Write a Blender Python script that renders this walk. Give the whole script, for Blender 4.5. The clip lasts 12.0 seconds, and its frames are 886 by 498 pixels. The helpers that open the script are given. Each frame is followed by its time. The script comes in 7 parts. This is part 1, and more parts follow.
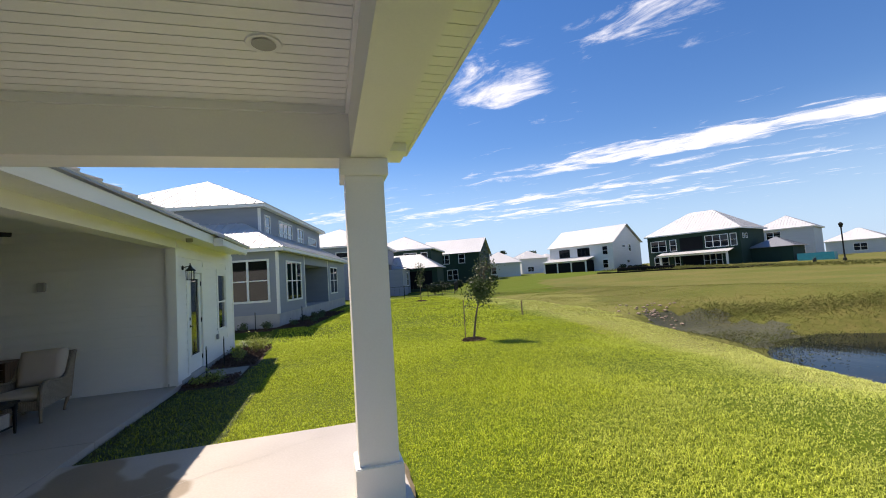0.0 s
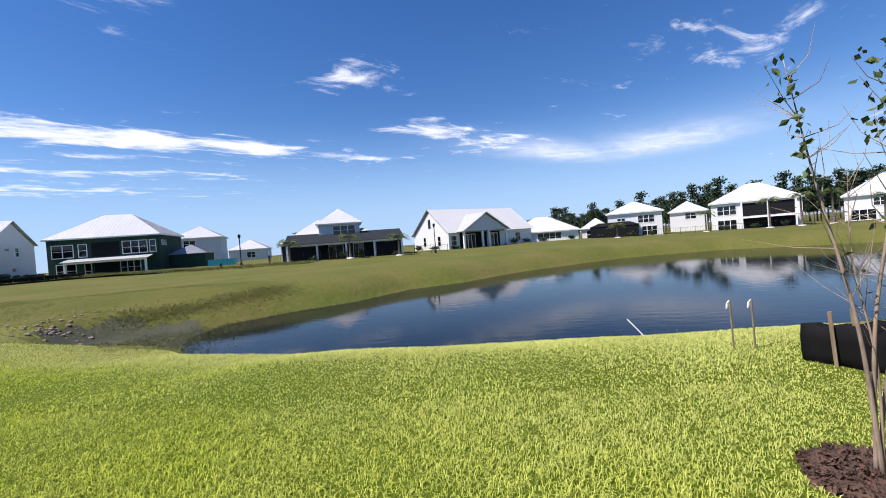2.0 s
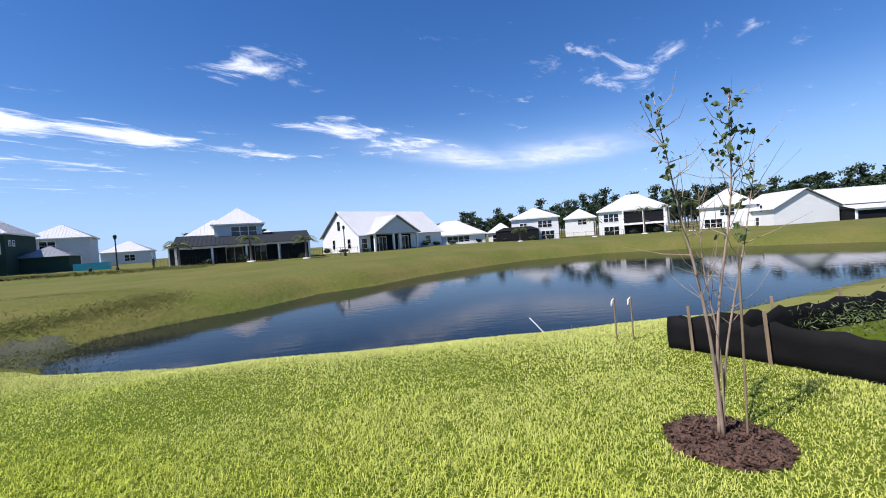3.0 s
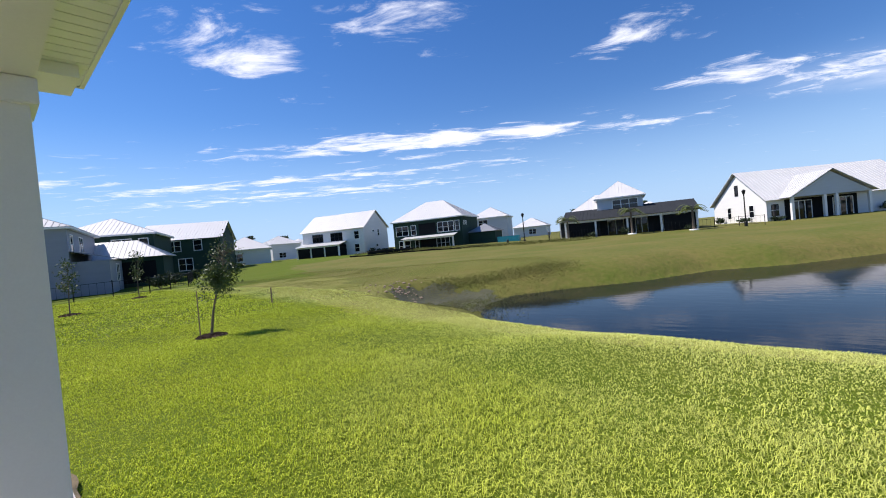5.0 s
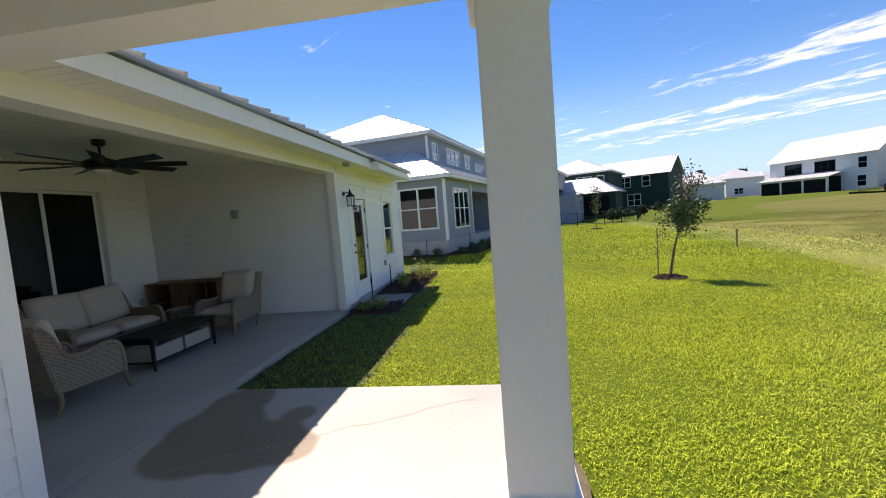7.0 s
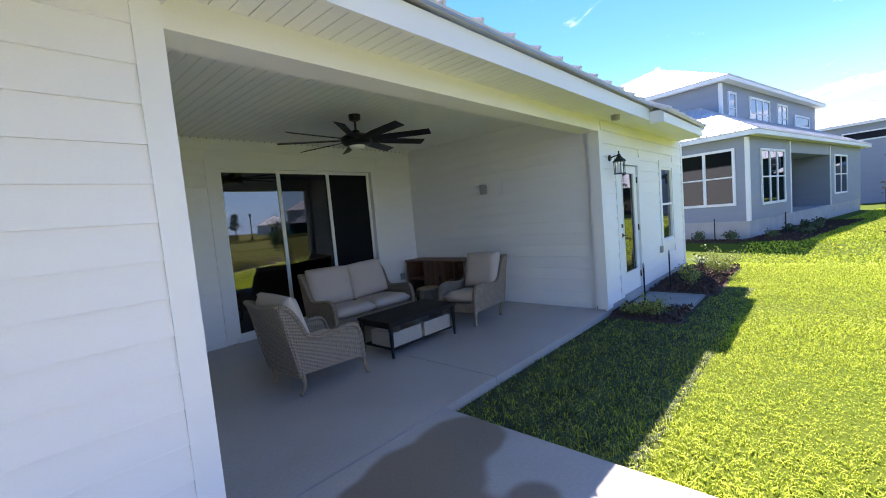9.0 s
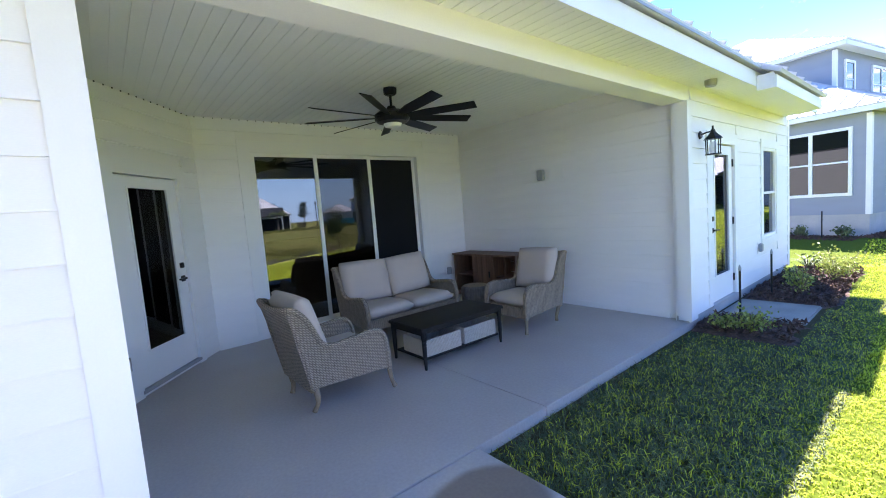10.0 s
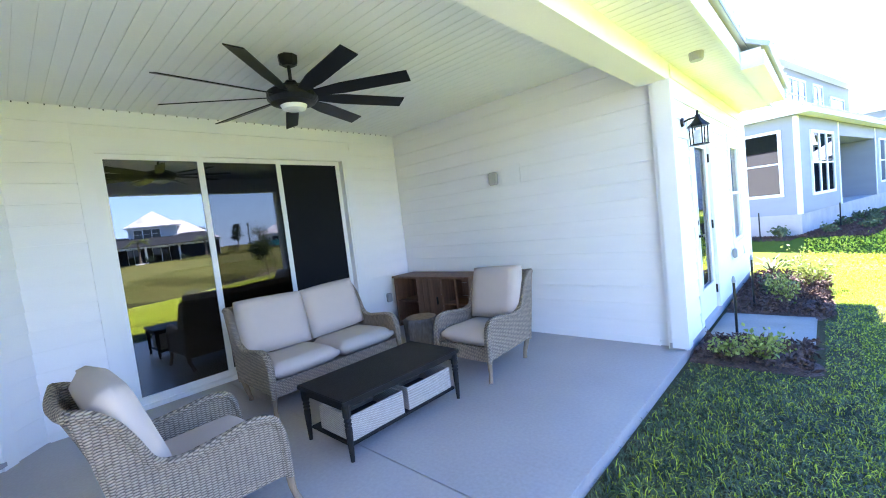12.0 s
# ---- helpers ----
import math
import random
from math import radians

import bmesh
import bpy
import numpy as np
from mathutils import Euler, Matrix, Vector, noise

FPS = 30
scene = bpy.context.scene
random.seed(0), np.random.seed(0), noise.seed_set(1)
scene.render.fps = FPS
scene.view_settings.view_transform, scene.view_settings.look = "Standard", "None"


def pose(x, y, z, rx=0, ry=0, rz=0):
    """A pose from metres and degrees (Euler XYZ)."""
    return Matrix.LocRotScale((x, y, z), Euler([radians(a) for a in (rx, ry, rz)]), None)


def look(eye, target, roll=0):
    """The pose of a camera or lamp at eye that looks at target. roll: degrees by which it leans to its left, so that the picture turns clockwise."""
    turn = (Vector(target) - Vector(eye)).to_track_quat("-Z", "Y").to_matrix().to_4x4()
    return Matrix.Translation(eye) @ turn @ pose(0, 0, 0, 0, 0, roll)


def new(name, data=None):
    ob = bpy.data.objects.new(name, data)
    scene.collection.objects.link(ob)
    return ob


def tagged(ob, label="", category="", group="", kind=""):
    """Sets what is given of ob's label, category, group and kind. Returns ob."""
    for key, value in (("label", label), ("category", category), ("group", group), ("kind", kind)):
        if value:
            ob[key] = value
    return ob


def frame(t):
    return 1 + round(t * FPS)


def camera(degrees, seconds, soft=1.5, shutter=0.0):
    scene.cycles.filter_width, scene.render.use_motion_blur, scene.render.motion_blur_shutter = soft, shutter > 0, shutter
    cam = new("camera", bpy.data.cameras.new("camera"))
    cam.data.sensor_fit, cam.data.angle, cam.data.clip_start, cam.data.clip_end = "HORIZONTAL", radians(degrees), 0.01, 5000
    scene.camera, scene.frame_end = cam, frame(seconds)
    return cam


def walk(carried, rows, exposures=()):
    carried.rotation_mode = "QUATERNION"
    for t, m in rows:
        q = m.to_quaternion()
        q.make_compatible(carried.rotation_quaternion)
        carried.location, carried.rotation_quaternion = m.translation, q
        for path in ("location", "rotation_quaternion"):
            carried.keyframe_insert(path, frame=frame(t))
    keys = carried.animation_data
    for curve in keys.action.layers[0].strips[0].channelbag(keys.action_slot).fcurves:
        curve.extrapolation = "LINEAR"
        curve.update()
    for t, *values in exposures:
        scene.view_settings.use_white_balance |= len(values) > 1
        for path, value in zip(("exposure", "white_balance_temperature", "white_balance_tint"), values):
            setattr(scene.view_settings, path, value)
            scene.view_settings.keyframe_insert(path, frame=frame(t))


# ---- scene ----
cam = camera(93.7, 12.0, soft=1.0)
PATH = [
    (0, (2.748, -5.231, 1.665), (3.28, -3.308, 1.798), -3.8),
    (0.5, (2.921, -5.219, 1.645), (4.1, -3.606, 1.73), -4.0),
    (1, (2.937, -5.306, 1.579), (4.579, -4.166, 1.62), -4.5),
    (1.5, (2.916, -5.295, 1.536), (4.816, -4.672, 1.536), -4.7),
    (2, (2.803, -5.219, 1.543), (4.796, -5.054, 1.511), -4.4),
    (2.5, (2.715, -5.188, 1.582), (4.707, -5.364, 1.533), -4.3),
    (2.7, (2.687, -5.172, 1.581), (4.667, -5.452, 1.527), -3.9),
    (4.5, (2.848, -5.081, 1.545), (4.729, -4.399, 1.533), -5.5),
    (5, (2.952, -4.979, 1.58), (4.444, -3.647, 1.547), -5.4),
    (5.5, (3.075, -4.803, 1.555), (4.016, -3.04, 1.473), -5.3),
    (6, (3.042, -4.531, 1.552), (3.548, -2.599, 1.44), -5.1),
    (6.5, (2.956, -4.204, 1.596), (3.089, -2.213, 1.465), -4.5),
    (7, (2.952, -3.775, 1.586), (2.665, -1.802, 1.432), -4.5),
    (7.5, (2.793, -3.378, 1.571), (2.139, -1.495, 1.405), -5.2),
    (9.5, (2.094, -2.013, 1.527), (0.624, -0.666, 1.366), -4.6),
    (10, (1.892, -1.701, 1.522), (0.348, -0.443, 1.34), -4.5),
    (10.5, (1.705, -1.498, 1.521), (0.14, -0.268, 1.323), -4.7),
    (11, (1.463, -1.335, 1.53), (-0.081, -0.078, 1.33), -5.3),
    (11.5, (1.276, -1.084, 1.499), (-0.199, 0.254, 1.314), -6.0),
    (12, (1.028, -0.829, 1.484), (-0.336, 0.628, 1.351), -6.6),
]
walk(cam, [(t, look(eye, target, roll)) for t, eye, target, roll in PATH], exposures=[(0.0, 0.72, 7100, 16), (0.5, 0.6, 6900, 16), (1.5, 0.55, 6500, 16), (2.7, 0.58, 6050, 16), (4.5, 0.58, 6150, 15), (6.5, 0.75, 7100, 18), (7.7, 1.15, 6700, 20), (9.5, 2.15, 6050, 25), (10.0, 2.55, 6000, 24), (10.5, 2.95, 5900, 24), (12.0, 3.6, 5850, 24)])

# ---- world and sun ----
SUN_EL, SUN_AZ = radians(56), (-0.44, 0.898)
world = bpy.data.worlds.new("sky_world")
scene.world = world
world.use_nodes = True
wn, wl = world.node_tree.nodes, world.node_tree.links
wn.clear()


def wnode(kind, **values):
    n = wn.new(kind)
    for k, v in values.items():
        n.inputs[k].default_value = v
    return n


def wmath(op, a, b=None):
    n = wn.new("ShaderNodeMath")
    n.operation = op
    for i, v in enumerate((a, b)):
        if v is None:
            continue
        if isinstance(v, (int, float)):
            n.inputs[i].default_value = v
        else:
            wl.new(v, n.inputs[i])
    return n.outputs[0]


sky = wn.new("ShaderNodeTexSky")
sky.sky_type, sky.sun_disc = "NISHITA", False
sky.sun_elevation, sky.sun_rotation = SUN_EL, math.atan2(SUN_AZ[0], SUN_AZ[1])
sky.air_density, sky.dust_density, sky.ozone_density = 1.0, 0.0, 3.0
# thin clouds, laid on a plane overhead: (along, across, half length, half width, weight)
tcw = wn.new("ShaderNodeTexCoord")
sep = wn.new("ShaderNodeSeparateXYZ")
wl.new(tcw.outputs["Generated"], sep.inputs[0])
up = wmath("MAXIMUM", sep.outputs[2], 0.03)
pu, pv = wmath("DIVIDE", sep.outputs[0], up), wmath("DIVIDE", sep.outputs[1], up)
along = wmath("SUBTRACT", wmath("MULTIPLY", pu, 0.697), wmath("MULTIPLY", pv, 0.717))
across = wmath("ADD", wmath("MULTIPLY", pu, 0.717), wmath("MULTIPLY", pv, 0.697))
comb = wn.new("ShaderNodeCombineXYZ")
wl.new(wmath("MULTIPLY", along, 0.55), comb.inputs[0])
wl.new(across, comb.inputs[1])
wisp = wnode("ShaderNodeTexNoise", Scale=3.6, Detail=12.0, Roughness=0.66, Distortion=0.5)
wl.new(comb.outputs[0], wisp.inputs["Vector"])
CLOUDS = [(0.3, 4.06, 2.2, 0.34, 0.98), (0.2, 4.75, 1.2, 0.25, 0.45), (-0.75, 2.05, 0.34, 0.3, 0.82), (0.0, 1.8, 0.3, 0.22, 0.55), (1.2, 2.16, 0.22, 0.26, 0.7),
          (2.4, 2.85, 0.5, 0.35, 0.75), (3.3, 3.0, 0.6, 0.4, 0.75), (2.8, 0.8, 0.5, 0.5, 0.45), (-1.4, 5.6, 2.2, 0.4, 0.62), (-3.0, 5.6, 1.7, 0.4, 0.65), (-2.0, 6.9, 3.5, 0.7, 0.6), (0.6, 5.5, 1.2, 0.4, 0.5), (-4.4, 4.6, 1.2, 0.5, 0.6)]


def bell(ca, cb, ra, rb, weight):
    da = wmath("POWER", wmath("ABSOLUTE", wmath("DIVIDE", wmath("SUBTRACT", along, ca), ra)), 2.0)
    db = wmath("POWER", wmath("ABSOLUTE", wmath("DIVIDE", wmath("SUBTRACT", across, cb), rb)), 2.0)
    return wmath("MULTIPLY", wmath("EXPONENT", wmath("MULTIPLY", wmath("ADD", da, db), -1.0)), weight)


total = bell(*CLOUDS[0])
for row in CLOUDS[1:]:
    total = wmath("MAXIMUM", total, bell(*row))
# a soft veil of high cloud
veil = wmath("MAXIMUM", bell(4.4, 3.0, 1.1, 0.35, 0.8), bell(5.3, 2.15, 0.75, 0.8, 0.8))
veil = wmath("MULTIPLY", veil, wmath("SUBTRACT", wmath("MULTIPLY", wisp.outputs[0], 2.0), 0.25))
dense = wn.new("ShaderNodeMapRange")
dense.interpolation_type = "SMOOTHSTEP"
dense.inputs["From Min"].default_value, dense.inputs["From Max"].default_value = 0.30, 0.95
wl.new(wmath("ADD", total, wmath("MULTIPLY", wmath("SUBTRACT", wisp.outputs[0], 0.5), 2.6)), dense.inputs[0])
hue = wnode("ShaderNodeHueSaturation", Hue=0.508, Saturation=1.28)
wl.new(sky.outputs[0], hue.inputs["Color"])
# pale haze low over the horizon
low = wn.new("ShaderNodeMapRange")
low.interpolation_type = "SMOOTHSTEP"
low.inputs["From Min"].default_value, low.inputs["From Max"].default_value = 0.0, 0.30
low.inputs["To Min"].default_value, low.inputs["To Max"].default_value = 0.85, 0.0
wl.new(sep.outputs[2], low.inputs[0])
haze = wn.new("ShaderNodeMix")
haze.data_type = "RGBA"
wl.new(low.outputs[0], haze.inputs[0])
wl.new(hue.outputs[0], haze.inputs[6])
haze.inputs[7].default_value = (3.2, 4.9, 7.3, 1)
mixc = wn.new("ShaderNodeMix")
mixc.data_type = "RGBA"
wl.new(wmath("MAXIMUM", wmath("MULTIPLY", dense.outputs[0], 0.9), veil), mixc.inputs[0])
wl.new(haze.outputs[2], mixc.inputs[6])
mixc.inputs[7].default_value = (8.6, 8.8, 9.3, 1)
bg = wnode("ShaderNodeBackground", Strength=0.088)
out = wn.new("ShaderNodeOutputWorld")
wl.new(bg.outputs[0], out.inputs[0])
wl.new(mixc.outputs[2], bg.inputs[0])

sun_data = bpy.data.lights.new("sun", "SUN")
sun_data.energy, sun_data.angle, sun_data.color = 4.9, radians(0.53), (1.0, 0.93, 0.82)
sun = new("sun", sun_data)
ce = math.cos(SUN_EL)
sun.matrix_world = look((SUN_AZ[0] * ce * 100, SUN_AZ[1] * ce * 100, math.sin(SUN_EL) * 100), (0, 0, 0))

# ---- materials ----
def mat(name, color, rough=0.6, metal=0.0, spread=0.12, scale=3.0, fine=60.0, bump=0.1, dist=0.004, second=None, stretch=(1, 1, 1), spec=0.5, rand=0.0):
    """A surface with colour variation at two scales and fine relief, in metres."""
    m = bpy.data.materials.new(name)
    m.use_nodes = True
    n, l = m.node_tree.nodes, m.node_tree.links
    b = n["Principled BSDF"]
    b.inputs["Roughness"].default_value, b.inputs["Metallic"].default_value = rough, metal
    b.inputs["Specular IOR Level"].default_value = spec
    tc = n.new("ShaderNodeTexCoord")
    mp = n.new("ShaderNodeMapping")
    mp.inputs["Scale"].default_value = stretch
    l.new(tc.outputs["Object"], mp.inputs[0])
    big, small = n.new("ShaderNodeTexNoise"), n.new("ShaderNodeTexNoise")
    big.inputs["Scale"].default_value, small.inputs["Scale"].default_value = scale, fine
    big.inputs["Detail"].default_value, small.inputs["Detail"].default_value = 4, 3
    for t in (big, small):
        l.new(mp.outputs[0], t.inputs["Vector"])
    add = n.new("ShaderNodeMath")
    add.operation = "MULTIPLY_ADD"
    add.inputs[1].default_value = 0.6
    l.new(big.outputs[0], add.inputs[0])
    sm = n.new("ShaderNodeMath")
    sm.operation = "MULTIPLY"
    sm.inputs[1].default_value = 0.4
    l.new(small.outputs[0], sm.inputs[0])
    l.new(sm.outputs[0], add.inputs[2])
    fac = add.outputs[0]
    if rand:
        info = n.new("ShaderNodeObjectInfo")
        r = n.new("ShaderNodeMath")
        r.operation, r.inputs[1].default_value = "MULTIPLY_ADD", rand
        l.new(info.outputs["Random"], r.inputs[0])
        l.new(fac, r.inputs[2])
        fac = r.outputs[0]
    ramp = n.new("ShaderNodeValToRGB")
    c = Vector(color)
    other = Vector(second) if second else c * (1 - 2 * spread)
    lo, hi = ramp.color_ramp.elements
    lo.position, hi.position = 0.3, 0.7
    lo.color, hi.color = (*other, 1), (*(c * (1 + spread * 0.5)), 1)
    l.new(fac, ramp.inputs[0])
    l.new(ramp.outputs[0], b.inputs["Base Color"])
    if bump:
        bp = n.new("ShaderNodeBump")
        bp.inputs["Strength"].default_value, bp.inputs["Distance"].default_value = bump, dist
        l.new(small.outputs[0], bp.inputs["Height"])
        l.new(bp.outputs[0], b.inputs["Normal"])
    return m


def glass(name, tint, rough=0.01):
    """Dark window glass: a real dielectric coat over the dim room behind it."""
    m = bpy.data.materials.new(name)
    m.use_nodes = True
    b = m.node_tree.nodes["Principled BSDF"]
    b.inputs["Base Color"].default_value = (*tint, 1)
    b.inputs["Roughness"].default_value = rough
    b.inputs["Specular IOR Level"].default_value = 1.0
    b.inputs["IOR"].default_value = 2.0
    return m


WHITE = mat("white_paint", (0.83, 0.82, 0.79), 0.55, spread=0.03, scale=1.2, fine=90, bump=0.05)
TRIM = mat("trim_paint", (0.82, 0.82, 0.80), 0.5, spread=0.02, scale=2, fine=120, bump=0.03)
SIDING = mat("white_siding_paint", (0.83, 0.82, 0.80), 0.55, spread=0.03, scale=1.5, fine=70, bump=0.12, dist=0.002, stretch=(1, 1, 4), rand=0.1)
VINYL = mat("white_vinyl_soffit", (0.83, 0.83, 0.80), 0.5, spread=0.03, scale=1.5, fine=80, bump=0.04)
CONCRETE = mat("smooth_concrete", (0.44, 0.41, 0.375), 0.38, spread=0.12, scale=0.9, fine=45, bump=0.18, dist=0.003, second=(0.35, 0.31, 0.275))
FOUNDATION = mat("grey_foundation", (0.45, 0.44, 0.42), 0.9, spread=0.12, scale=2, fine=60, bump=0.3)
METAL_ROOF = mat("white_metal_roof", (0.56, 0.56, 0.565), 0.42, 0.0, spread=0.04, scale=0.5, fine=8, bump=0.02)
GREY_ROOF = mat("grey_metal_roof", (0.30, 0.31, 0.33), 0.4, 0.3, spread=0.06, scale=0.5, fine=8, bump=0.02)
GREY_SIDING = mat("blue_grey_siding", (0.27, 0.30, 0.36), 0.6, spread=0.05, scale=0.8, fine=40, bump=0.08, stretch=(1, 1, 5))
WHITE_SIDING = mat("far_white_siding", (0.74, 0.74, 0.73), 0.6, spread=0.04, scale=0.5, fine=6, bump=0.05, stretch=(1, 1, 6))
PALE_GREY = mat("pale_grey_siding", (0.52, 0.56, 0.60), 0.6, spread=0.05, scale=0.5, fine=6, bump=0.05, stretch=(1, 1, 6))
GREEN_WRAP = mat("green_sheathing", (0.014, 0.045, 0.030), 0.85, spread=0.15, scale=0.6, fine=4, bump=0.05)
DARK_STONE = mat("dark_grey_siding", (0.032, 0.036, 0.042), 0.85, spec=0.08, spread=0.1, scale=0.6, fine=5, bump=0.05)
# for screens, and for the dark sheets that stand for shade in openings
SCREEN_AND_SHADE = mat("black_screen_and_shade", (0.014, 0.015, 0.017), 0.8, spec=0.08, spread=0.1, scale=2, fine=200, bump=0.1)
BLACK = mat("black_metal", (0.012, 0.012, 0.013), 0.4, 0.4, spread=0.1, scale=6, fine=120, bump=0.08)
GLASS = glass("dark_window_glass", (0.008, 0.009, 0.011))
FARGLASS = glass("far_window_glass", (0.007, 0.009, 0.012), 0.02)
FARGLASS.node_tree.nodes["Principled BSDF"].inputs["IOR"].default_value = 1.5
FARGLASS.node_tree.nodes["Principled BSDF"].inputs["Specular IOR Level"].default_value = 0.5
LAWN = mat("lawn_soil_and_turf", (0.060, 0.095, 0.005), 0.95, spread=0.2, scale=0.35, fine=14, bump=0.9, dist=0.03, second=(0.085, 0.105, 0.010), spec=0.1)
FIELD = mat("rough_olive_grass", (0.066, 0.088, 0.014), 0.95, spread=0.25, scale=0.22, fine=3.2, bump=0.9, dist=0.06, second=(0.150, 0.128, 0.042), spec=0.1)
MULCH = mat("dark_bark_mulch", (0.15, 0.082, 0.058), 0.9, rand=0.0, spread=0.4, scale=14, fine=60, bump=1.0, dist=0.03, second=(0.022, 0.014, 0.011))
BARK = mat("tree_bark", (0.20, 0.155, 0.115), 0.9, spread=0.3, scale=12, fine=70, bump=0.6, dist=0.006, stretch=(1, 1, 0.25))
YOUNG_BARK = mat("reddish_young_bark", (0.40, 0.30, 0.23), 0.85, spread=0.3, scale=9, fine=60, bump=0.4, dist=0.003, stretch=(1, 1, 0.25))
STAKE = mat("weathered_wood_stake", (0.30, 0.22, 0.14), 0.8, spread=0.25, scale=6, fine=50, bump=0.4, stretch=(4, 4, 0.4))
BLADES = mat("grass_blades", (0.43, 0.56, 0.012), 0.6, spread=0.3, scale=0.6, fine=25, bump=0, second=(0.56, 0.63, 0.035), spec=0.15)
LEAF = mat("tree_leaves", (0.07, 0.115, 0.025), 0.55, spread=0.4, scale=3, fine=20, bump=0)
SHRUB = mat("shrub_leaves", (0.27, 0.32, 0.07), 0.5, spread=0.4, scale=6, fine=30, bump=0)
PINE = mat("pine_foliage", (0.035, 0.065, 0.022), 0.8, spread=0.4, scale=0.5, fine=3, bump=0)
PALM = mat("palm_frond", (0.13, 0.17, 0.03), 0.6, spread=0.4, scale=2, fine=10, bump=0)


def wicker(name, color, dark, stakes=40.0):
    """Woven strands: rows that pass over and under upright stakes."""
    m = bpy.data.materials.new(name)
    m.use_nodes = True
    n, l = m.node_tree.nodes, m.node_tree.links
    b = n["Principled BSDF"]
    b.inputs["Roughness"].default_value = 0.7

    def calc(op, x, y=None):
        k = n.new("ShaderNodeMath")
        k.operation = op
        for i, v in enumerate((x, y)):
            if isinstance(v, (int, float)):
                k.inputs[i].default_value = v
            elif v is not None:
                l.new(v, k.inputs[i])
        return k.outputs[0]

    tc, sp = n.new("ShaderNodeTexCoord"), n.new("ShaderNodeSeparateXYZ")
    l.new(tc.outputs["Object"], sp.inputs[0])
    u = calc("ADD", sp.outputs[0], sp.outputs[1])
    stake = calc("FLOOR", calc("MULTIPLY", u, stakes))
    shift = calc("MULTIPLY", calc("MODULO", calc("ABSOLUTE", stake), 2.0), math.pi)
    rows = calc("SINE", calc("ADD", calc("MULTIPLY", sp.outputs[2], math.tau / 0.013), shift))
    bulge = calc("ABSOLUTE", calc("SINE", calc("MULTIPLY", u, stakes * math.pi)))
    weave = calc("MULTIPLY", calc("ADD", calc("MULTIPLY", rows, 0.5), 0.5), calc("ADD", calc("MULTIPLY", bulge, 0.6), 0.4))
    nz = n.new("ShaderNodeTexNoise")
    nz.inputs["Scale"].default_value = 30
    l.new(tc.outputs["Object"], nz.inputs["Vector"])
    ramp = n.new("ShaderNodeValToRGB")
    lo, hi = ramp.color_ramp.elements
    lo.position, hi.position, lo.color, hi.color = 0.1, 0.75, (*dark, 1), (*color, 1)
    l.new(calc("ADD", calc("MULTIPLY", weave, 0.75), calc("MULTIPLY", nz.outputs[0], 0.4)), ramp.inputs[0])
    l.new(ramp.outputs[0], b.inputs["Base Color"])
    bp = n.new("ShaderNodeBump")
    bp.inputs["Strength"].default_value, bp.inputs["Distance"].default_value = 0.9, 0.006
    l.new(weave, bp.inputs["Height"])
    l.new(bp.outputs[0], b.inputs["Normal"])
    return m


WICKER = wicker("grey_beige_wicker", (0.43, 0.345, 0.255), (0.060, 0.043, 0.028))
PALE_WICKER = wicker("pale_wicker", (0.58, 0.52, 0.44), (0.30, 0.26, 0.21), 95.0)
CUSHION = mat("beige_canvas", (0.52, 0.44, 0.375), 0.85, spread=0.04, scale=4, fine=400, bump=0.25, dist=0.001)
DARK_WOOD = mat("black_stained_wood", (0.014, 0.012, 0.011), 0.6, spec=0.22, spread=0.25, scale=3, fine=60, bump=0.2, stretch=(8, 0.6, 4))
BROWN_WOOD = mat("brown_stained_wood", (0.20, 0.105, 0.06), 0.55, spread=0.3, scale=4, fine=60, bump=0.3, stretch=(6, 6, 0.5))
STUMP = mat("grey_log_bark", (0.19, 0.165, 0.14), 0.9, spread=0.35, scale=7, fine=50, bump=0.9, dist=0.012, stretch=(1, 1, 0.3))
PLASTIC = mat("grey_plastic", (0.35, 0.35, 0.34), 0.5, spread=0.05, bump=0.05)
SILT = mat("black_silt_fabric", (0.008, 0.008, 0.009), 0.8, spec=0.15, spread=0.25, scale=2, fine=80, bump=0.5, dist=0.01)
SAND = mat("pale_sandy_soil", (0.50, 0.42, 0.33), 0.95, spread=0.2, scale=1.5, fine=30, bump=0.7, dist=0.02)
ROCK = mat("pale_rubble_stone", (0.33, 0.25, 0.19), 0.9, spread=0.35, scale=3, fine=30, bump=0.6, dist=0.02, rand=0.2)
ROOM = mat("darkened_room_wall", (0.10, 0.10, 0.10), 0.9, spread=0.05, bump=0.02)
REED = mat("reed_and_weed", (0.13, 0.16, 0.035), 0.7, spec=0.1, spread=0.35, scale=2, fine=15, bump=0, second=(0.19, 0.16, 0.06))
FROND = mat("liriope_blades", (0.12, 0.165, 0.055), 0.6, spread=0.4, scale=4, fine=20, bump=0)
BLUE = mat("blue_tarpaulin", (0.03, 0.08, 0.35), 0.6, spread=0.2, scale=4, fine=20, bump=0.4)
TEAL = mat("turquoise_panel", (0.02, 0.30, 0.38), 0.5, spread=0.1, bump=0.05)

PANE = bpy.data.materials.new("tinted_pane_glass")
PANE.use_nodes = True
pb = PANE.node_tree.nodes["Principled BSDF"]
pb.inputs["Base Color"].default_value = (0.20, 0.22, 0.23, 1)
pb.inputs["Roughness"].default_value, pb.inputs["IOR"].default_value, pb.inputs["Transmission Weight"].default_value = 0.0, 2.1, 1.0

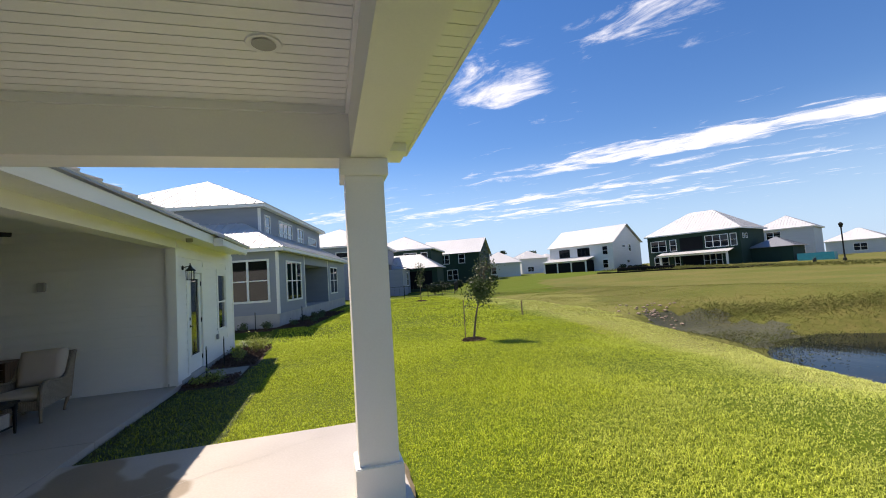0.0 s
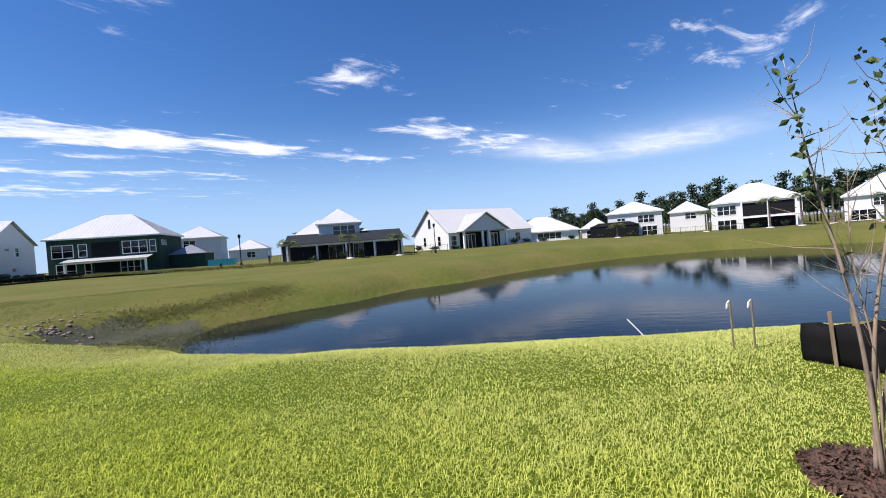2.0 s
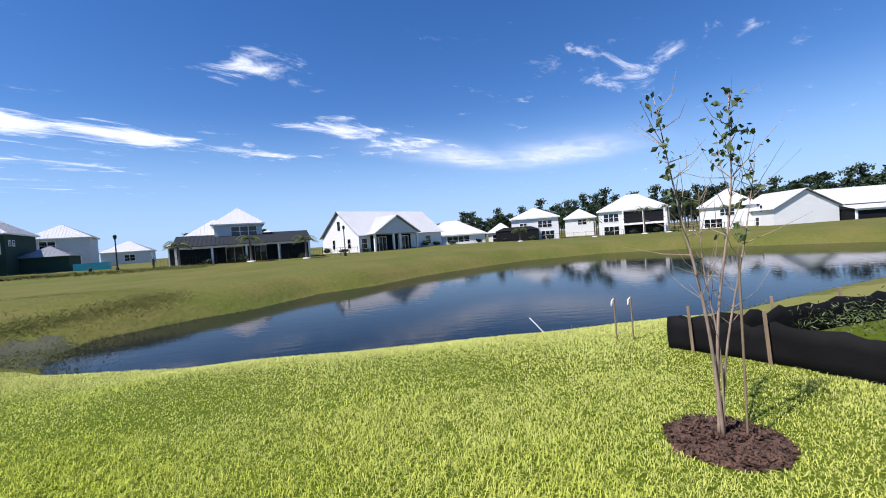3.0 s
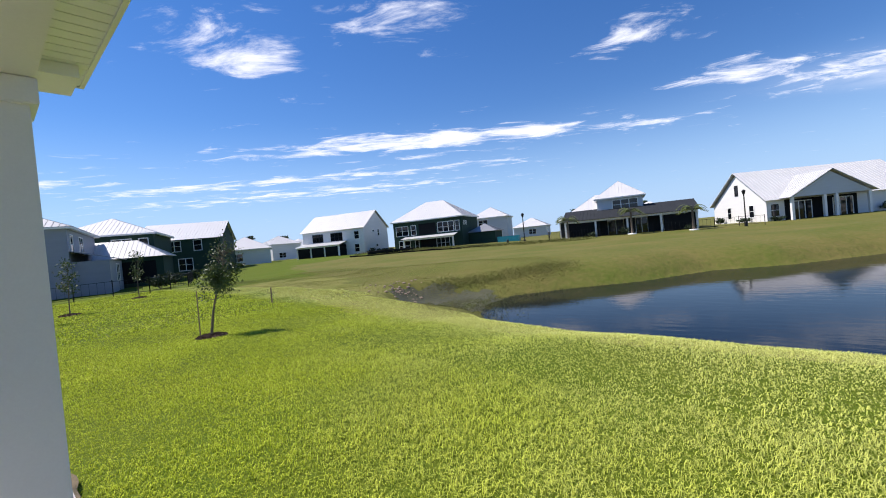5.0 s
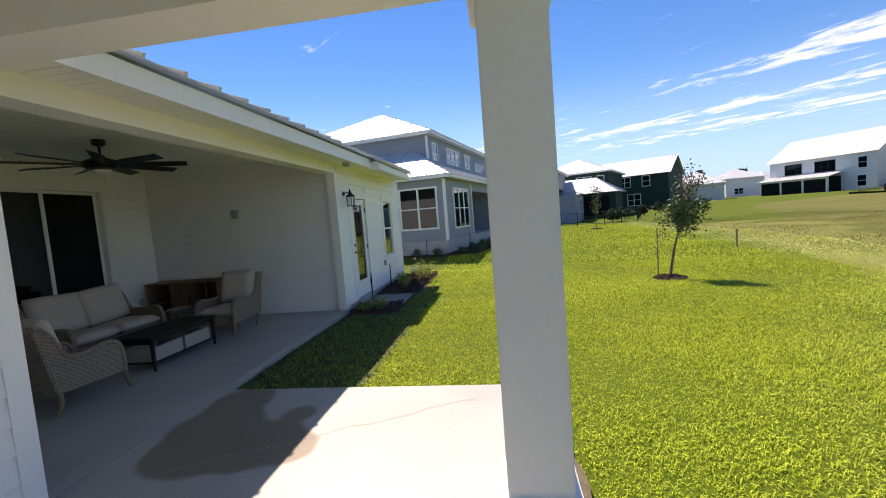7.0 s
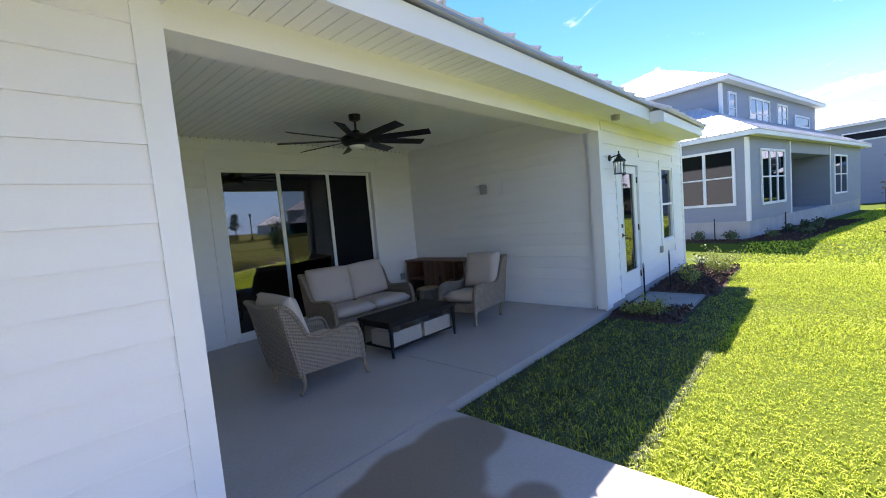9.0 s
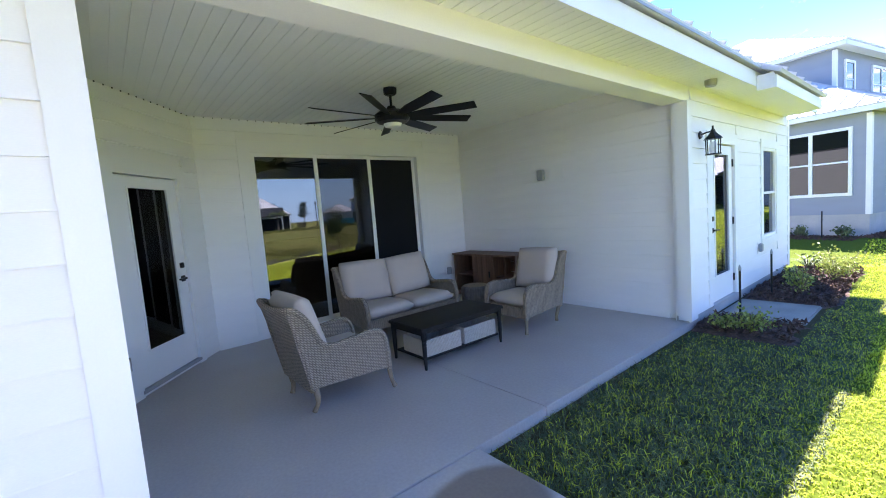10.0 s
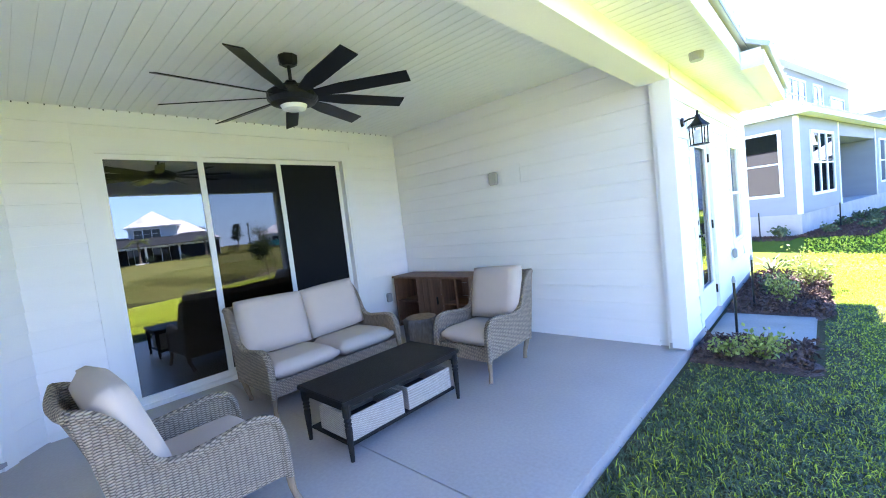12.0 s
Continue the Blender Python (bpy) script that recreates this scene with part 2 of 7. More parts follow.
PANE_DIM = PANE.copy()
PANE_DIM.name = "screened_pane_glass"
PANE_DIM.node_tree.nodes["Principled BSDF"].inputs["IOR"].default_value = 1.6
PANE_DIM.node_tree.nodes["Principled BSDF"].inputs["Base Color"].default_value = (0.09, 0.10, 0.11, 1)

LAMP_GLOW = bpy.data.materials.new("lamp_glow")
LAMP_GLOW.use_nodes = True
LAMP_GLOW.node_tree.nodes["Principled BSDF"].inputs["Emission Color"].default_value = (1, 0.93, 0.82, 1)
LAMP_GLOW.node_tree.nodes["Principled BSDF"].inputs["Emission Strength"].default_value = 3.0
OPAL = mat("opal_diffuser", (0.85, 0.85, 0.83), 0.3, spread=0.01, bump=0)
SOIL = mat("brown_bare_soil", (0.19, 0.145, 0.085), 0.95, spread=0.3, scale=5, fine=50, bump=0.8, dist=0.01)

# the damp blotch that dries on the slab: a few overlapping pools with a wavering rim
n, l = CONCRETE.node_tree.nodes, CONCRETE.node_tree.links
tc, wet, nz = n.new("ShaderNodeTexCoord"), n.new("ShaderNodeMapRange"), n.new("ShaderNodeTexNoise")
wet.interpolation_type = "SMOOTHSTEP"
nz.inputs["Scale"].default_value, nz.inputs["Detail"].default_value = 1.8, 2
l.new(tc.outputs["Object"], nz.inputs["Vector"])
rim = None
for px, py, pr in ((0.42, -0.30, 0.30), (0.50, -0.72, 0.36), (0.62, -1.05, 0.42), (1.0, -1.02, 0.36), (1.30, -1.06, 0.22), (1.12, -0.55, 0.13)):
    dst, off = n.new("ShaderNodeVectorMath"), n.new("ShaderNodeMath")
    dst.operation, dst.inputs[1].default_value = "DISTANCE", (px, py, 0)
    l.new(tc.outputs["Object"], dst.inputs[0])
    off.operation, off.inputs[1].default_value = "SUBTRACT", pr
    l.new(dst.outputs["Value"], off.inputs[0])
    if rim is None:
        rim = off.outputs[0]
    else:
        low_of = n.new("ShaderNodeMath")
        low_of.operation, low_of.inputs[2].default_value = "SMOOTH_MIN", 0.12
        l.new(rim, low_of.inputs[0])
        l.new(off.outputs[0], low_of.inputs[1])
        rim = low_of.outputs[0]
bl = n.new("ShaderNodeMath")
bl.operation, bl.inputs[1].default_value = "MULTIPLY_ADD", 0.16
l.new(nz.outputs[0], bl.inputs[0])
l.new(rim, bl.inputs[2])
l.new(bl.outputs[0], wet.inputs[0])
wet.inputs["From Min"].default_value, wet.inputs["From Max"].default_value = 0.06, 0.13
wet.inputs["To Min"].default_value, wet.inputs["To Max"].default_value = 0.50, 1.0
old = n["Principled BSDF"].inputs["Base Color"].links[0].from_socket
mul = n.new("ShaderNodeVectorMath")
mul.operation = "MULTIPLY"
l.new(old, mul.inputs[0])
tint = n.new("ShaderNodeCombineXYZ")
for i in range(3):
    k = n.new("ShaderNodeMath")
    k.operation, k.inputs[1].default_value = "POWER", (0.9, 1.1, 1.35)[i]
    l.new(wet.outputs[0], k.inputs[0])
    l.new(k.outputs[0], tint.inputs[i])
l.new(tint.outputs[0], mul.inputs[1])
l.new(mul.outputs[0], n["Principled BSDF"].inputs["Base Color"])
FIELD_BLADES = mat("field_grass_blades", (0.16, 0.20, 0.03), 0.7, spread=0.3, scale=0.2, fine=12, bump=0, second=(0.25, 0.22, 0.07), spec=0.15)
# brown thatch at the slab edge; further out its dark paints the house's shade
THATCH_SHADE = mat("thatch_and_shade_ground", (0.050, 0.048, 0.018), 0.95, spread=0.3, scale=3, fine=60, bump=0.9, dist=0.02, second=(0.085, 0.065, 0.032), spec=0.1)
DRY = mat("pale_dry_grass", (0.135, 0.150, 0.032), 0.95, spread=0.25, scale=0.5, fine=8, bump=0.8, dist=0.04, second=(0.19, 0.175, 0.06), spec=0.1)
MUD = mat("damp_brown_mud", (0.058, 0.056, 0.024), 0.6, spread=0.3, scale=1.2, fine=9, bump=0.8, dist=0.03, second=(0.03, 0.035, 0.015))
MARSH = mat("brown_marsh_weed", (0.105, 0.135, 0.030), 0.75, spec=0.1, spread=0.4, scale=1.5, fine=10, bump=0, second=(0.12, 0.095, 0.045))
STEP = mat("weathered_concrete", (0.27, 0.26, 0.235), 0.85, spread=0.15, scale=3, fine=50, bump=0.25)

# each blade its own shade
for turf_mat, dark, pale in ((BLADES, (0.05, 0.10, 0.004, 1), (0.78, 0.84, 0.09, 1)), (SHRUB, (0.13, 0.18, 0.03, 1), (0.50, 0.54, 0.12, 1)), (LEAF, (0.03, 0.06, 0.012, 1), (0.12, 0.16, 0.045, 1))):
    n, l = turf_mat.node_tree.nodes, turf_mat.node_tree.links
    geo, rp, mx = n.new("ShaderNodeNewGeometry"), n.new("ShaderNodeValToRGB"), n.new("ShaderNodeMix")
    rp.color_ramp.elements[0].color, rp.color_ramp.elements[1].color = dark, pale
    l.new(geo.outputs["Random Per Island"], rp.inputs[0])
    mx.data_type = "RGBA"
    mx.inputs[0].default_value = 0.68
    base = n["Principled BSDF"].inputs["Base Color"]
    l.new(base.links[0].from_socket, mx.inputs[6])
    l.new(rp.outputs[0], mx.inputs[7])
    l.new(mx.outputs[2], base)

# the lawn grows paler and drier down towards the pond
n, l = BLADES.node_tree.nodes, BLADES.node_tree.links
tc, dot, dry, mx = n.new("ShaderNodeTexCoord"), n.new("ShaderNodeVectorMath"), n.new("ShaderNodeMapRange"), n.new("ShaderNodeMix")
nz, sm = n.new("ShaderNodeTexNoise"), n.new("ShaderNodeMath")
dot.operation, dot.inputs[1].default_value = "DOT_PRODUCT", (1.0, -0.7, 0.0)
nz.inputs["Scale"].default_value, nz.inputs["Detail"].default_value = 0.5, 3
l.new(tc.outputs["Object"], dot.inputs[0])
l.new(tc.outputs["Object"], nz.inputs["Vector"])
sm.operation, sm.inputs[1].default_value = "MULTIPLY_ADD", 7.0
l.new(nz.outputs[0], sm.inputs[0])
l.new(dot.outputs["Value"], sm.inputs[2])
dry.interpolation_type = "SMOOTHSTEP"
dry.inputs["From Min"].default_value, dry.inputs["From Max"].default_value = 7.5, 16.5
dry.inputs["To Max"].default_value = 0.75
l.new(sm.outputs[0], dry.inputs[0])
mx.data_type = "RGBA"
mx.inputs[7].default_value = (0.58, 0.60, 0.19, 1)
dot2, sm2, dry2, top = n.new("ShaderNodeVectorMath"), n.new("ShaderNodeMath"), n.new("ShaderNodeMapRange"), n.new("ShaderNodeMath")
dot2.operation, dot2.inputs[1].default_value = "DOT_PRODUCT", (1.0, -0.07, 0.0)
l.new(tc.outputs["Object"], dot2.inputs[0])
sm2.operation, sm2.inputs[1].default_value = "MULTIPLY_ADD", 1.6
l.new(nz.outputs[0], sm2.inputs[0])
l.new(dot2.outputs["Value"], sm2.inputs[2])
dry2.interpolation_type = "SMOOTHSTEP"
dry2.inputs["From Min"].default_value, dry2.inputs["From Max"].default_value = 10.6, 11.9
dry2.inputs["To Max"].default_value = 0.85
l.new(sm2.outputs[0], dry2.inputs[0])
top.operation = "MAXIMUM"
l.new(dry.outputs[0], top.inputs[0])
l.new(dry2.outputs[0], top.inputs[1])
base = n["Principled BSDF"].inputs["Base Color"]
l.new(top.outputs[0], mx.inputs[0])
l.new(base.links[0].from_socket, mx.inputs[6])
l.new(mx.outputs[2], base)

# light shines through thin blades and leaves
for leafy, share in ((BLADES, 0.18), (SHRUB, 0.30), (LEAF, 0.08)):
    n, l = leafy.node_tree.nodes, leafy.node_tree.links
    b, see = n["Principled BSDF"], n.new("ShaderNodeBsdfTranslucent")
    blend = n.new("ShaderNodeMixShader")
    blend.inputs[0].default_value = share
    l.new(b.inputs["Base Color"].links[0].from_socket, see.inputs["Color"])
    l.new(b.outputs[0], blend.inputs[1])
    l.new(see.outputs[0], blend.inputs[2])
    l.new(blend.outputs[0], n["Material Output"].inputs["Surface"])

# ---- mesh helpers ----
def mesh_ob(name, bm, material, parent=None, label="", smooth=False):
    me = bpy.data.meshes.new(name)
    bm.normal_update()
    bm.to_mesh(me)
    bm.free()
    if smooth:
        me.shade_smooth()
    me.materials.append(material)
    ob = new(name, me)
    ob.parent = parent
    if label:
        ob["label"] = label
    return ob


def part(name, bm, material, parent, label="", smooth=False):
    return mesh_ob(name, bm, material, parent, label, smooth)


def empty(name, m, label, category, group=""):
    ob = new(name)
    ob.empty_display_size = 0.1
    ob.matrix_basis = m
    return tagged(ob, label, category, group)


def box(bm, x0, x1, y0, y1, z0, z1, bevel=0.0):
    v = [bm.verts.new((x, y, z)) for z in (z0, z1) for x, y in ((x0, y0), (x1, y0), (x1, y1), (x0, y1))]
    fs = [bm.faces.new([v[i] for i in q]) for q in ((3, 2, 1, 0), (4, 5, 6, 7), (0, 1, 5, 4), (1, 2, 6, 5), (2, 3, 7, 6), (3, 0, 4, 7))]
    if bevel:
        es = list({e for f in fs for e in f.edges})
        bmesh.ops.bevel(bm, geom=es, offset=bevel, segments=2, affect="EDGES", clamp_overlap=True)
    return bm


def boxes(*rows, bevel=0.0):
    bm = bmesh.new()
    for r in rows:
        box(bm, *r, bevel=bevel)
    return bm


def fbox(bm, face, at, u0, u1, o0, o1, z0, z1, bevel=0.0):
    """A box on a wall's face: u along it, o outward from the plane at, z up."""
    s = -1 if face[0] == "-" else 1
    a, b = sorted((at + s * o0, at + s * o1))
    if face[1] == "x":
        return box(bm, a, b, u0, u1, z0, z1, bevel)
    return box(bm, u0, u1, a, b, z0, z1, bevel)


def tube(bm, pts, radii, sides=8, caps=True):
    """A tube along points, with a radius at each."""
    pts = [Vector(p) for p in pts]
    if isinstance(radii, (int, float)):
        radii = [radii] * len(pts)
    rings, side = [], None
    for i, p in enumerate(pts):
        d = (pts[min(i + 1, len(pts) - 1)] - pts[max(i - 1, 0)]).normalized()
        if side is None:
            side = d.orthogonal().normalized()
        side = (side - d * side.dot(d)).normalized()
        up = d.cross(side)
        rings.append([bm.verts.new(p + (side * math.cos(k * math.tau / sides) + up * math.sin(k * math.tau / sides)) * radii[i]) for k in range(sides)])
    for a, b in zip(rings, rings[1:]):
        for k in range(sides):
            bm.faces.new((a[k], a[(k + 1) % sides], b[(k + 1) % sides], b[k]))
    if caps:
        bm.faces.new(rings[0][::-1])
        bm.faces.new(rings[-1])
    return bm


def lathe(bm, profile, sides=24, cx=0.0, cy=0.0):
    """A turned shape round z from (radius, z) rows."""
    rings = [[bm.verts.new((cx + r * math.cos(k * math.tau / sides), cy + r * math.sin(k * math.tau / sides), z)) for k in range(sides)] for r, z in profile]
    for a, b in zip(rings, rings[1:]):
        for k in range(sides):
            bm.faces.new((a[k], a[(k + 1) % sides], b[(k + 1) % sides], b[k]))
    bm.faces.new(rings[0][::-1])
    bm.faces.new(rings[-1])
    return bm


def wall_with_holes(face, at, u0, u1, z0, z1, thick, holes=()):
    """A wall behind the plane at, in boxes round its openings (u0, u1, z0, z1)."""
    bm = bmesh.new()
    cuts = sorted({u0, u1, *(h[0] for h in holes), *(h[1] for h in holes)})
    for a, b in zip(cuts, cuts[1:]):
        mid, z = (a + b) / 2, z0
        for h in sorted((h for h in holes if h[0] < mid < h[1]), key=lambda h: h[2]):
            if h[2] > z:
                fbox(bm, face, at, a, b, -thick, 0, z, h[2])
            z = h[3]
        if z < z1:
            fbox(bm, face, at, a, b, -thick, 0, z, z1)
    return bm


BOARD_MESHES = {}


def siding(wall, face, at, u0, u1, z0, z1, holes=(), lap=0.178, material=None):
    """Lap boards, each an object, on a wall's face, cut round its openings."""
    sign = -1 if face[0] == "-" else 1
    z = z0
    while z < z1 - 0.03:
        top = min(z + lap, z1)
        runs = [(u0, u1)]
        for h in holes:
            if h[2] < top - 0.02 and h[3] > z + 0.02:
                runs = [r for a, b in runs for r in ((a, min(b, h[0])), (max(a, h[1]), b)) if r[1] - r[0] > 0.02]
        for a, b in runs:
            key = (face[1], sign, round(b - a, 3), round(top - z, 3))
            if key not in BOARD_MESHES:
                bm, w, hgt = bmesh.new(), b - a, top - z
                prof = ((0.0, 0.0), (0.021, 0.0), (0.019, 0.007), (0.005, hgt), (0.0, hgt))
                ends = [[bm.verts.new((sign * o, u, zz) if face[1] == "x" else (u, sign * o, zz)) for o, zz in prof] for u in (0, w)]
                for i in range(5):
                    j = (i + 1) % 5
                    bm.faces.new((ends[0][i], ends[0][j], ends[1][j], ends[1][i]))
                bm.faces.new(ends[0][::-1]), bm.faces.new(ends[1])
                bmesh.ops.recalc_face_normals(bm, faces=bm.faces[:])
                me = bpy.data.meshes.new("siding_board")
                bm.to_mesh(me), bm.free()
                me.materials.append(material or SIDING)
                BOARD_MESHES[key] = me
            ob = new("siding_board", BOARD_MESHES[key])
            ob.location = (at, a, z) if face[1] == "x" else (a, at, z)
            ob.parent = wall
        z += lap


def window_parts(parent, face, at, u0, u1, z0, z1, units=1, sash=True, casing=0.10, frame_mat=None, pane_mat=None, grid=False):
    """Casing, frame and panes of a window, set on a wall's face."""
    fm, pm = frame_mat or TRIM, pane_mat or GLASS
    bm = bmesh.new()
    c = casing
    fbox(bm, face, at, u0 - c, u1 + c, 0, 0.03, z1, z1 + c)
    fbox(bm, face, at, u0 - c, u1 + c, 0, 0.035, z0 - c, z0)
    fbox(bm, face, at, u0 - c, u0, 0, 0.029, z0, z1)
    fbox(bm, face, at, u1, u1 + c, 0, 0.029, z0, z1)
    part("casing", bm, fm, parent)
    w = (u1 - u0) / units
    for i in range(units):
        a, b = u0 + i * w, u0 + (i + 1) * w
        e = 0.04 if units == 1 else 0.05
        bm = bmesh.new()
        for r in ((a, b, z1 - 0.045, z1), (a, b, z0, z0 + 0.045), (a, a + e, z0 + 0.045, z1 - 0.045), (b - e, b, z0 + 0.045, z1 - 0.045)):
            fbox(bm, face, at, r[0], r[1], -0.05, 0.012, r[2], r[3])
        mid = (z0 + z1) / 2
        if sash:
            fbox(bm, face, at, a + e, b - e, -0.03, 0.008, mid - 0.02, mid + 0.02)
        if grid:
            fbox(bm, face, at, (a + b) / 2 - 0.01, (a + b) / 2 + 0.01, -0.03, 0.004, z0 + 0.045, z1 - 0.045)
        part("frame", bm, fm, parent)
        spans = ((z0 + 0.045, mid - 0.02), (mid + 0.02, z1 - 0.045)) if sash else ((z0 + 0.045, z1 - 0.045),)
        for k, (za, zb) in enumerate(spans):
            bm = bmesh.new()
            fbox(bm, face, at, a + e, b - e, -0.03 + 0.008 * k, -0.024 + 0.008 * k, za, zb)
            part("pane", bm, pm, parent)


def roof_panel(bm, quad, seams=0.45, thick=0.04, rib=0.035, ribs=None):
    """A metal roof slope: a slab with raised seams from eave to ridge. quad: eave start, eave end, ridge end, ridge start."""
    a, b, c, d = (Vector(q) for q in quad)
    n = (b - a).cross(d - a)
    if n.length < 1e-6:
        n = (b - a).cross(c - a)
    n.normalize()
    if n.z < 0:
        n = -n
    up = n * thick
    ring = [a, b, c, d] if (c - d).length > 1e-4 else [a, b, c]
    lo, hi = [bm.verts.new(p) for p in ring], [bm.verts.new(p + up) for p in ring]
    bm.faces.new(hi), bm.faces.new(lo[::-1])
    for i in range(len(ring)):
        j = (i + 1) % len(ring)
        bm.faces.new((lo[i], lo[j], hi[j], hi[i]))
    e = (b - a).normalized()
    run = (d - a) - e * (d - a).dot(e)
    full, length = run.length, (b - a).length
    if full < 1e-4 or not seams:
        return
    run.normalize()
    s0, s1 = (d - a).dot(e), (c - a).dot(e)
    u = seams * 0.5
    while u < length:
        h = full
        if s0 > 1e-4 and u < s0:
            h = full * u / s0
        if length - s1 > 1e-4 and u > s1:
            h = full * (length - u) / (length - s1)
        if h > 0.15:
            p, q = a + e * u + up, a + e * u + run * h + up
            hw, r = e * 0.014, n * rib
            corners = (p - hw, p + hw, p + hw + r, p - hw + r, q - hw, q + hw, q + hw + r, q - hw + r)
            if ribs is not None:
                ribs.append(corners)
                u += seams
                continue
            v = [bm.verts.new(x) for x in corners]
            for f in ((0, 1, 2, 3), (4, 7, 6, 5), (3, 2, 6, 7), (0, 3, 7, 4), (1, 5, 6, 2)):
                bm.faces.new([v[i] for i in f])
        u += seams


def seam_parts(parent, ribs, material):
    """Each raised roof seam as a part of its own."""
    for corners in ribs:
        bm = bmesh.new()
        v = [bm.verts.new(c) for c in corners]
        for f in ((0, 1, 2, 3), (4, 7, 6, 5), (3, 2, 6, 7), (0, 3, 7, 4), (1, 5, 6, 2)):
            bm.faces.new([v[i] for i in f])
        part("seam", bm, material, parent)


def hip_roof(bm, x0, x1, y0, y1, z, h, over=0.4, seams=0.45, ribs=None):
    x0, x1, y0, y1 = x0 - over, x1 + over, y0 - over, y1 + over
    w, d = x1 - x0, y1 - y0
    if w >= d:
        r0, r1 = (x0 + d / 2, (y0 + y1) / 2, z + h), (x1 - d / 2, (y0 + y1) / 2, z + h)
        q = (((x0, y0, z), (x1, y0, z), r1, r0), ((x1, y1, z), (x0, y1, z), r0, r1), ((x1, y0, z), (x1, y1, z), r1, r1), ((x0, y1, z), (x0, y0, z), r0, r0))
    else:
        r0, r1 = ((x0 + x1) / 2, y0 + w / 2, z + h), ((x0 + x1) / 2, y1 - w / 2, z + h)
        q = (((x0, y1, z), (x0, y0, z), r0, r1), ((x1, y0, z), (x1, y1, z), r1, r0), ((x0, y0, z), (x1, y0, z), r0, r0), ((x1, y1, z), (x0, y1, z), r1, r1))
    for quad in q:
        roof_panel(bm, quad, seams, ribs=ribs)
    return bm


def gable_roof(bm, x0, x1, y0, y1, z, h, axis="y", over=0.4, seams=0.45, ribs=None):
    """Two slopes, with the ridge along the axis."""
    x0, x1, y0, y1 = x0 - over, x1 + over, y0 - over, y1 + over
    if axis == "y":
        m = (x0 + x1) / 2
        q = (((x0, y1, z), (x0, y0, z), (m, y0, z + h), (m, y1, z + h)), ((x1, y0, z), (x1, y1, z), (m, y1, z + h), (m, y0, z + h)))
    else:
        m = (y0 + y1) / 2
        q = (((x0, y0, z), (x1, y0, z), (x1, m, z + h), (x0, m, z + h)), ((x1, y1, z), (x0, y1, z), (x0, m, z + h), (x1, m, z + h)))
    for quad in q:
        roof_panel(bm, quad, seams, ribs=ribs)
    return bm


def gable_end(bm, face, at, u0, u1, z, h, thick=0.15):
    """The triangle of wall under a gable."""
    s = -1 if face[0] == "-" else 1
    tri = ((u0, z), (u1, z), ((u0 + u1) / 2, z + h))
    put = (lambda u, o, zz: (at + s * o, u, zz)) if face[1] == "x" else (lambda u, o, zz: (u, at + s * o, zz))
    f, b = [bm.verts.new(put(u, 0, zz)) for u, zz in tri], [bm.verts.new(put(u, -thick, zz)) for u, zz in tri]
    bm.faces.new(f), bm.faces.new(b[::-1])
    for i in range(3):
        j = (i + 1) % 3
        bm.faces.new((f[i], b[i], b[j], f[j]))
    bmesh.ops.recalc_face_normals(bm, faces=bm.faces[:])
    return bm

# ---- ground and pond ----
WATER_Z = -1.22
POND = [(13.7, 2.4), (13.2, -0.5), (13.1, -5), (13.1, -10), (13.3, -14), (14.6, -18), (16.6, -25), (19, -33), (24, -42), (31, -46), (40, -38), (44.5, -28), (43, -19), (40, -14.5), (35, -8), (30.3, -4.2),
        (28.3, -1), (24, 1.4), (21.8, 3.8), (19.3, 5.6), (17.2, 5.5), (15.3, 4.4)]


def pond_distance(px, py):
    """Signed distance to the shore, positive on land, for arrays."""
    best, inside = np.full(px.shape, 1e9), np.zeros(px.shape, bool)
    for (ax, ay), (bx, by) in zip(POND, POND[1:] + POND[:1]):
        ex, ey = bx - ax, by - ay
        s = np.clip(((px - ax) * ex + (py - ay) * ey) / (ex * ex + ey * ey), 0, 1)
        best = np.minimum(best, np.hypot(px - ax - s * ex, py - ay - s * ey))
        inside ^= ((ay > py) != (by > py)) & (px < ex * (py - ay) / (by - ay + 1e-12) + ax)
    return np.where(inside, -best, best)


def ease(v):
    v = np.clip(v, 0, 1)
    return v * v * (3 - 2 * v)


def ground_z(px, py):
    px, py = np.asarray(px, float), np.asarray(py, float)
    d = pond_distance(px, py)
    bank = WATER_Z - 0.03 + 0.33 * ease(d / 0.9) + 0.76 * (1 - (1 - np.clip((d - 0.5) / 10.5, 0, 1)) ** 3.3)
    bed = WATER_Z - 0.03 + np.clip(d, -3, 0) * 0.25
    z = np.where(d > 0, bank, bed)
    z = z + 0.07 * ease((d - 8) / 4) - 0.5 * ease((-py - 14) / 25) * ease((px - 45) / 20) + ease((d - 12) / 25) * 0.45 * ease((px - 15) / 30) + 0.45 * ease((py - 24) / 22) * ease((px - 15) / 22)
    z = z + 0.35 * ease(d / 2.5) * (1 - ease((d - 6) / 12)) * ease((px - 19) / 5)
    z = z - 0.30 * ease((py - 8.4) / 2.8) * (1 - 0.7 * ease((py - 12.2) / 2.6)) * (1 - ease((px - 2.4 - 0.08 * (py - 10)) / 2.6))
    flat = ease(1.6 - 1.2 * np.hypot((px - 16.6) / 2.5, (py - 6.9) / 3.0)) * (d > 0)
    z = z * (1 - flat) + (WATER_Z + 0.05) * flat
    rough = 0.025 * np.sin(px * 0.9 + 1.3 * np.sin(py * 0.5)) + 0.02 * np.sin(py * 1.3 + px * 0.4)
    return z + rough * ease((px - 3) / 3) * ease(d / 2)


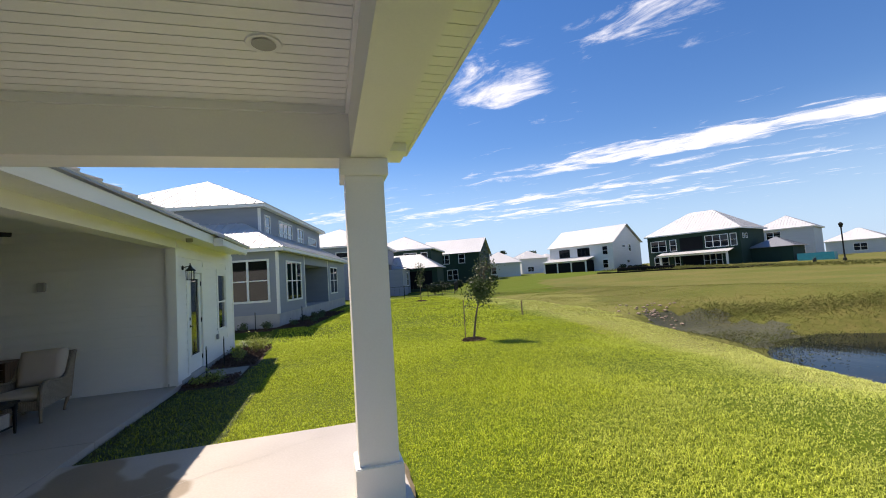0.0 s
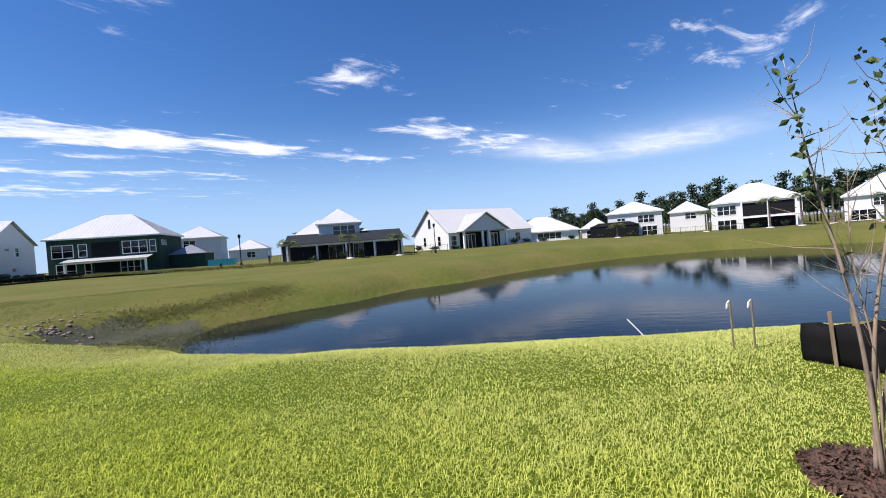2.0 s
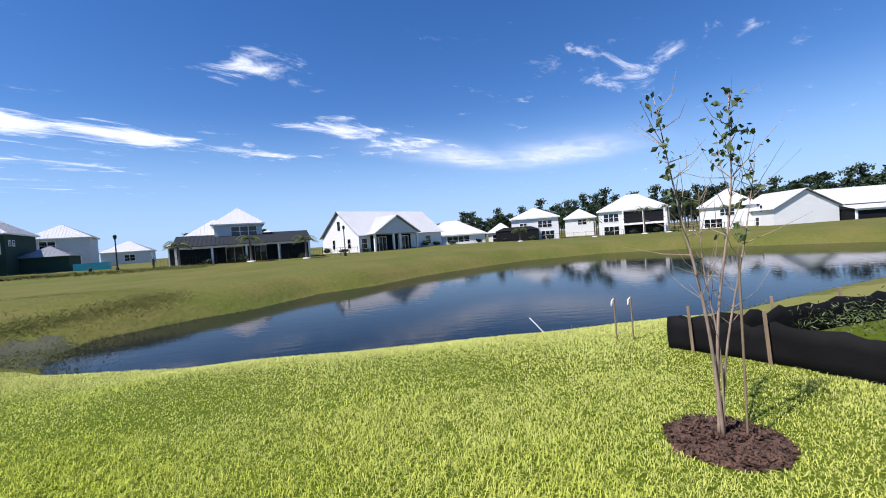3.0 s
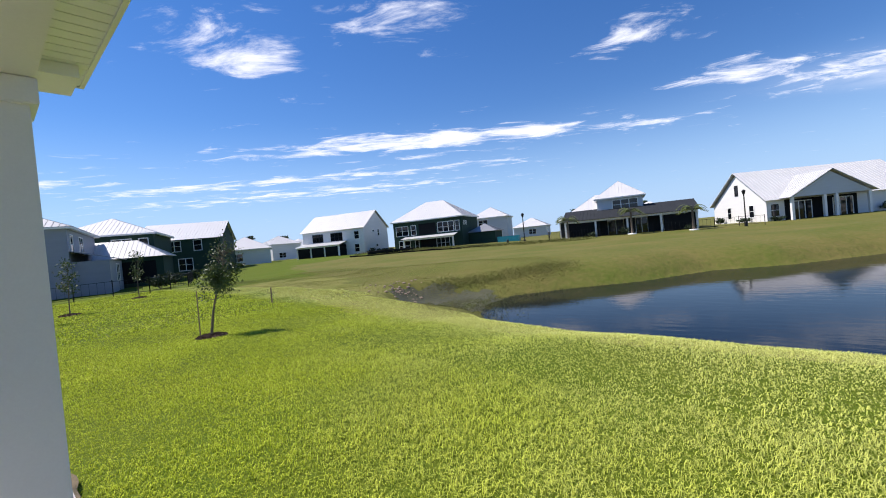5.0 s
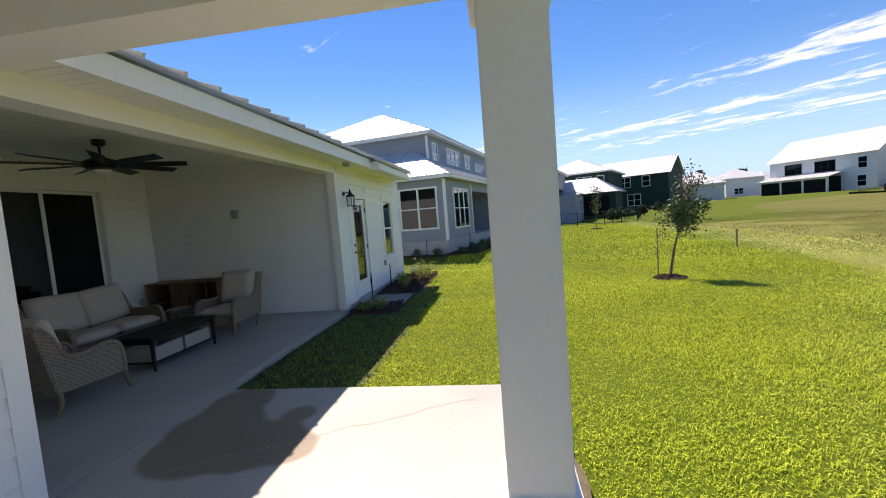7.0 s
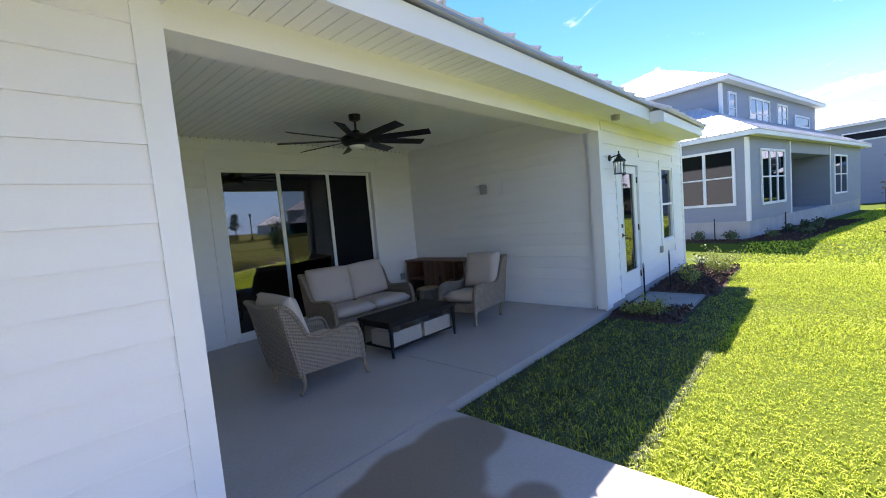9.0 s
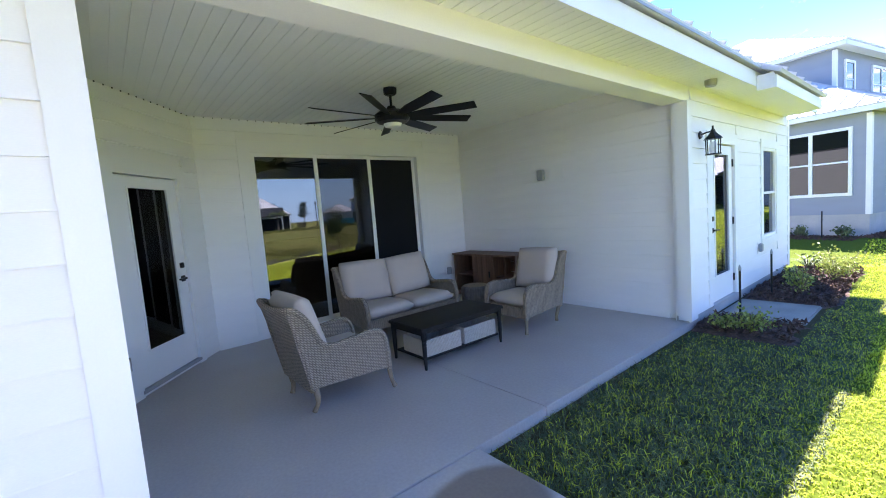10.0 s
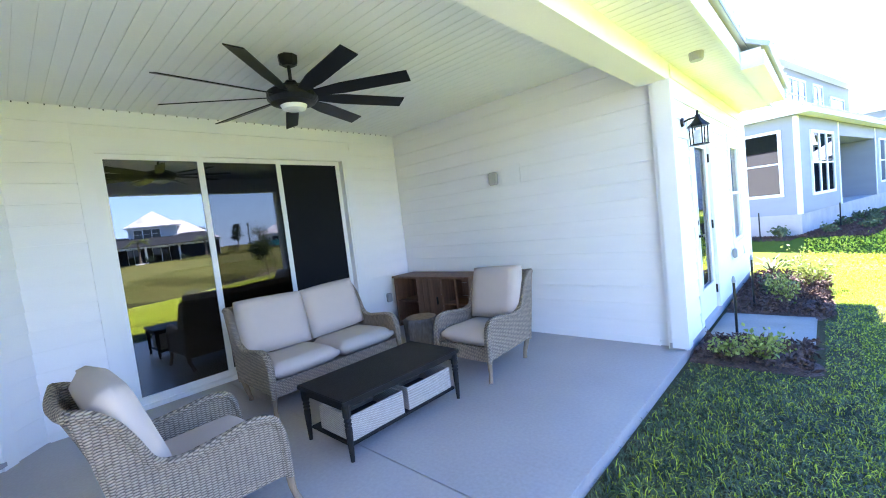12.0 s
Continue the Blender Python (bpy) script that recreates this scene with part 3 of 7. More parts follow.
def axis_steps(lo, hi, step, far):
    mid = np.arange(lo, hi + 1e-6, step)
    grow, out, back = step, [], []
    x = hi
    while x < far:
        grow *= 1.25
        x += grow
        out.append(x)
    x, grow = lo, step
    while x > -far:
        grow *= 1.25
        x -= grow
        back.append(x)
    return np.concatenate([back[::-1], mid, out])


gx, gy = axis_steps(-2, 50, 0.4, 2500), axis_steps(-48, 52, 0.4, 2500)
GX, GY = np.meshgrid(gx, gy, indexing="ij")
verts = np.stack([GX, GY, ground_z(GX, GY)], -1).reshape(-1, 3)
idx = np.arange(len(gx) * len(gy)).reshape(len(gx), len(gy))
quads = np.stack([idx[:-1, :-1], idx[1:, :-1], idx[1:, 1:], idx[:-1, 1:]], -1).reshape(-1, 4)
me = bpy.data.meshes.new("ground")
me.from_pydata(verts.tolist(), [], quads.tolist())
me.shade_smooth()
me.materials.append(LAWN)
me.materials.append(FIELD)
me.materials.append(MUD)
me.materials.append(DRY)
me.materials.append(THATCH_SHADE)
fc = verts[quads].mean(1)
edge = 0.5 * np.sin(fc[:, 1] * 0.8) + 0.4 * np.sin(fc[:, 1] * 2.3 + fc[:, 0])
strip = fc[:, 0] > np.where(fc[:, 1] < 7, 10.5 + 0.03 * fc[:, 1], 10.7 + (fc[:, 1] - 7) * 0.22) + 0.4 * edge
field = strip & (fc[:, 0] > np.where(fc[:, 1] < 6, 13.4, 13.4 + (fc[:, 1] - 6) * 0.4) + edge)
mud = strip & (np.hypot((fc[:, 0] - 16.6) / 2.5, (fc[:, 1] - 6.9) / 2.9) < 1 + 0.12 * np.sin(3 * fc[:, 1] + fc[:, 0]))
back_lawn = field & (fc[:, 1] > 47 - 0.35 * (fc[:, 0] - 20) + edge) & (fc[:, 0] < 52) & (fc[:, 0] > 8)
# index 4: dark strip that puts the house's shade into the lawn colour
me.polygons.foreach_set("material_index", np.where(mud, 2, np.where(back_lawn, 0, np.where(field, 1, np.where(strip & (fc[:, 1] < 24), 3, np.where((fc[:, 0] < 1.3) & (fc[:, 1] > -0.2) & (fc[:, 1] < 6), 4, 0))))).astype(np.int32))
ground = tagged(new("ground", me), "mown green lawn sloping down to a pond", "lawn", kind="structure")

WATER = bpy.data.materials.new("pond_water")
WATER.use_nodes = True
n, l = WATER.node_tree.nodes, WATER.node_tree.links
b = n["Principled BSDF"]
b.inputs["Base Color"].default_value = (0.004, 0.007, 0.012, 1)
b.inputs["Roughness"].default_value, b.inputs["IOR"].default_value = 0.04, 1.33
b.inputs["Specular IOR Level"].default_value = 0.12
tc, mp, nz, nz2, bp = (n.new(k) for k in ("ShaderNodeTexCoord", "ShaderNodeMapping", "ShaderNodeTexNoise", "ShaderNodeTexNoise", "ShaderNodeBump"))
mp.inputs["Scale"].default_value = (1.6, 0.5, 1)
nz.inputs["Scale"].default_value, nz.inputs["Detail"].default_value = 2.2, 4
l.new(tc.outputs["Object"], mp.inputs[0])
l.new(mp.outputs[0], nz.inputs["Vector"])
l.new(nz.outputs[0], bp.inputs["Height"])
bp.inputs["Strength"].default_value, bp.inputs["Distance"].default_value = 0.13, 0.03
l.new(bp.outputs[0], b.inputs["Normal"])
bm = bmesh.new()
bm.faces.new([bm.verts.new((x, y, WATER_Z)) for x, y in ((10, -52), (52, -52), (52, 12), (10, 12))])
water = tagged(mesh_ob("water", bm, WATER), "dark rippled pond water reflecting houses", "pond", kind="structure")

# ---- own house: slab, walls, roofs ----
bm = boxes((-4.0, 0.0, -1.85, 0.7185, -0.3, 0.0), (-4.0, 0.0, 0.7215, 3.75, -0.3, 0.0), bevel=0.004)
box(bm, 0.004, 3.30, -9.0, 0.0, -0.3, 0.0, bevel=0.012)
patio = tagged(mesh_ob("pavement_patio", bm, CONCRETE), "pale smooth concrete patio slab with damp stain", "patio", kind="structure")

# a hairline crack across the slab, and bare soil along its outer edge
bm = bmesh.new()
crk = [Vector((-0.06 + 2.70 * t, -1.70 + 1.42 * t + 0.02 * math.sin(23 * t) + 0.012 * math.sin(61 * t), 0.004)) for t in [i / 40 for i in range(41)]]
cv = [(bm.verts.new(p + Vector((0, 0.003, 0))), bm.verts.new(p - Vector((0, 0.003, 0)))) for p in crk]
for a, b in zip(cv, cv[1:]):
    bm.faces.new((a[0], a[1], b[1], b[0]))
part("crack", bm, FOUNDATION, patio, "hairline crack in the slab")
bm = bmesh.new()
sv = [(bm.verts.new((3.31, -9 + 0.15 * i, -0.05)), bm.verts.new((3.345 + 0.02 * math.sin(i * 0.9) + 0.012 * math.sin(i * 2.1), -9 + 0.15 * i, -0.07))) for i in range(60)]
for a, b in zip(sv, sv[1:]):
    bm.faces.new((a[0], b[0], b[1], a[1]))
tagged(mesh_ob("ground_soil_edge", bm, SOIL), "bare brown soil along the slab edge", "soil", kind="structure")

ALC_Z, BEAM_Z, SOF_Z = 2.88, 2.53, 2.70
LEFT_Y, RIGHT_Y, BACK_X = -1.70, 3.56, -3.89
# the angled wall with the glazed door, from the left wall to the back wall
ANG_A, ANG_B = Vector((-2.72, LEFT_Y, 0)), Vector((BACK_X, -0.73, 0))


def wall(name, bm, label, material=WHITE):
    return tagged(mesh_ob(name, bm, material), label, "wall", kind="structure")


wing_left = wall("wall_left_wing", wall_with_holes("+x", 0, -9.0, LEFT_Y - 0.002, -0.3, 3.06, 0.15), "white lap-sided house wall beside the patio")
wall_left = wall("wall_left", boxes((ANG_A.x, -0.15, LEFT_Y - 0.15, LEFT_Y, -0.1, ALC_Z)), "white lap-sided side wall of the covered patio")
slide_hole = (-0.13, 2.60, 0.02, 2.50)
wall_back = wall("wall_back", wall_with_holes("+x", BACK_X, ANG_B.y, RIGHT_Y + 0.15, -0.1, ALC_Z, 0.15, [slide_hole]), "white lap-sided back wall with sliding glass door")
wall_right = wall("wall_right", boxes((BACK_X - 0.15, -0.16, RIGHT_Y, RIGHT_Y + 0.15, -0.1, ALC_Z)), "white lap-sided side wall of the covered patio")
door_hole, win_hole = (4.16, 5.06, 0.06, 2.10), (6.42, 7.20, 0.69, 2.12)
wing_right = wall("wall_right_wing", wall_with_holes("+x", 0, 3.722, 8.10, 0.06, 2.88, 0.15, [door_hole, win_hole]), "white lap-sided house wall with glazed door and window")
wall("wall_right_end", boxes((-9.0, -0.15, 7.95, 8.10, -0.2, 2.88)), "white house end wall")
tagged(mesh_ob("wall_foundation", boxes((-0.15, -0.02, 3.48, 8.08, -0.35, 0.06)), FOUNDATION), "grey concrete foundation edge", "foundation", kind="structure")
beam = tagged(mesh_ob("trim_beam", boxes((-0.25, 0.0, LEFT_Y, 3.48, BEAM_Z, ALC_Z)), WHITE), "white boxed beam across the patio opening", "beam", kind="structure")
tagged(mesh_ob("trim_corner_post", boxes((-0.16, -0.002, 3.482, 3.72, -0.02, 2.88)), TRIM), "white corner board at the patio opening", "trim", kind="structure")

# corner boards
bm = boxes((0.0, 0.024, LEFT_Y - 0.10, LEFT_Y + 0.024, 0.0, 2.66), (-0.10, 0.0, LEFT_Y, LEFT_Y + 0.024, 0.0, BEAM_Z))
tagged(mesh_ob("trim_corner_left", bm, TRIM), "white painted corner board", "trim", kind="structure")
bm = boxes((0.0, 0.024, 3.456, 3.58, 0.02, BEAM_Z), (-0.12, 0.0, 3.456, 3.48, 0.02, BEAM_Z), (0.0, 0.022, 8.0, 8.124, 0.02, 2.66))
tagged(mesh_ob("trim_corner_right", bm, TRIM), "white painted corner board", "trim", kind="structure")


def boarded_ceiling(name, x0, x1, y0, y1, z, along, width, label, gap=0.008, deep=0.022):
    bm = bmesh.new()
    box(bm, x0, x1, y0, y1, z + deep, z + 0.04)
    lo, hi = (y0, y1) if along == "x" else (x0, x1)
    u = lo
    while u < hi - 0.01:
        a, b = u, min(u + width - gap, hi)
        r = (x0, x1, a, b) if along == "x" else (a, b, y0, y1)
        box(bm, *r, z, z + 0.024)
        u += width
    return tagged(mesh_ob(name, bm, VINYL), label, "ceiling", kind="structure")


boarded_ceiling("ceiling_alcove", BACK_X - 0.1, -0.25, LEFT_Y - 0.1, RIGHT_Y + 0.12, ALC_Z, "x", 0.10, "white grooved soffit-board patio ceiling", 0.005, 0.006)
boarded_ceiling("ceiling_porch", 0.02, 2.95, -9.0, -1.96, 3.05, "x", 0.10, "white grooved board porch ceiling with recessed light")

# main roof: soffit, fascia, metal slope
boarded_ceiling("ceiling_eave", 0.0, 0.43, -1.655, 7.80, SOF_Z, "x", 0.10, "white vented eave soffit", 0.006)
bm = boxes((0.43, 0.455, -1.655, 7.80, 2.66, 2.83))
tagged(mesh_ob("trim_fascia", bm, TRIM), "white fascia board under the metal roof", "trim", kind="structure")
bm = bmesh.new()
ribs = []
roof_panel(bm, ((0.50, -1.65, 2.84), (0.50, 7.86, 2.84), (-5.5, 7.86, 5.0), (-5.5, -1.65, 5.0)), 0.41, ribs=ribs)
roof_panel(bm, ((-5.5, 7.86, 5.0), (-5.5, -9, 5.0), (-11.5, -9, 2.84), (-11.5, 7.86, 2.84))[::-1], 0.41)
seam_parts(tagged(mesh_ob("roof_main", bm, METAL_ROOF), "white standing-seam metal roof of the house", "roof", kind="structure"), ribs, METAL_ROOF)

# dark strip painting the shadowed gap between fascia and roof
tagged(mesh_ob("trim_eave_shadow_line", boxes((0.502, 0.508, -1.65, 7.86, 2.842, 2.872)), GREY_ROOF), "dark strip standing for the shadowed gap along the eave", "trim", kind="structure")

# porch: beams, eaves, roof
bm = boxes((0.0, 3.23, -1.96, -1.66, 2.64, 3.05), (2.95, 3.23, -9.0, -1.962, 2.64, 3.05))
tagged(mesh_ob("trim_porch_beam", bm, WHITE), "white boxed porch beams meeting over the column", "beam", kind="structure")
bm = boxes((0.0, 2.93, -1.985, -1.96, 2.99, 3.05), (2.925, 2.95, -9.0, -1.986, 2.99, 3.05))
tagged(mesh_ob("trim_porch_moulding", bm, TRIM), "white moulding between beam and ceiling", "trim", kind="structure")
boarded_ceiling("ceiling_porch_eave", 3.23, 3.51, -9.0, -1.29, 2.88, "x", 0.10, "white vented porch eave soffit", 0.006)
bm = boxes((3.51, 3.535, -9.0, -1.27, 2.87, 3.05), (3.23, 3.51, -1.295, -1.27, 2.87, 3.05), (3.234, 3.46, -1.66, -1.296, 2.80, 2.878))
tagged(mesh_ob("trim_porch_fascia", bm, TRIM), "white porch fascia board and boxed eave end", "trim", kind="structure")
bm = boxes((0.5, 3.23, -1.655, -1.27, 3.06, 3.09))
tagged(mesh_ob("ceiling_porch_rake", bm, VINYL), "white porch rake soffit", "ceiling", kind="structure")
bm = bmesh.new()
roof_panel(bm, ((3.59, -9.0, 3.10), (3.59, -1.23, 3.10), (-3.0, -1.23, 5.4), (-3.0, -9.0, 5.4)), 0.41)
tagged(mesh_ob("roof_porch", bm, METAL_ROOF), "white metal porch roof", "roof", kind="structure")
# the short stretch of eave that stands further out over the door
RET0, RET1, RET_X = 4.30, 6.90, 0.64
bm = boxes((0.458, RET_X, RET0, RET1, 2.612, 2.628), (RET_X - 0.02, RET_X, RET0, RET1, 2.63, 2.75), (0.458, RET_X - 0.021, RET0, RET0 + 0.02, 2.63, 2.78), (0.458, RET_X - 0.021, RET1 - 0.02, RET1, 2.63, 2.78))
tagged(mesh_ob("trim_eave_return", bm, TRIM), "white boxed eave projecting over the door", "trim", kind="structure")
bm = bmesh.new()
roof_panel(bm, ((RET_X + 0.04, RET0 - 0.04, 2.758), (RET_X + 0.04, RET1 + 0.04, 2.758), (0.42, RET1 + 0.04, 2.885), (0.42, RET0 - 0.04, 2.885)), 0.41)
tagged(mesh_ob("roof_eave_return", bm, METAL_ROOF), "white metal roof strip over the door", "roof", kind="structure")

# the angled wall: built along its own x, facing -y of that frame
ANG_LEN = (ANG_B - ANG_A).length
ANG = Matrix.Translation(ANG_A) @ Matrix.Rotation(math.atan2(ANG_B.y - ANG_A.y, ANG_B.x - ANG_A.x), 4, "Z")
ang_door = (0.16, 1.11, 0.04, 2.12)
wall_angled = wall("wall_angled", wall_with_holes("-y", 0, 0, ANG_LEN, -0.1, ALC_Z, 0.15, [(0.20, 1.10, 0.03, 2.10)]), "white lap-sided angled wall with glazed door")
wall_angled.matrix_basis = ANG
bm = bmesh.new()
for r in ((0.06, 1.22, 2.10, 2.24), (0.06, 0.20, 0.0, 2.10), (1.10, 1.22, 0.0, 2.10)):
    fbox(bm, "-y", 0, r[0], r[1], 0, 0.022, r[2], r[3])
ang_trim = part("casing", bm, TRIM, wall_angled)

# the room behind the glass, its dimness put into the dark wall colour
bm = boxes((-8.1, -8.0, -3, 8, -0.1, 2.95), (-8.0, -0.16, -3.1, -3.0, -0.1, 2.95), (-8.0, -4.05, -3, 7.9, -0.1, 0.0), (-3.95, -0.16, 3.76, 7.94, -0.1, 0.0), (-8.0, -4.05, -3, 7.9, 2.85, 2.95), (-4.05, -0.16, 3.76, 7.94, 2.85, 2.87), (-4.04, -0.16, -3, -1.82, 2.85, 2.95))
tagged(mesh_ob("wall_inner_room", bm, ROOM), "indoor room behind the glass, walls coloured dark to look unlit", "room", kind="structure")

# black dots for the small shadows where ceiling boards meet the edge channel
shadow_dot = boxes((-0.005, 0.005, -0.004, 0.004, -0.006, 0.006))
shadow_dot_mesh = bpy.data.meshes.new("shadow_dot")
shadow_dot.to_mesh(shadow_dot_mesh), shadow_dot.free()
shadow_dot_mesh.materials.append(BLACK)
for i in range(int((RIGHT_Y - ANG_B.y) / 0.1)):
    ob = new("shadow_dot", shadow_dot_mesh)
    ob.parent = wall_back
    ob.matrix_basis = pose(BACK_X + 0.026, ANG_B.y + 0.05 + 0.1 * i, ALC_Z - 0.008)
for i in range(int(ANG_LEN / 0.1)):
    ob = new("shadow_dot", shadow_dot_mesh)
    ob.parent = wall_angled
    ob.matrix_basis = pose(0.05 + 0.1 * i, -0.016, ALC_Z - 0.008)

# siding boards
siding(wing_left, "+x", 0, -9.0, LEFT_Y - 0.10, 0.02, 2.99)
siding(wall_left, "+y", LEFT_Y, ANG_A.x, -0.10, 0.06, ALC_Z)
siding(wall_back, "+x", BACK_X, ANG_B.y, RIGHT_Y, 0.06, ALC_Z - 0.15, [(-0.25, 2.72, 0, 2.62)])
siding(wall_angled, "-y", 0, 0.0, ANG_LEN, 0.06, ALC_Z - 0.02, [(0.06, 1.22, 0, 2.24)])
siding(wall_right, "-y", RIGHT_Y, BACK_X + 0.02, -0.16, 0.06, ALC_Z)
siding(wing_right, "+x", 0, 3.58, 8.0, 0.06, 2.68, [(4.04, 5.18, 0, 2.24), (6.30, 7.32, 0.57, 2.26)])
# column
def column(x, y):
    col = empty("porch_column", pose(x, y, 0), "square white boxed porch column on a plinth", "column")
    part("shaft", boxes((-0.15, 0.15, -0.15, 0.15, 0.27, 2.51), bevel=0.006), WHITE, col)
    part("plinth", boxes((-0.18, 0.18, -0.18, 0.18, 0.0, 0.285), bevel=0.008), WHITE, col)
    bm = boxes((-0.185, 0.185, -0.185, 0.185, 2.50, 2.638), bevel=0.006)
    part("capital", bm, WHITE, col)
    return col


column(3.05, -1.81)
column(3.05, -8.6)

# ---- doors and windows of the house ----
def glazed_door(name, label, m, width, height, lever_right):
    """A full-glass door in its frame: x along it, -y towards the viewer, z up from the sill."""
    d = empty(name, m, label, "door")
    d["kind"] = "structure"
    st, bot, top = 0.16, 0.32, 0.105
    bm = boxes((0, st, -0.02, 0.022, 0, height), (width - st, width, -0.02, 0.022, 0, height), (st, width - st, -0.02, 0.022, 0, bot), (st, width - st, -0.02, 0.022, height - top, height))
    part("door_leaf", bm, TRIM, d)
    g = 0.014
    bm = boxes((st - 0.004, st + g, -0.032, -0.02, bot, height - top), (width - st - g, width - st + 0.004, -0.032, -0.02, bot, height - top), (st + g, width - st - g, -0.032, -0.02, bot, bot + g), (st + g, width - st - g, -0.032, -0.02, height - top - g, height - top))
    part("glazing_bead", bm, TRIM, d)
    part("pane", boxes((st, width - st, -0.004, 0.004, bot, height - top)), PANE_DIM if lever_right else PANE, d, "tinted reflective door pane").visible_shadow = False
    if lever_right:
        # black sheet added behind the glass in place of an unlit interior
        part("dark_backing", boxes((st, width - st, 0.010, 0.014, bot, height - top)), SCREEN_AND_SHADE, d, "added black sheet that keeps the pane dark")
    hx = width - 0.075 if lever_right else 0.075
    s = -1 if lever_right else 1
    bm = boxes((hx - 0.032, hx + 0.032, -0.034, -0.02, 0.90, 0.965), bevel=0.004)
    box(bm, min(hx, hx + s * 0.12), max(hx, hx + s * 0.12), -0.075, -0.058, 0.925, 0.943)
    box(bm, hx - 0.012, hx + 0.012, -0.06, -0.034, 0.922, 0.946)
    part("lever_handle", bm, BLACK, d, "black lever handle")
    part("deadbolt", boxes((hx - 0.03, hx + 0.03, -0.042, -0.02, 1.05, 1.11), bevel=0.006), BLACK, d, "black deadbolt")
    hy = 0.0 if lever_right else width
    for z in (0.22, height / 2, height - 0.22):
        bm = bmesh.new()
        tube(bm, [(hy, -0.03, z - 0.05), (hy, -0.03, z + 0.05)], 0.011, 8)
        part("hinge", bm, BLACK, d)
    part("sill_plate", boxes((-0.02, width + 0.02, -0.06, 0.03, -0.035, -0.004)), PLASTIC, d, "dark metal threshold")
    return d


glazed_door("door_1", "white door with a full dark glass pane and black lever", ANG @ pose(0.205, 0.03, 0.07), 0.89, 2.02, True)
glazed_door("door_2", "white door with a full reflective glass pane", pose(-0.03, 4.18, 0.075, 0, 0, 90), 0.86, 2.01, False)
bm = bmesh.new()
for r in ((4.04, 5.18, 2.10, 2.24), (4.04, 4.16, 0.06, 2.10), (5.06, 5.18, 0.06, 2.10)):
    fbox(bm, "+x", 0, r[0], r[1], 0, 0.024, r[2], r[3])
tagged(mesh_ob("trim_door_casing", bm, TRIM), "white door casing", "trim", kind="structure")

win = empty("window_1", pose(0, 0, 0), "white double-hung window with dark panes", "window")
win["kind"] = "structure"
window_parts(win, "+x", 0.0, 6.42, 7.20, 0.69, 2.12, 1, True, 0.12, TRIM, PANE)

# sliding glass door, three panels
sl = empty("door_3", pose(BACK_X, 0, 0), "white-framed three-panel sliding glass door", "sliding door")
sl["kind"] = "structure"
y0, y1, zt = slide_hole[0], slide_hole[1], slide_hole[3]
part("outer_frame", boxes((-0.12, 0.02, y0, y0 + 0.03, 0.02, zt), (-0.12, 0.02, y1 - 0.03, y1, 0.02, zt), (-0.12, 0.02, y0 + 0.03, y1 - 0.03, zt - 0.03, zt), (-0.12, 0.03, y0 + 0.03, y1 - 0.03, 0.0, 0.05)), TRIM, sl)
pw = (y1 - y0 - 0.06) / 3
for i, off in enumerate((0.0, -0.035, -0.07)):
    a, b = y0 + 0.03 + i * pw - (0.02 if i else 0), y0 + 0.03 + (i + 1) * pw + (0.02 if i < 2 else 0)
    p = part("sliding_panel", boxes((off - 0.03, off, a, a + 0.055, 0.05, zt - 0.03), (off - 0.03, off, b - 0.055, b, 0.05, zt - 0.03), (off - 0.03, off, a + 0.055, b - 0.055, 0.05, 0.12), (off - 0.03, off, a + 0.055, b - 0.055, zt - 0.08, zt - 0.03)), TRIM, sl)
    pane = part("pane", boxes((off - 0.019, off - 0.013, a + 0.055, b - 0.055, 0.12, zt - 0.08)), PANE, p, "tinted reflective glass pane")
    pane.visible_shadow = False
    if i == 1:
        pane.data.materials[0] = PANE_DIM
    if i == 2:
        part("insect_screen", boxes((off - 0.009, off - 0.007, a + 0.055, b - 0.055, 0.12, zt - 0.08)), SCREEN_AND_SHADE, p, "dark grey insect screen")
bm = bmesh.new()
for r in ((-0.25, 2.72, 2.50, 2.62), (-0.25, -0.13, 0.03, 2.50), (2.60, 2.72, 0.03, 2.50)):
    fbox(bm, "+x", BACK_X, r[0], r[1], 0, 0.024, r[2], r[3])
tagged(mesh_ob("trim_slider_casing", bm, TRIM), "white casing round the sliding door", "trim", kind="structure")
bm = boxes((BACK_X, BACK_X + 0.02, ANG_B.y, RIGHT_Y, ALC_Z - 0.15, ALC_Z), (BACK_X + 0.02, -0.25, RIGHT_Y - 0.022, RIGHT_Y, 0.0, 0.075))
tagged(mesh_ob("trim_frieze", bm, TRIM), "white frieze and base boards", "trim", kind="structure")
bm = boxes((BACK_X, BACK_X + 0.022, ANG_B.y + 0.02, -0.25, 0.0, 0.075), (BACK_X, BACK_X + 0.022, 2.72, RIGHT_Y - 0.022, 0.0, 0.075), (ANG_A.x, -0.1, LEFT_Y, LEFT_Y + 0.022, 0.0, 0.075))
tagged(mesh_ob("baseboard", bm, TRIM), "white base board along the patio walls", "trim", kind="structure")

for x, y in ((-5.2, 0.6), (-5.6, 2.0)):
    lamp = empty("ceiling_downlight", pose(x, y, 2.85), "small lit downlight in the indoor ceiling", "downlight", "indoor downlights")
    bm = bmesh.new()
    lathe(bm, [(0.06, -0.006), (0.06, 0.0)], 16)
    part("lens", bm, LAMP_GLOW, lamp)
    bm = bmesh.new()
    lathe(bm, [(0.08, -0.004), (0.082, 0.0)], 16)
    part("ring", bm, TRIM, lamp)


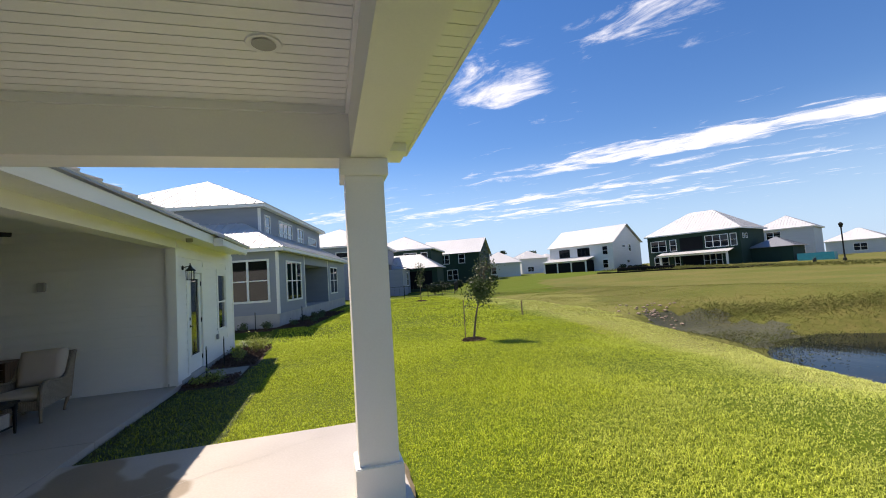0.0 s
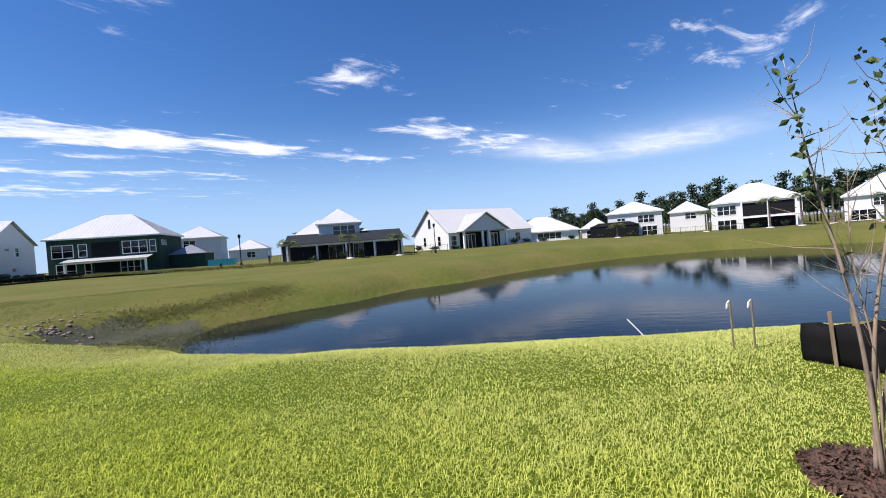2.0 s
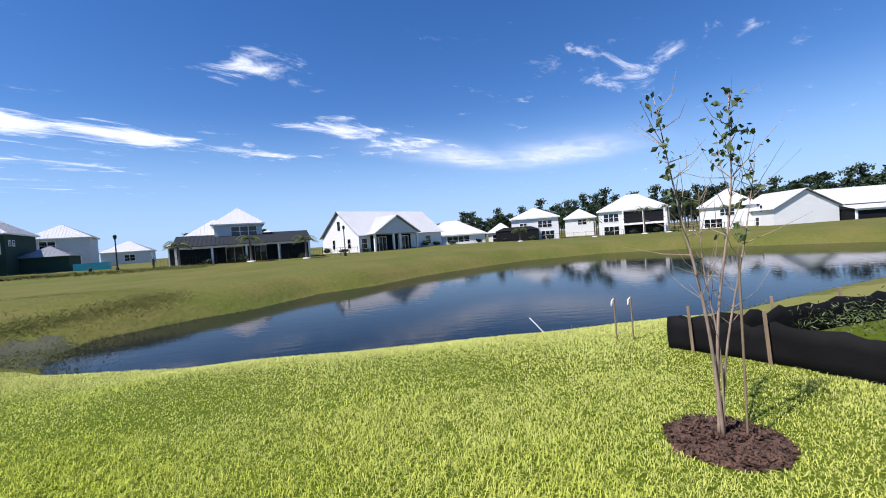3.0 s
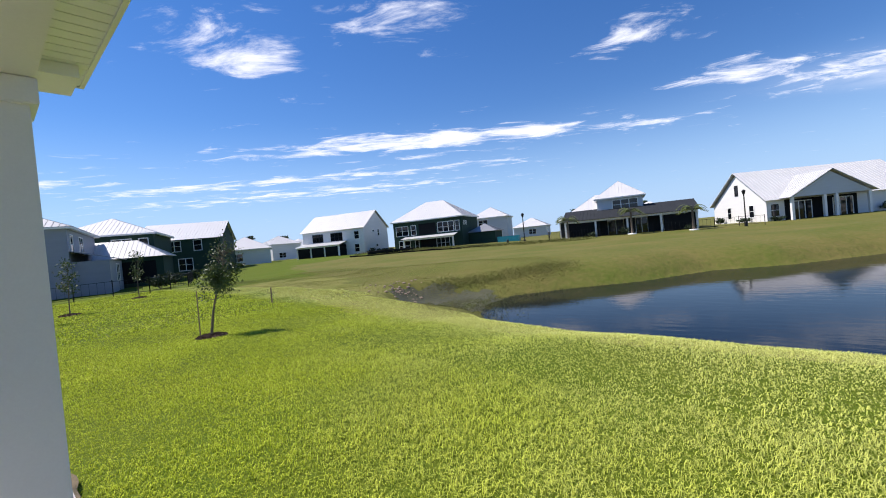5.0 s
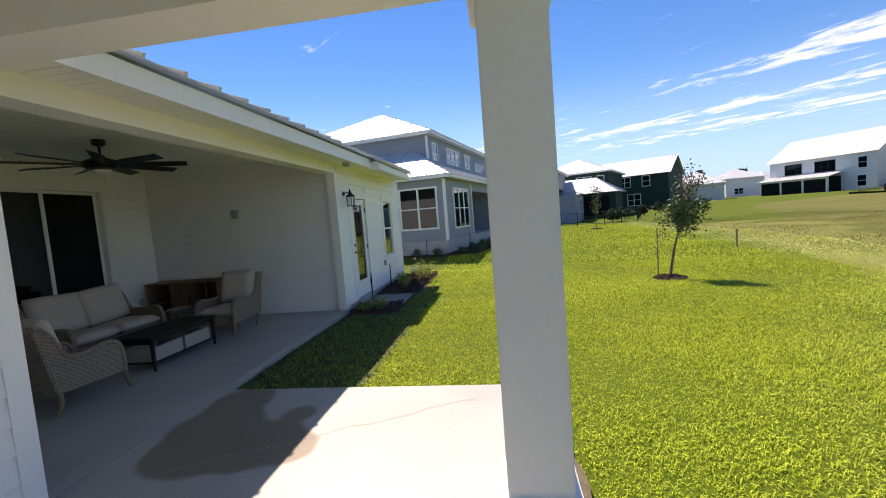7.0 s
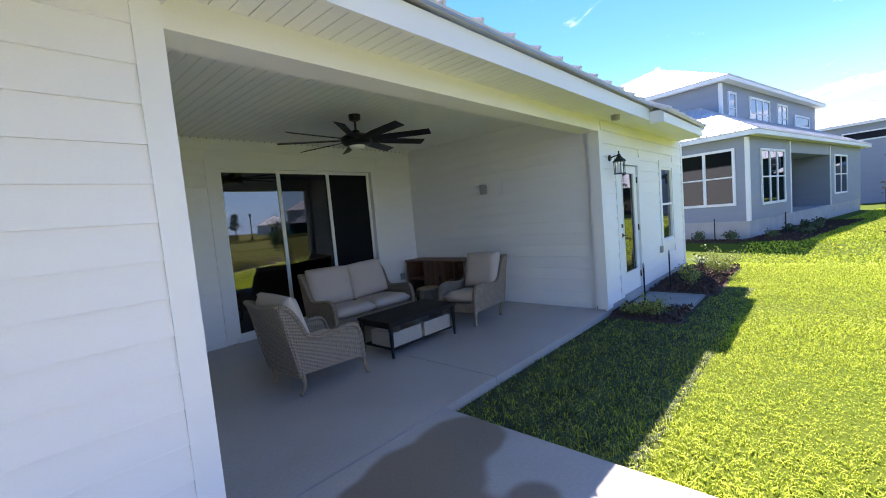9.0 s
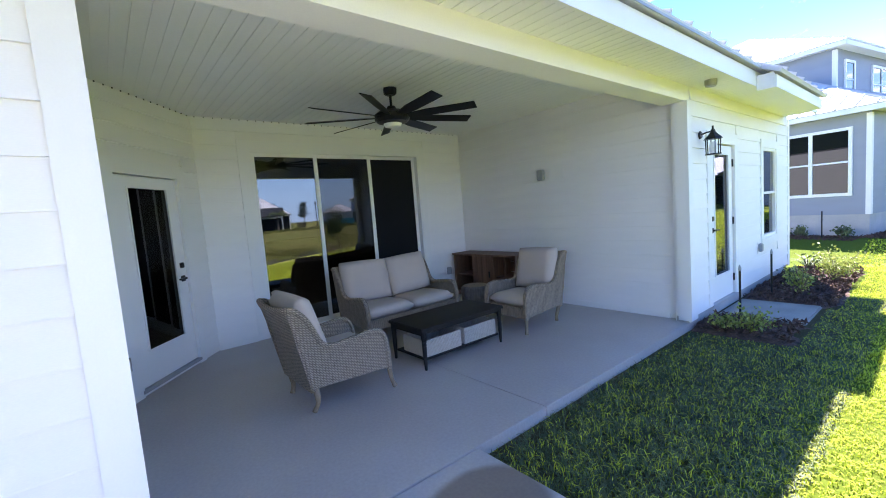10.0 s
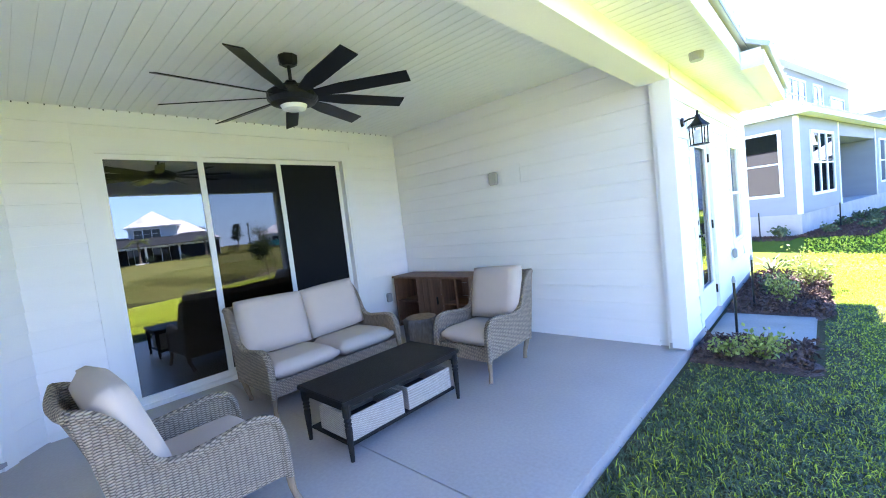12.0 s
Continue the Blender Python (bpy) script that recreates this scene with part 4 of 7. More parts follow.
# ---- fittings on the house ----
def wall_lantern():
    w = empty("wall_lantern", pose(0.0, 3.84, 2.17) @ Matrix.Diagonal((1.0, 0.85, 0.82, 1)), "black metal wall lantern with clear glass", "wall lamp")
    bm = bmesh.new()
    tube(bm, [(0.014, 0, 0.0), (0.034, 0, 0.0)], [0.06, 0.045], 16)
    part("back_plate", bm, BLACK, w)
    bm = bmesh.new()
    tube(bm, [(0.03, 0, 0.0), (0.08, 0, 0.02), (0.13, 0, 0.025), (0.15, 0, 0.06), (0.15, 0, 0.10), (0.15, 0, 0.05)], 0.011, 8)
    part("arm", bm, BLACK, w)
    bm = bmesh.new()
    lathe(bm, [(0.10, -0.085), (0.085, -0.06), (0.05, -0.02), (0.028, 0.015), (0.02, 0.05)], 6, 0.15)
    part("roof_cap", bm, BLACK, w)
    bm = bmesh.new()
    lathe(bm, [(0.085, -0.30), (0.085, -0.285)], 6, 0.15)
    part("base_ring", bm, BLACK, w)
    bm = bmesh.new()
    for k in range(6):
        a = k * math.tau / 6
        tube(bm, [(0.15 + 0.072 * math.cos(a), 0.072 * math.sin(a), -0.287), (0.15 + 0.078 * math.cos(a), 0.078 * math.sin(a), -0.08)], 0.006, 6)
    part("cage", bm, BLACK, w)
    bm = bmesh.new()
    lathe(bm, [(0.035, -0.285), (0.045, -0.2), (0.03, -0.12)], 12, 0.15)
    part("bulb_shade", bm, OPAL, w, "frosted inner glass")
    return w


wall_lantern()
sc = empty("sconce_box", pose(-2.04, RIGHT_Y - 0.016, 1.95), "small grey outdoor socket cover beside a blank plate", "socket")
part("cover", boxes((-0.06, 0.06, -0.06, 0.0, -0.09, 0.07), bevel=0.012), PLASTIC, sc)
part("blank_plate", boxes((0.11, 0.38, -0.008, 0.0, -0.12, 0.11), bevel=0.003), TRIM, sc)
for m, lab in ((pose(BACK_X + 0.022, 3.08, 0.44), "grey weatherproof wall socket"), (pose(0.016, 6.17, 0.57), "grey weatherproof wall socket"), (pose(-2.55, LEFT_Y + 0.016, 0.42, 0, 0, 90), "grey bubble-cover wall socket low on the wall")):
    so = empty("wall_socket", m, lab, "socket")
    part("cover", boxes((0.004, 0.055, -0.045, 0.045, -0.065, 0.065), bevel=0.012), PLASTIC, so)
    part("mounting_plate", boxes((0.0, 0.004, -0.07, 0.07, -0.09, 0.09)), TRIM, so)
se = empty("eave_speaker", pose(0.23, 3.55, SOF_Z), "small grey round sensor under the eave", "sensor")
bm = bmesh.new()
lathe(bm, [(0.05, -0.07), (0.058, -0.05), (0.06, 0.0)], 16)
part("housing", bm, PLASTIC, se)

rl = empty("recessed_light", pose(2.45, -2.80, 3.05), "white recessed ceiling light, unlit", "downlight")
bm = bmesh.new()
lathe(bm, [(0.066, -0.004), (0.095, -0.010), (0.10, -0.001)], 28)
bm2 = bmesh.new()
part("trim_ring", bm, TRIM, rl)
lathe(bm2, [(0.066, -0.012), (0.05, -0.006)], 24)
part("lens", bm2, PLASTIC, rl, "dull grey lens")


# ---- ceiling fan with nine blades ----
def ceiling_fan(x, y):
    f = empty("ceiling_fan", pose(x, y, ALC_Z), "black nine-blade ceiling fan hanging under the patio ceiling", "ceiling fan")
    bm = bmesh.new()
    lathe(bm, [(0.045, -0.075), (0.07, -0.06), (0.075, 0.0)], 8)
    part("canopy", bm, BLACK, f)
    bm = bmesh.new()
    tube(bm, [(0, 0, -0.06), (0, 0, -0.20)], 0.014, 10)
    part("downrod", bm, BLACK, f)
    bm = bmesh.new()
    lathe(bm, [(0.10, -0.375), (0.165, -0.36), (0.19, -0.33), (0.19, -0.28), (0.14, -0.245), (0.06, -0.225), (0.04, -0.19)], 28)
    part("motor_housing", bm, BLACK, f)
    bm = bmesh.new()
    lathe(bm, [(0.05, -0.415), (0.085, -0.405), (0.10, -0.376)], 24)
    part("light_bowl", bm, OPAL, f, "white opal light bowl")
    for k in range(9):
        bm = bmesh.new()
        n = 6
        rows = []
        for i in range(n + 1):
            r = 0.15 + (0.93 - 0.15) * i / n
            w = 0.030 + 0.030 * min(1, i / 2)
            lean = radians(-18)
            rows.append([bm.verts.new((r, s * w * math.cos(lean), -0.31 + s * w * math.sin(lean) + t)) for s, t in ((-1, 0), (1, 0), (1, 0.008), (-1, 0.008))])
        for a, b in zip(rows, rows[1:]):
            for j in range(4):
                bm.faces.new((a[j], a[(j + 1) % 4], b[(j + 1) % 4], b[j]))
        bm.faces.new(rows[0][::-1]), bm.faces.new(rows[-1])
        bl = part("blade", bm, BLACK, f)
        bl.matrix_basis = Matrix.Rotation(radians(-87 + 40 * k), 4, "Z")
    return f


ceiling_fan(-1.97, 0.88)

# ---- patio furniture ----
def cushion(w, d, h, bulge=0.35, n=10):
    """A stuffed cushion, centred, with a pinched seam round it."""
    bm = bmesh.new()
    grid = {}
    for s in (1, -1):
        for i in range(n + 1):
            for j in range(n + 1):
                u, v = 2 * i / n - 1, 2 * j / n - 1
                edge = (1 - abs(u) ** 8) * (1 - abs(v) ** 8)
                z = s * h / 2 * (0.25 + 0.75 * max(edge, 0) ** bulge)
                rim = i in (0, n) or j in (0, n)
                k = 1 - 0.03 * (u * u * v * v)
                if rim and s == -1:
                    grid[(s, i, j)] = bm.verts.new((u * w / 2 * k, v * d / 2 * k, z))
                else:
                    grid[(s, i, j)] = bm.verts.new((u * w / 2 * k, v * d / 2 * k, z))
    for s in (1, -1):
        for i in range(n):
            for j in range(n):
                q = [grid[(s, i, j)], grid[(s, i + 1, j)], grid[(s, i + 1, j + 1)], grid[(s, i, j + 1)]]
                bm.faces.new(q if s == 1 else q[::-1])
    ring = [(i, 0) for i in range(n)] + [(n, j) for j in range(n)] + [(i, n) for i in range(n, 0, -1)] + [(0, j) for j in range(n, 0, -1)]
    for a, b in zip(ring, ring[1:] + ring[:1]):
        bm.faces.new((grid[(-1, *a)], grid[(-1, *b)], grid[(1, *b)], grid[(1, *a)]))
    return bm


def curve_points(knots, steps=6):
    """A smooth line through knots (Catmull-Rom)."""
    k = [Vector(p) for p in knots]
    k = [k[0] * 2 - k[1], *k, k[-1] * 2 - k[-2]]
    out = []
    for a, b, c, d in zip(k, k[1:], k[2:], k[3:]):
        for i in range(steps):
            t = i / steps
            out.append(0.5 * (2 * b + (c - a) * t + (2 * a - 5 * b + 4 * c - d) * t * t + (3 * b - a - 3 * c + d) * t ** 3))
    return [*out, k[-2]]


ARM_LINE = [(0.352, 0.17), (0.35, 0.30), (0.34, 0.42), (0.30, 0.515), (0.20, 0.545), (0.02, 0.525), (-0.14, 0.515), (-0.24, 0.56), (-0.30, 0.68), (-0.355, 0.78), (-0.43, 0.855), (-0.485, 0.872)]


def wicker_seat(name, label, category, m, width, seats, group=""):
    """A wicker armchair or loveseat that faces +y, with its middle at x = 0."""
    ch = empty(name, m, label, category, group)
    hw = width / 2
    line = curve_points([(0, y, z) for y, z in ARM_LINE], 5)
    for s in (-1, 1):
        # the woven side panel under the arm
        bm = bmesh.new()
        low = [Vector((0, -0.44, 0.60)), Vector((0, -0.36, 0.22)), Vector((0, 0.345, 0.19))]
        ring = [*line, *low]
        prof = [[bm.verts.new((s * (hw - 0.05) + o, p.y, p.z)) for p in ring] for o in (-0.012, 0.012)]
        bm.faces.new(prof[0]), bm.faces.new(prof[1][::-1])
        for i in range(len(ring)):
            j = (i + 1) % len(ring)
            bm.faces.new((prof[0][j], prof[0][i], prof[1][i], prof[1][j]))
        bmesh.ops.recalc_face_normals(bm, faces=bm.faces[:])
        part("side_panel", bm, WICKER, ch)
        bm = bmesh.new()
        tube(bm, [Vector((s * (hw - 0.045), p.y, p.z)) for p in line], 0.024, 8)
        tube(bm, [Vector((s * (hw - 0.07), p.y, p.z + 0.004)) for p in line[2:]], 0.016, 6)
        part("arm_rail", bm, WICKER, ch, smooth=True)
        bm = bmesh.new()
        back = curve_points([(s * (hw - 0.05), -0.34, 0.20), (s * (hw - 0.05), -0.37, 0.40), (s * (hw - 0.05), -0.42, 0.62), (s * (hw - 0.05), -0.485, 0.865)], 4)
        tube(bm, back, 0.019, 8)
        part("back_post", bm, WICKER, ch, smooth=True)
        bm = bmesh.new()
        tube(bm, curve_points([(s * (hw - 0.05), 0.345, 0.34), (s * (hw - 0.05), 0.352, 0.18), (s * (hw - 0.042), 0.362, 0.08), (s * (hw - 0.03), 0.385, 0.004)], 3), [0.024, 0.023, 0.023, 0.022, 0.021, 0.02, 0.018, 0.019, 0.021, 0.021][:10], 10)
        part("leg", bm, STAKE, ch, "turned wooden front leg", smooth=True)
        bm = bmesh.new()
        tube(bm, curve_points([(s * (hw - 0.06), -0.345, 0.30), (s * (hw - 0.075), -0.305, 0.15), (s * (hw - 0.095), -0.30, 0.07), (s * (hw - 0.115), -0.325, 0.004)], 3), [0.026, 0.026, 0.025, 0.024, 0.023, 0.021, 0.019, 0.018, 0.02, 0.022], 10)
        part("leg", bm, STAKE, ch, "curved pale wooden rear leg", smooth=True)
    # apron, seat deck
    part("front_apron", boxes((-hw + 0.06, hw - 0.06, 0.315, 0.34, 0.17, 0.30), bevel=0.006), WICKER, ch)
    part("rear_apron", boxes((-hw + 0.06, hw - 0.06, -0.36, -0.335, 0.18, 0.30), bevel=0.006), WICKER, ch)
    part("seat_deck", boxes((-hw + 0.062, hw - 0.062, -0.335, 0.315, 0.255, 0.285)), WICKER, ch)
    # back panel, bowed backwards
    bm = bmesh.new()
    cols, rows, v = 12, 8, {}
    for i in range(cols + 1):
        x = (-1 + 2 * i / cols)
        for j in range(rows + 1):
            t = j / rows
            y = -0.345 - 0.07 * t - 0.065 * t ** 2.2 - 0.03 * (1 - x * x) * t
            z = 0.27 + t * (0.595 - 0.02 * (1 - x * x))
            for o in (0, 1):
                v[(i, j, o)] = bm.verts.new((x * (hw - 0.055), y - 0.022 * o, z))
    for i in range(cols):
        for j in range(rows):
            bm.faces.new((v[(i, j, 0)], v[(i + 1, j, 0)], v[(i + 1, j + 1, 0)], v[(i, j + 1, 0)]))
            bm.faces.new((v[(i, j + 1, 1)], v[(i + 1, j + 1, 1)], v[(i + 1, j, 1)], v[(i, j, 1)]))
    part("back_panel", bm, WICKER, ch)
    bm = bmesh.new()
    tube(bm, [(x * (hw - 0.045), -0.49 - 0.03 * (1 - x * x), 0.872 - 0.02 * (1 - x * x)) for x in [-1 + i / 6 for i in range(13)]], 0.027, 8)
    part("top_rail", bm, WICKER, ch, smooth=True)
    cw = (width - 0.15) / seats
    for i in range(seats):
        cx = -width / 2 + 0.075 + cw * (i + 0.5)
        c = part("seat_cushion", cushion(cw - 0.01, 0.62, 0.15), CUSHION, ch, smooth=True)
        c.matrix_basis = pose(cx, 0.02, 0.355, 1.5)
        c = part("back_cushion", cushion(cw + 0.005, 0.54, 0.18, 0.4), CUSHION, ch, smooth=True)
        c.matrix_basis = pose(cx, -0.295 + 0.012 * i, 0.685, 107, 2 - 4 * i, 2 - 4 * i)
    return ch


wicker_seat("wicker_armchair", "grey-beige wicker armchair with beige cushions on the patio slab", "armchair", pose(-1.555, -0.225, 0, 0, 0, 0), 0.74, 1, "wicker seats round the table")
wicker_seat("wicker_armchair", "grey-beige wicker armchair with beige cushions beside a log stool", "armchair", pose(-1.56, 2.38, 0, 0, 0, 180), 0.74, 1, "wicker seats round the table")
wicker_seat("wicker_loveseat", "two-seat wicker sofa with beige cushions before the sliding door", "sofa", pose(-2.75, 1.285, 0, 0, 0, -90), 1.50, 2, "wicker seats round the table")


def coffee_table():
    t = empty("coffee_table", pose(-1.56, 1.10, 0), "black wooden coffee table with a low shelf", "coffee table")
    part("tabletop", boxes((-0.30, 0.30, -0.57, 0.57, 0.385, 0.418), bevel=0.006), DARK_WOOD, t)
    part("apron", boxes((-0.27, 0.27, -0.53, -0.51, 0.33, 0.385), (-0.27, 0.27, 0.51, 0.53, 0.33, 0.385), (0.25, 0.27, -0.51, 0.51, 0.355, 0.385), (-0.27, -0.25, -0.51, 0.51, 0.355, 0.385)), DARK_WOOD, t)
    part("shelf", boxes((-0.25, 0.25, -0.52, 0.52, 0.085, 0.105), bevel=0.004), DARK_WOOD, t)
    for sx in (-1, 1):
        for sy in (-1, 1):
            bm = bmesh.new()
            prof = [(0.013, 0.0), (0.016, 0.05), (0.021, 0.14), (0.024, 0.22), (0.02, 0.235), (0.026, 0.25), (0.019, 0.262), (0.027, 0.275), (0.02, 0.29), (0.028, 0.305), (0.028, 0.385)]
            lathe(bm, prof, 12)
            leg = part("leg", bm, DARK_WOOD, t)
            leg.matrix_basis = pose(sx * 0.265, sy * 0.53, 0)
    return t


coffee_table()
for y in (0.84, 1.36):
    bk = empty("storage_basket", pose(-1.52, y, 0.105), "pale woven basket with a black inner base on the table shelf", "basket", "baskets on the table shelf")
    part("body", boxes((-0.19, 0.19, -0.235, -0.225, 0, 0.17), (-0.19, 0.19, 0.225, 0.235, 0, 0.17), (0.18, 0.19, -0.225, 0.225, 0, 0.17), (-0.19, -0.18, -0.225, 0.225, 0, 0.17), (-0.18, 0.18, -0.225, 0.225, 0, 0.01)), PALE_WICKER, bk)
    part("black_base", boxes((-0.178, 0.178, -0.223, 0.223, 0.012, 0.02)), BLACK, bk, "black sheet on the basket's base")

# brown sideboard against the side wall
cb = empty("sideboard", pose(-3.03, 3.35, 0), "brown wooden sideboard with open shelves and a plank door", "sideboard")
part("top", boxes((-0.74, 0.74, -0.24, 0.225, 0.725, 0.755), bevel=0.004), BROWN_WOOD, cb)
part("carcass", boxes((-0.72, -0.69, -0.22, 0.21, 0, 0.725), (0.69, 0.72, -0.22, 0.21, 0, 0.725), (-0.25, -0.225, -0.21, 0.19, 0.08, 0.725), (0.225, 0.25, -0.21, 0.19, 0.08, 0.725), (-0.69, 0.69, 0.19, 0.21, 0.05, 0.725), (-0.69, 0.69, -0.22, 0.19, 0.05, 0.08)), BROWN_WOOD, cb)
for x0, x1 in ((-0.69, -0.25), (0.25, 0.69)):
    part("shelf", boxes((x0, x1, -0.19, 0.19, 0.37, 0.392)), BROWN_WOOD, cb)
dr = part("door", boxes(*[(-0.222 + 0.112 * i, -0.222 + 0.112 * i + 0.108, -0.235, -0.212, 0.085, 0.72) for i in range(4)], bevel=0.003), BROWN_WOOD, cb, "plank door")
part("handle", boxes((0.16, 0.175, -0.255, -0.236, 0.38, 0.48)), BLACK, dr)
part("slat", boxes((0.49, 0.52, -0.235, -0.222, 0.08, 0.725)), BROWN_WOOD, cb)

st = empty("log_stool", pose(-2.54, 2.47, 0), "grey tree-stump stool beside the wicker chair", "stool")
bm = bmesh.new()
rings = []
for i, z in enumerate([0.0, 0.02, 0.1, 0.2, 0.3, 0.37, 0.395]):
    rings.append([bm.verts.new(((0.20 + 0.012 * math.sin(3 * a + z * 4) + 0.006 * math.sin(11 * a) - (0.015 if i in (0, 6) else 0)) * math.cos(a), (0.20 + 0.012 * math.sin(3 * a + z * 4) + 0.006 * math.sin(11 * a) - (0.015 if i in (0, 6) else 0)) * math.sin(a), z)) for a in [k * math.tau / 40 for k in range(40)]])
for a, b in zip(rings, rings[1:]):
    for k in range(40):
        bm.faces.new((a[k], a[(k + 1) % 40], b[(k + 1) % 40], b[k]))
bm.faces.new(rings[0][::-1]), bm.faces.new(rings[-1])
part("trunk", bm, STUMP, st)
bm = bmesh.new()
lathe(bm, [(0.178, 0.394), (0.172, 0.400)], 40)
part("sawn_top", bm, STAKE, st, "sawn grey wood top")

# ---- planting ----
def leaf_mesh(name, centres, normals_seed, size, material, length=1.6, jitter=0.4):
    """Many small leaves, each a bent pair of faces, in one mesh."""
    rng = np.random.default_rng(normals_seed)
    c = np.asarray(centres, float)
    n = len(c)
    a = rng.normal(size=(n, 3))
    a /= np.linalg.norm(a, axis=1)[:, None]
    b = np.cross(a, rng.normal(size=(n, 3)))
    b /= np.linalg.norm(b, axis=1)[:, None]
    s = (size * (1 + jitter * rng.uniform(-1, 1, n)))[:, None]
    nn = np.cross(a, b)
    p = np.stack([c - a * s * length / 2, c + b * s / 2 + nn * s * 0.12, c + a * s * length / 2, c - b * s / 2 + nn * s * 0.12], 1).reshape(-1, 3)
    k = np.arange(n)[:, None] * 4
    f = np.concatenate([k + [[0, 1, 2]], k + [[0, 2, 3]]])
    me = bpy.data.meshes.new(name)
    me.from_pydata(p.tolist(), [], f.tolist())
    me.materials.append(material)
    return me


def leaf_part(name, centres, seed, size, material, parent, length=1.6):
    ob = new(name, leaf_mesh(name, centres, seed, size, material, length))
    ob.parent = parent
    return ob


def gz(x, y):
    return float(ground_z(np.array([x]), np.array([y]))[0])


def mulch_ring(x, y, r, seed, stretch=1.0):
    rng = random.Random(seed)
    m = empty("mulch_ring", pose(x, y, gz(x, y)), "round bed of dark bark mulch in the lawn", "mulch bed", "mulch rings")
    bm = bmesh.new()
    top = bm.verts.new((0, 0, 0.06))
    rim = [bm.verts.new((r * (1 + rng.uniform(-0.1, 0.1)) * math.cos(a), stretch * r * (1 + rng.uniform(-0.1, 0.1)) * math.sin(a), -0.01)) for a in [k * math.tau / 28 for k in range(28)]]
    mid = [bm.verts.new((v.co.x * 0.75, v.co.y * 0.75, 0.045 + rng.uniform(-0.01, 0.01))) for v in rim]
    for k in range(28):
        j = (k + 1) % 28
        bm.faces.new((rim[k], rim[j], mid[j], mid[k]))
        bm.faces.new((mid[k], mid[j], top))
    part("mound", bm, MULCH, m)
    pts = []
    for _ in range(int(2200 * r * stretch)):
        a, q = rng.uniform(0, math.tau), math.sqrt(rng.random())
        pts.append((q * r * 0.98 * math.cos(a), q * r * stretch * 0.98 * math.sin(a), 0.055 * (1 - q * q) + 0.01 + rng.uniform(0, 0.022)))
    leaf_part("bark_litter", pts, seed, 0.020, MULCH, m, 3.4)["kind"] = "stuff"
    return m


def twig_tree(name, label, base, stems, leaves, leaf_size, seed, leaf_mat=LEAF, bark=BARK, leafy=(0, 9)):
    """A young tree: bent stems with side twigs, and leaves on the twig ends. stems: (top x, y, z, foot radius)."""
    rng = random.Random(seed)
    t = empty(name, pose(*base), label, "tree")
    ends = []
    for i, (tx, ty, tz, r) in enumerate(stems):
        bend = Vector((rng.uniform(-0.06, 0.06), rng.uniform(-0.06, 0.06), 0))
        foot = Vector((rng.uniform(-0.04, 0.04) if len(stems) > 1 else 0, rng.uniform(-0.04, 0.04) if len(stems) > 1 else 0, -0.05))
        fork = 1.0 if len(stems) == 1 else 0.5
        line = curve_points([foot, Vector((tx * 0.35 * fork, ty * 0.35 * fork, tz * 0.35)) + bend * fork, Vector((tx * 0.7, ty * 0.7, tz * 0.7)) - bend * 0.6, (tx, ty, tz)], 6)
        bm = bmesh.new()
        tube(bm, line, [r * (1 - 0.85 * k / (len(line) - 1)) for k in range(len(line))], 8)
        part("trunk", bm, bark, t, smooth=True)
        yield_from = int(len(line) * 0.38)
        for k in range(leaves[0]):
            p = line[rng.randrange(yield_from, len(line) - 1)]
            d = Vector((rng.uniform(-1, 1), rng.uniform(-1, 1), rng.uniform(0.15, 1.3))).normalized()
            L = rng.uniform(0.25, leaves[2])
            tip = p + d * L
            bm = bmesh.new()
            bent = p + d * L * 0.5 + Vector((rng.uniform(-0.05, 0.05), rng.uniform(-0.05, 0.05), -0.03))
            tube(bm, [p, bent, tip], [r * 0.28, r * 0.18, r * 0.06], 5)
            part("branch", bm, bark, t)
            ends.append((bent, tip))
        ends.append((line[-4], line[-1]))
    pts = []
    for _ in range(leaves[1]):
        a, b = ends[rng.randrange(len(ends))]
        q = a.lerp(b, rng.uniform(0.1, 1.08))
        if not leafy[0] < q.z < leafy[1] and rng.random() > 0.1:
            continue
        pts.append((q.x + rng.gauss(0, leaves[3]), q.y + rng.gauss(0, leaves[3]), q.z + rng.gauss(0, leaves[3])))
    leaf_part("crown", pts, seed, leaf_size, leaf_mat, t)
    return t


def stake(x, y, h, lean=(0, 0), r=0.018, label="thin wooden tree stake in the lawn"):
    s = empty("tree_stake", pose(x, y, gz(x, y)), label, "stake", "stakes")
    bm = bmesh.new()
    tube(bm, [(0, 0, -0.1), (lean[0], lean[1], h)], r, 6)
    part("post", bm, STAKE, s)
    return s


# the young oak on the lawn, with its stake
mulch_ring(6.62, 6.1, 0.36, 1)
twig_tree("young_oak", "young leaning oak with a thin dark crown and bare top twigs", (6.6, 6.08, gz(6.6, 6.08) + 0.03), [(0.50, 0.0, 2.10, 0.035)], (80, 6500, 0.54, 0.075), 0.036, 3, leafy=(0.95, 1.65))
stake(6.42, 6.25, 1.15, (0.02, 0.03), 0.014)
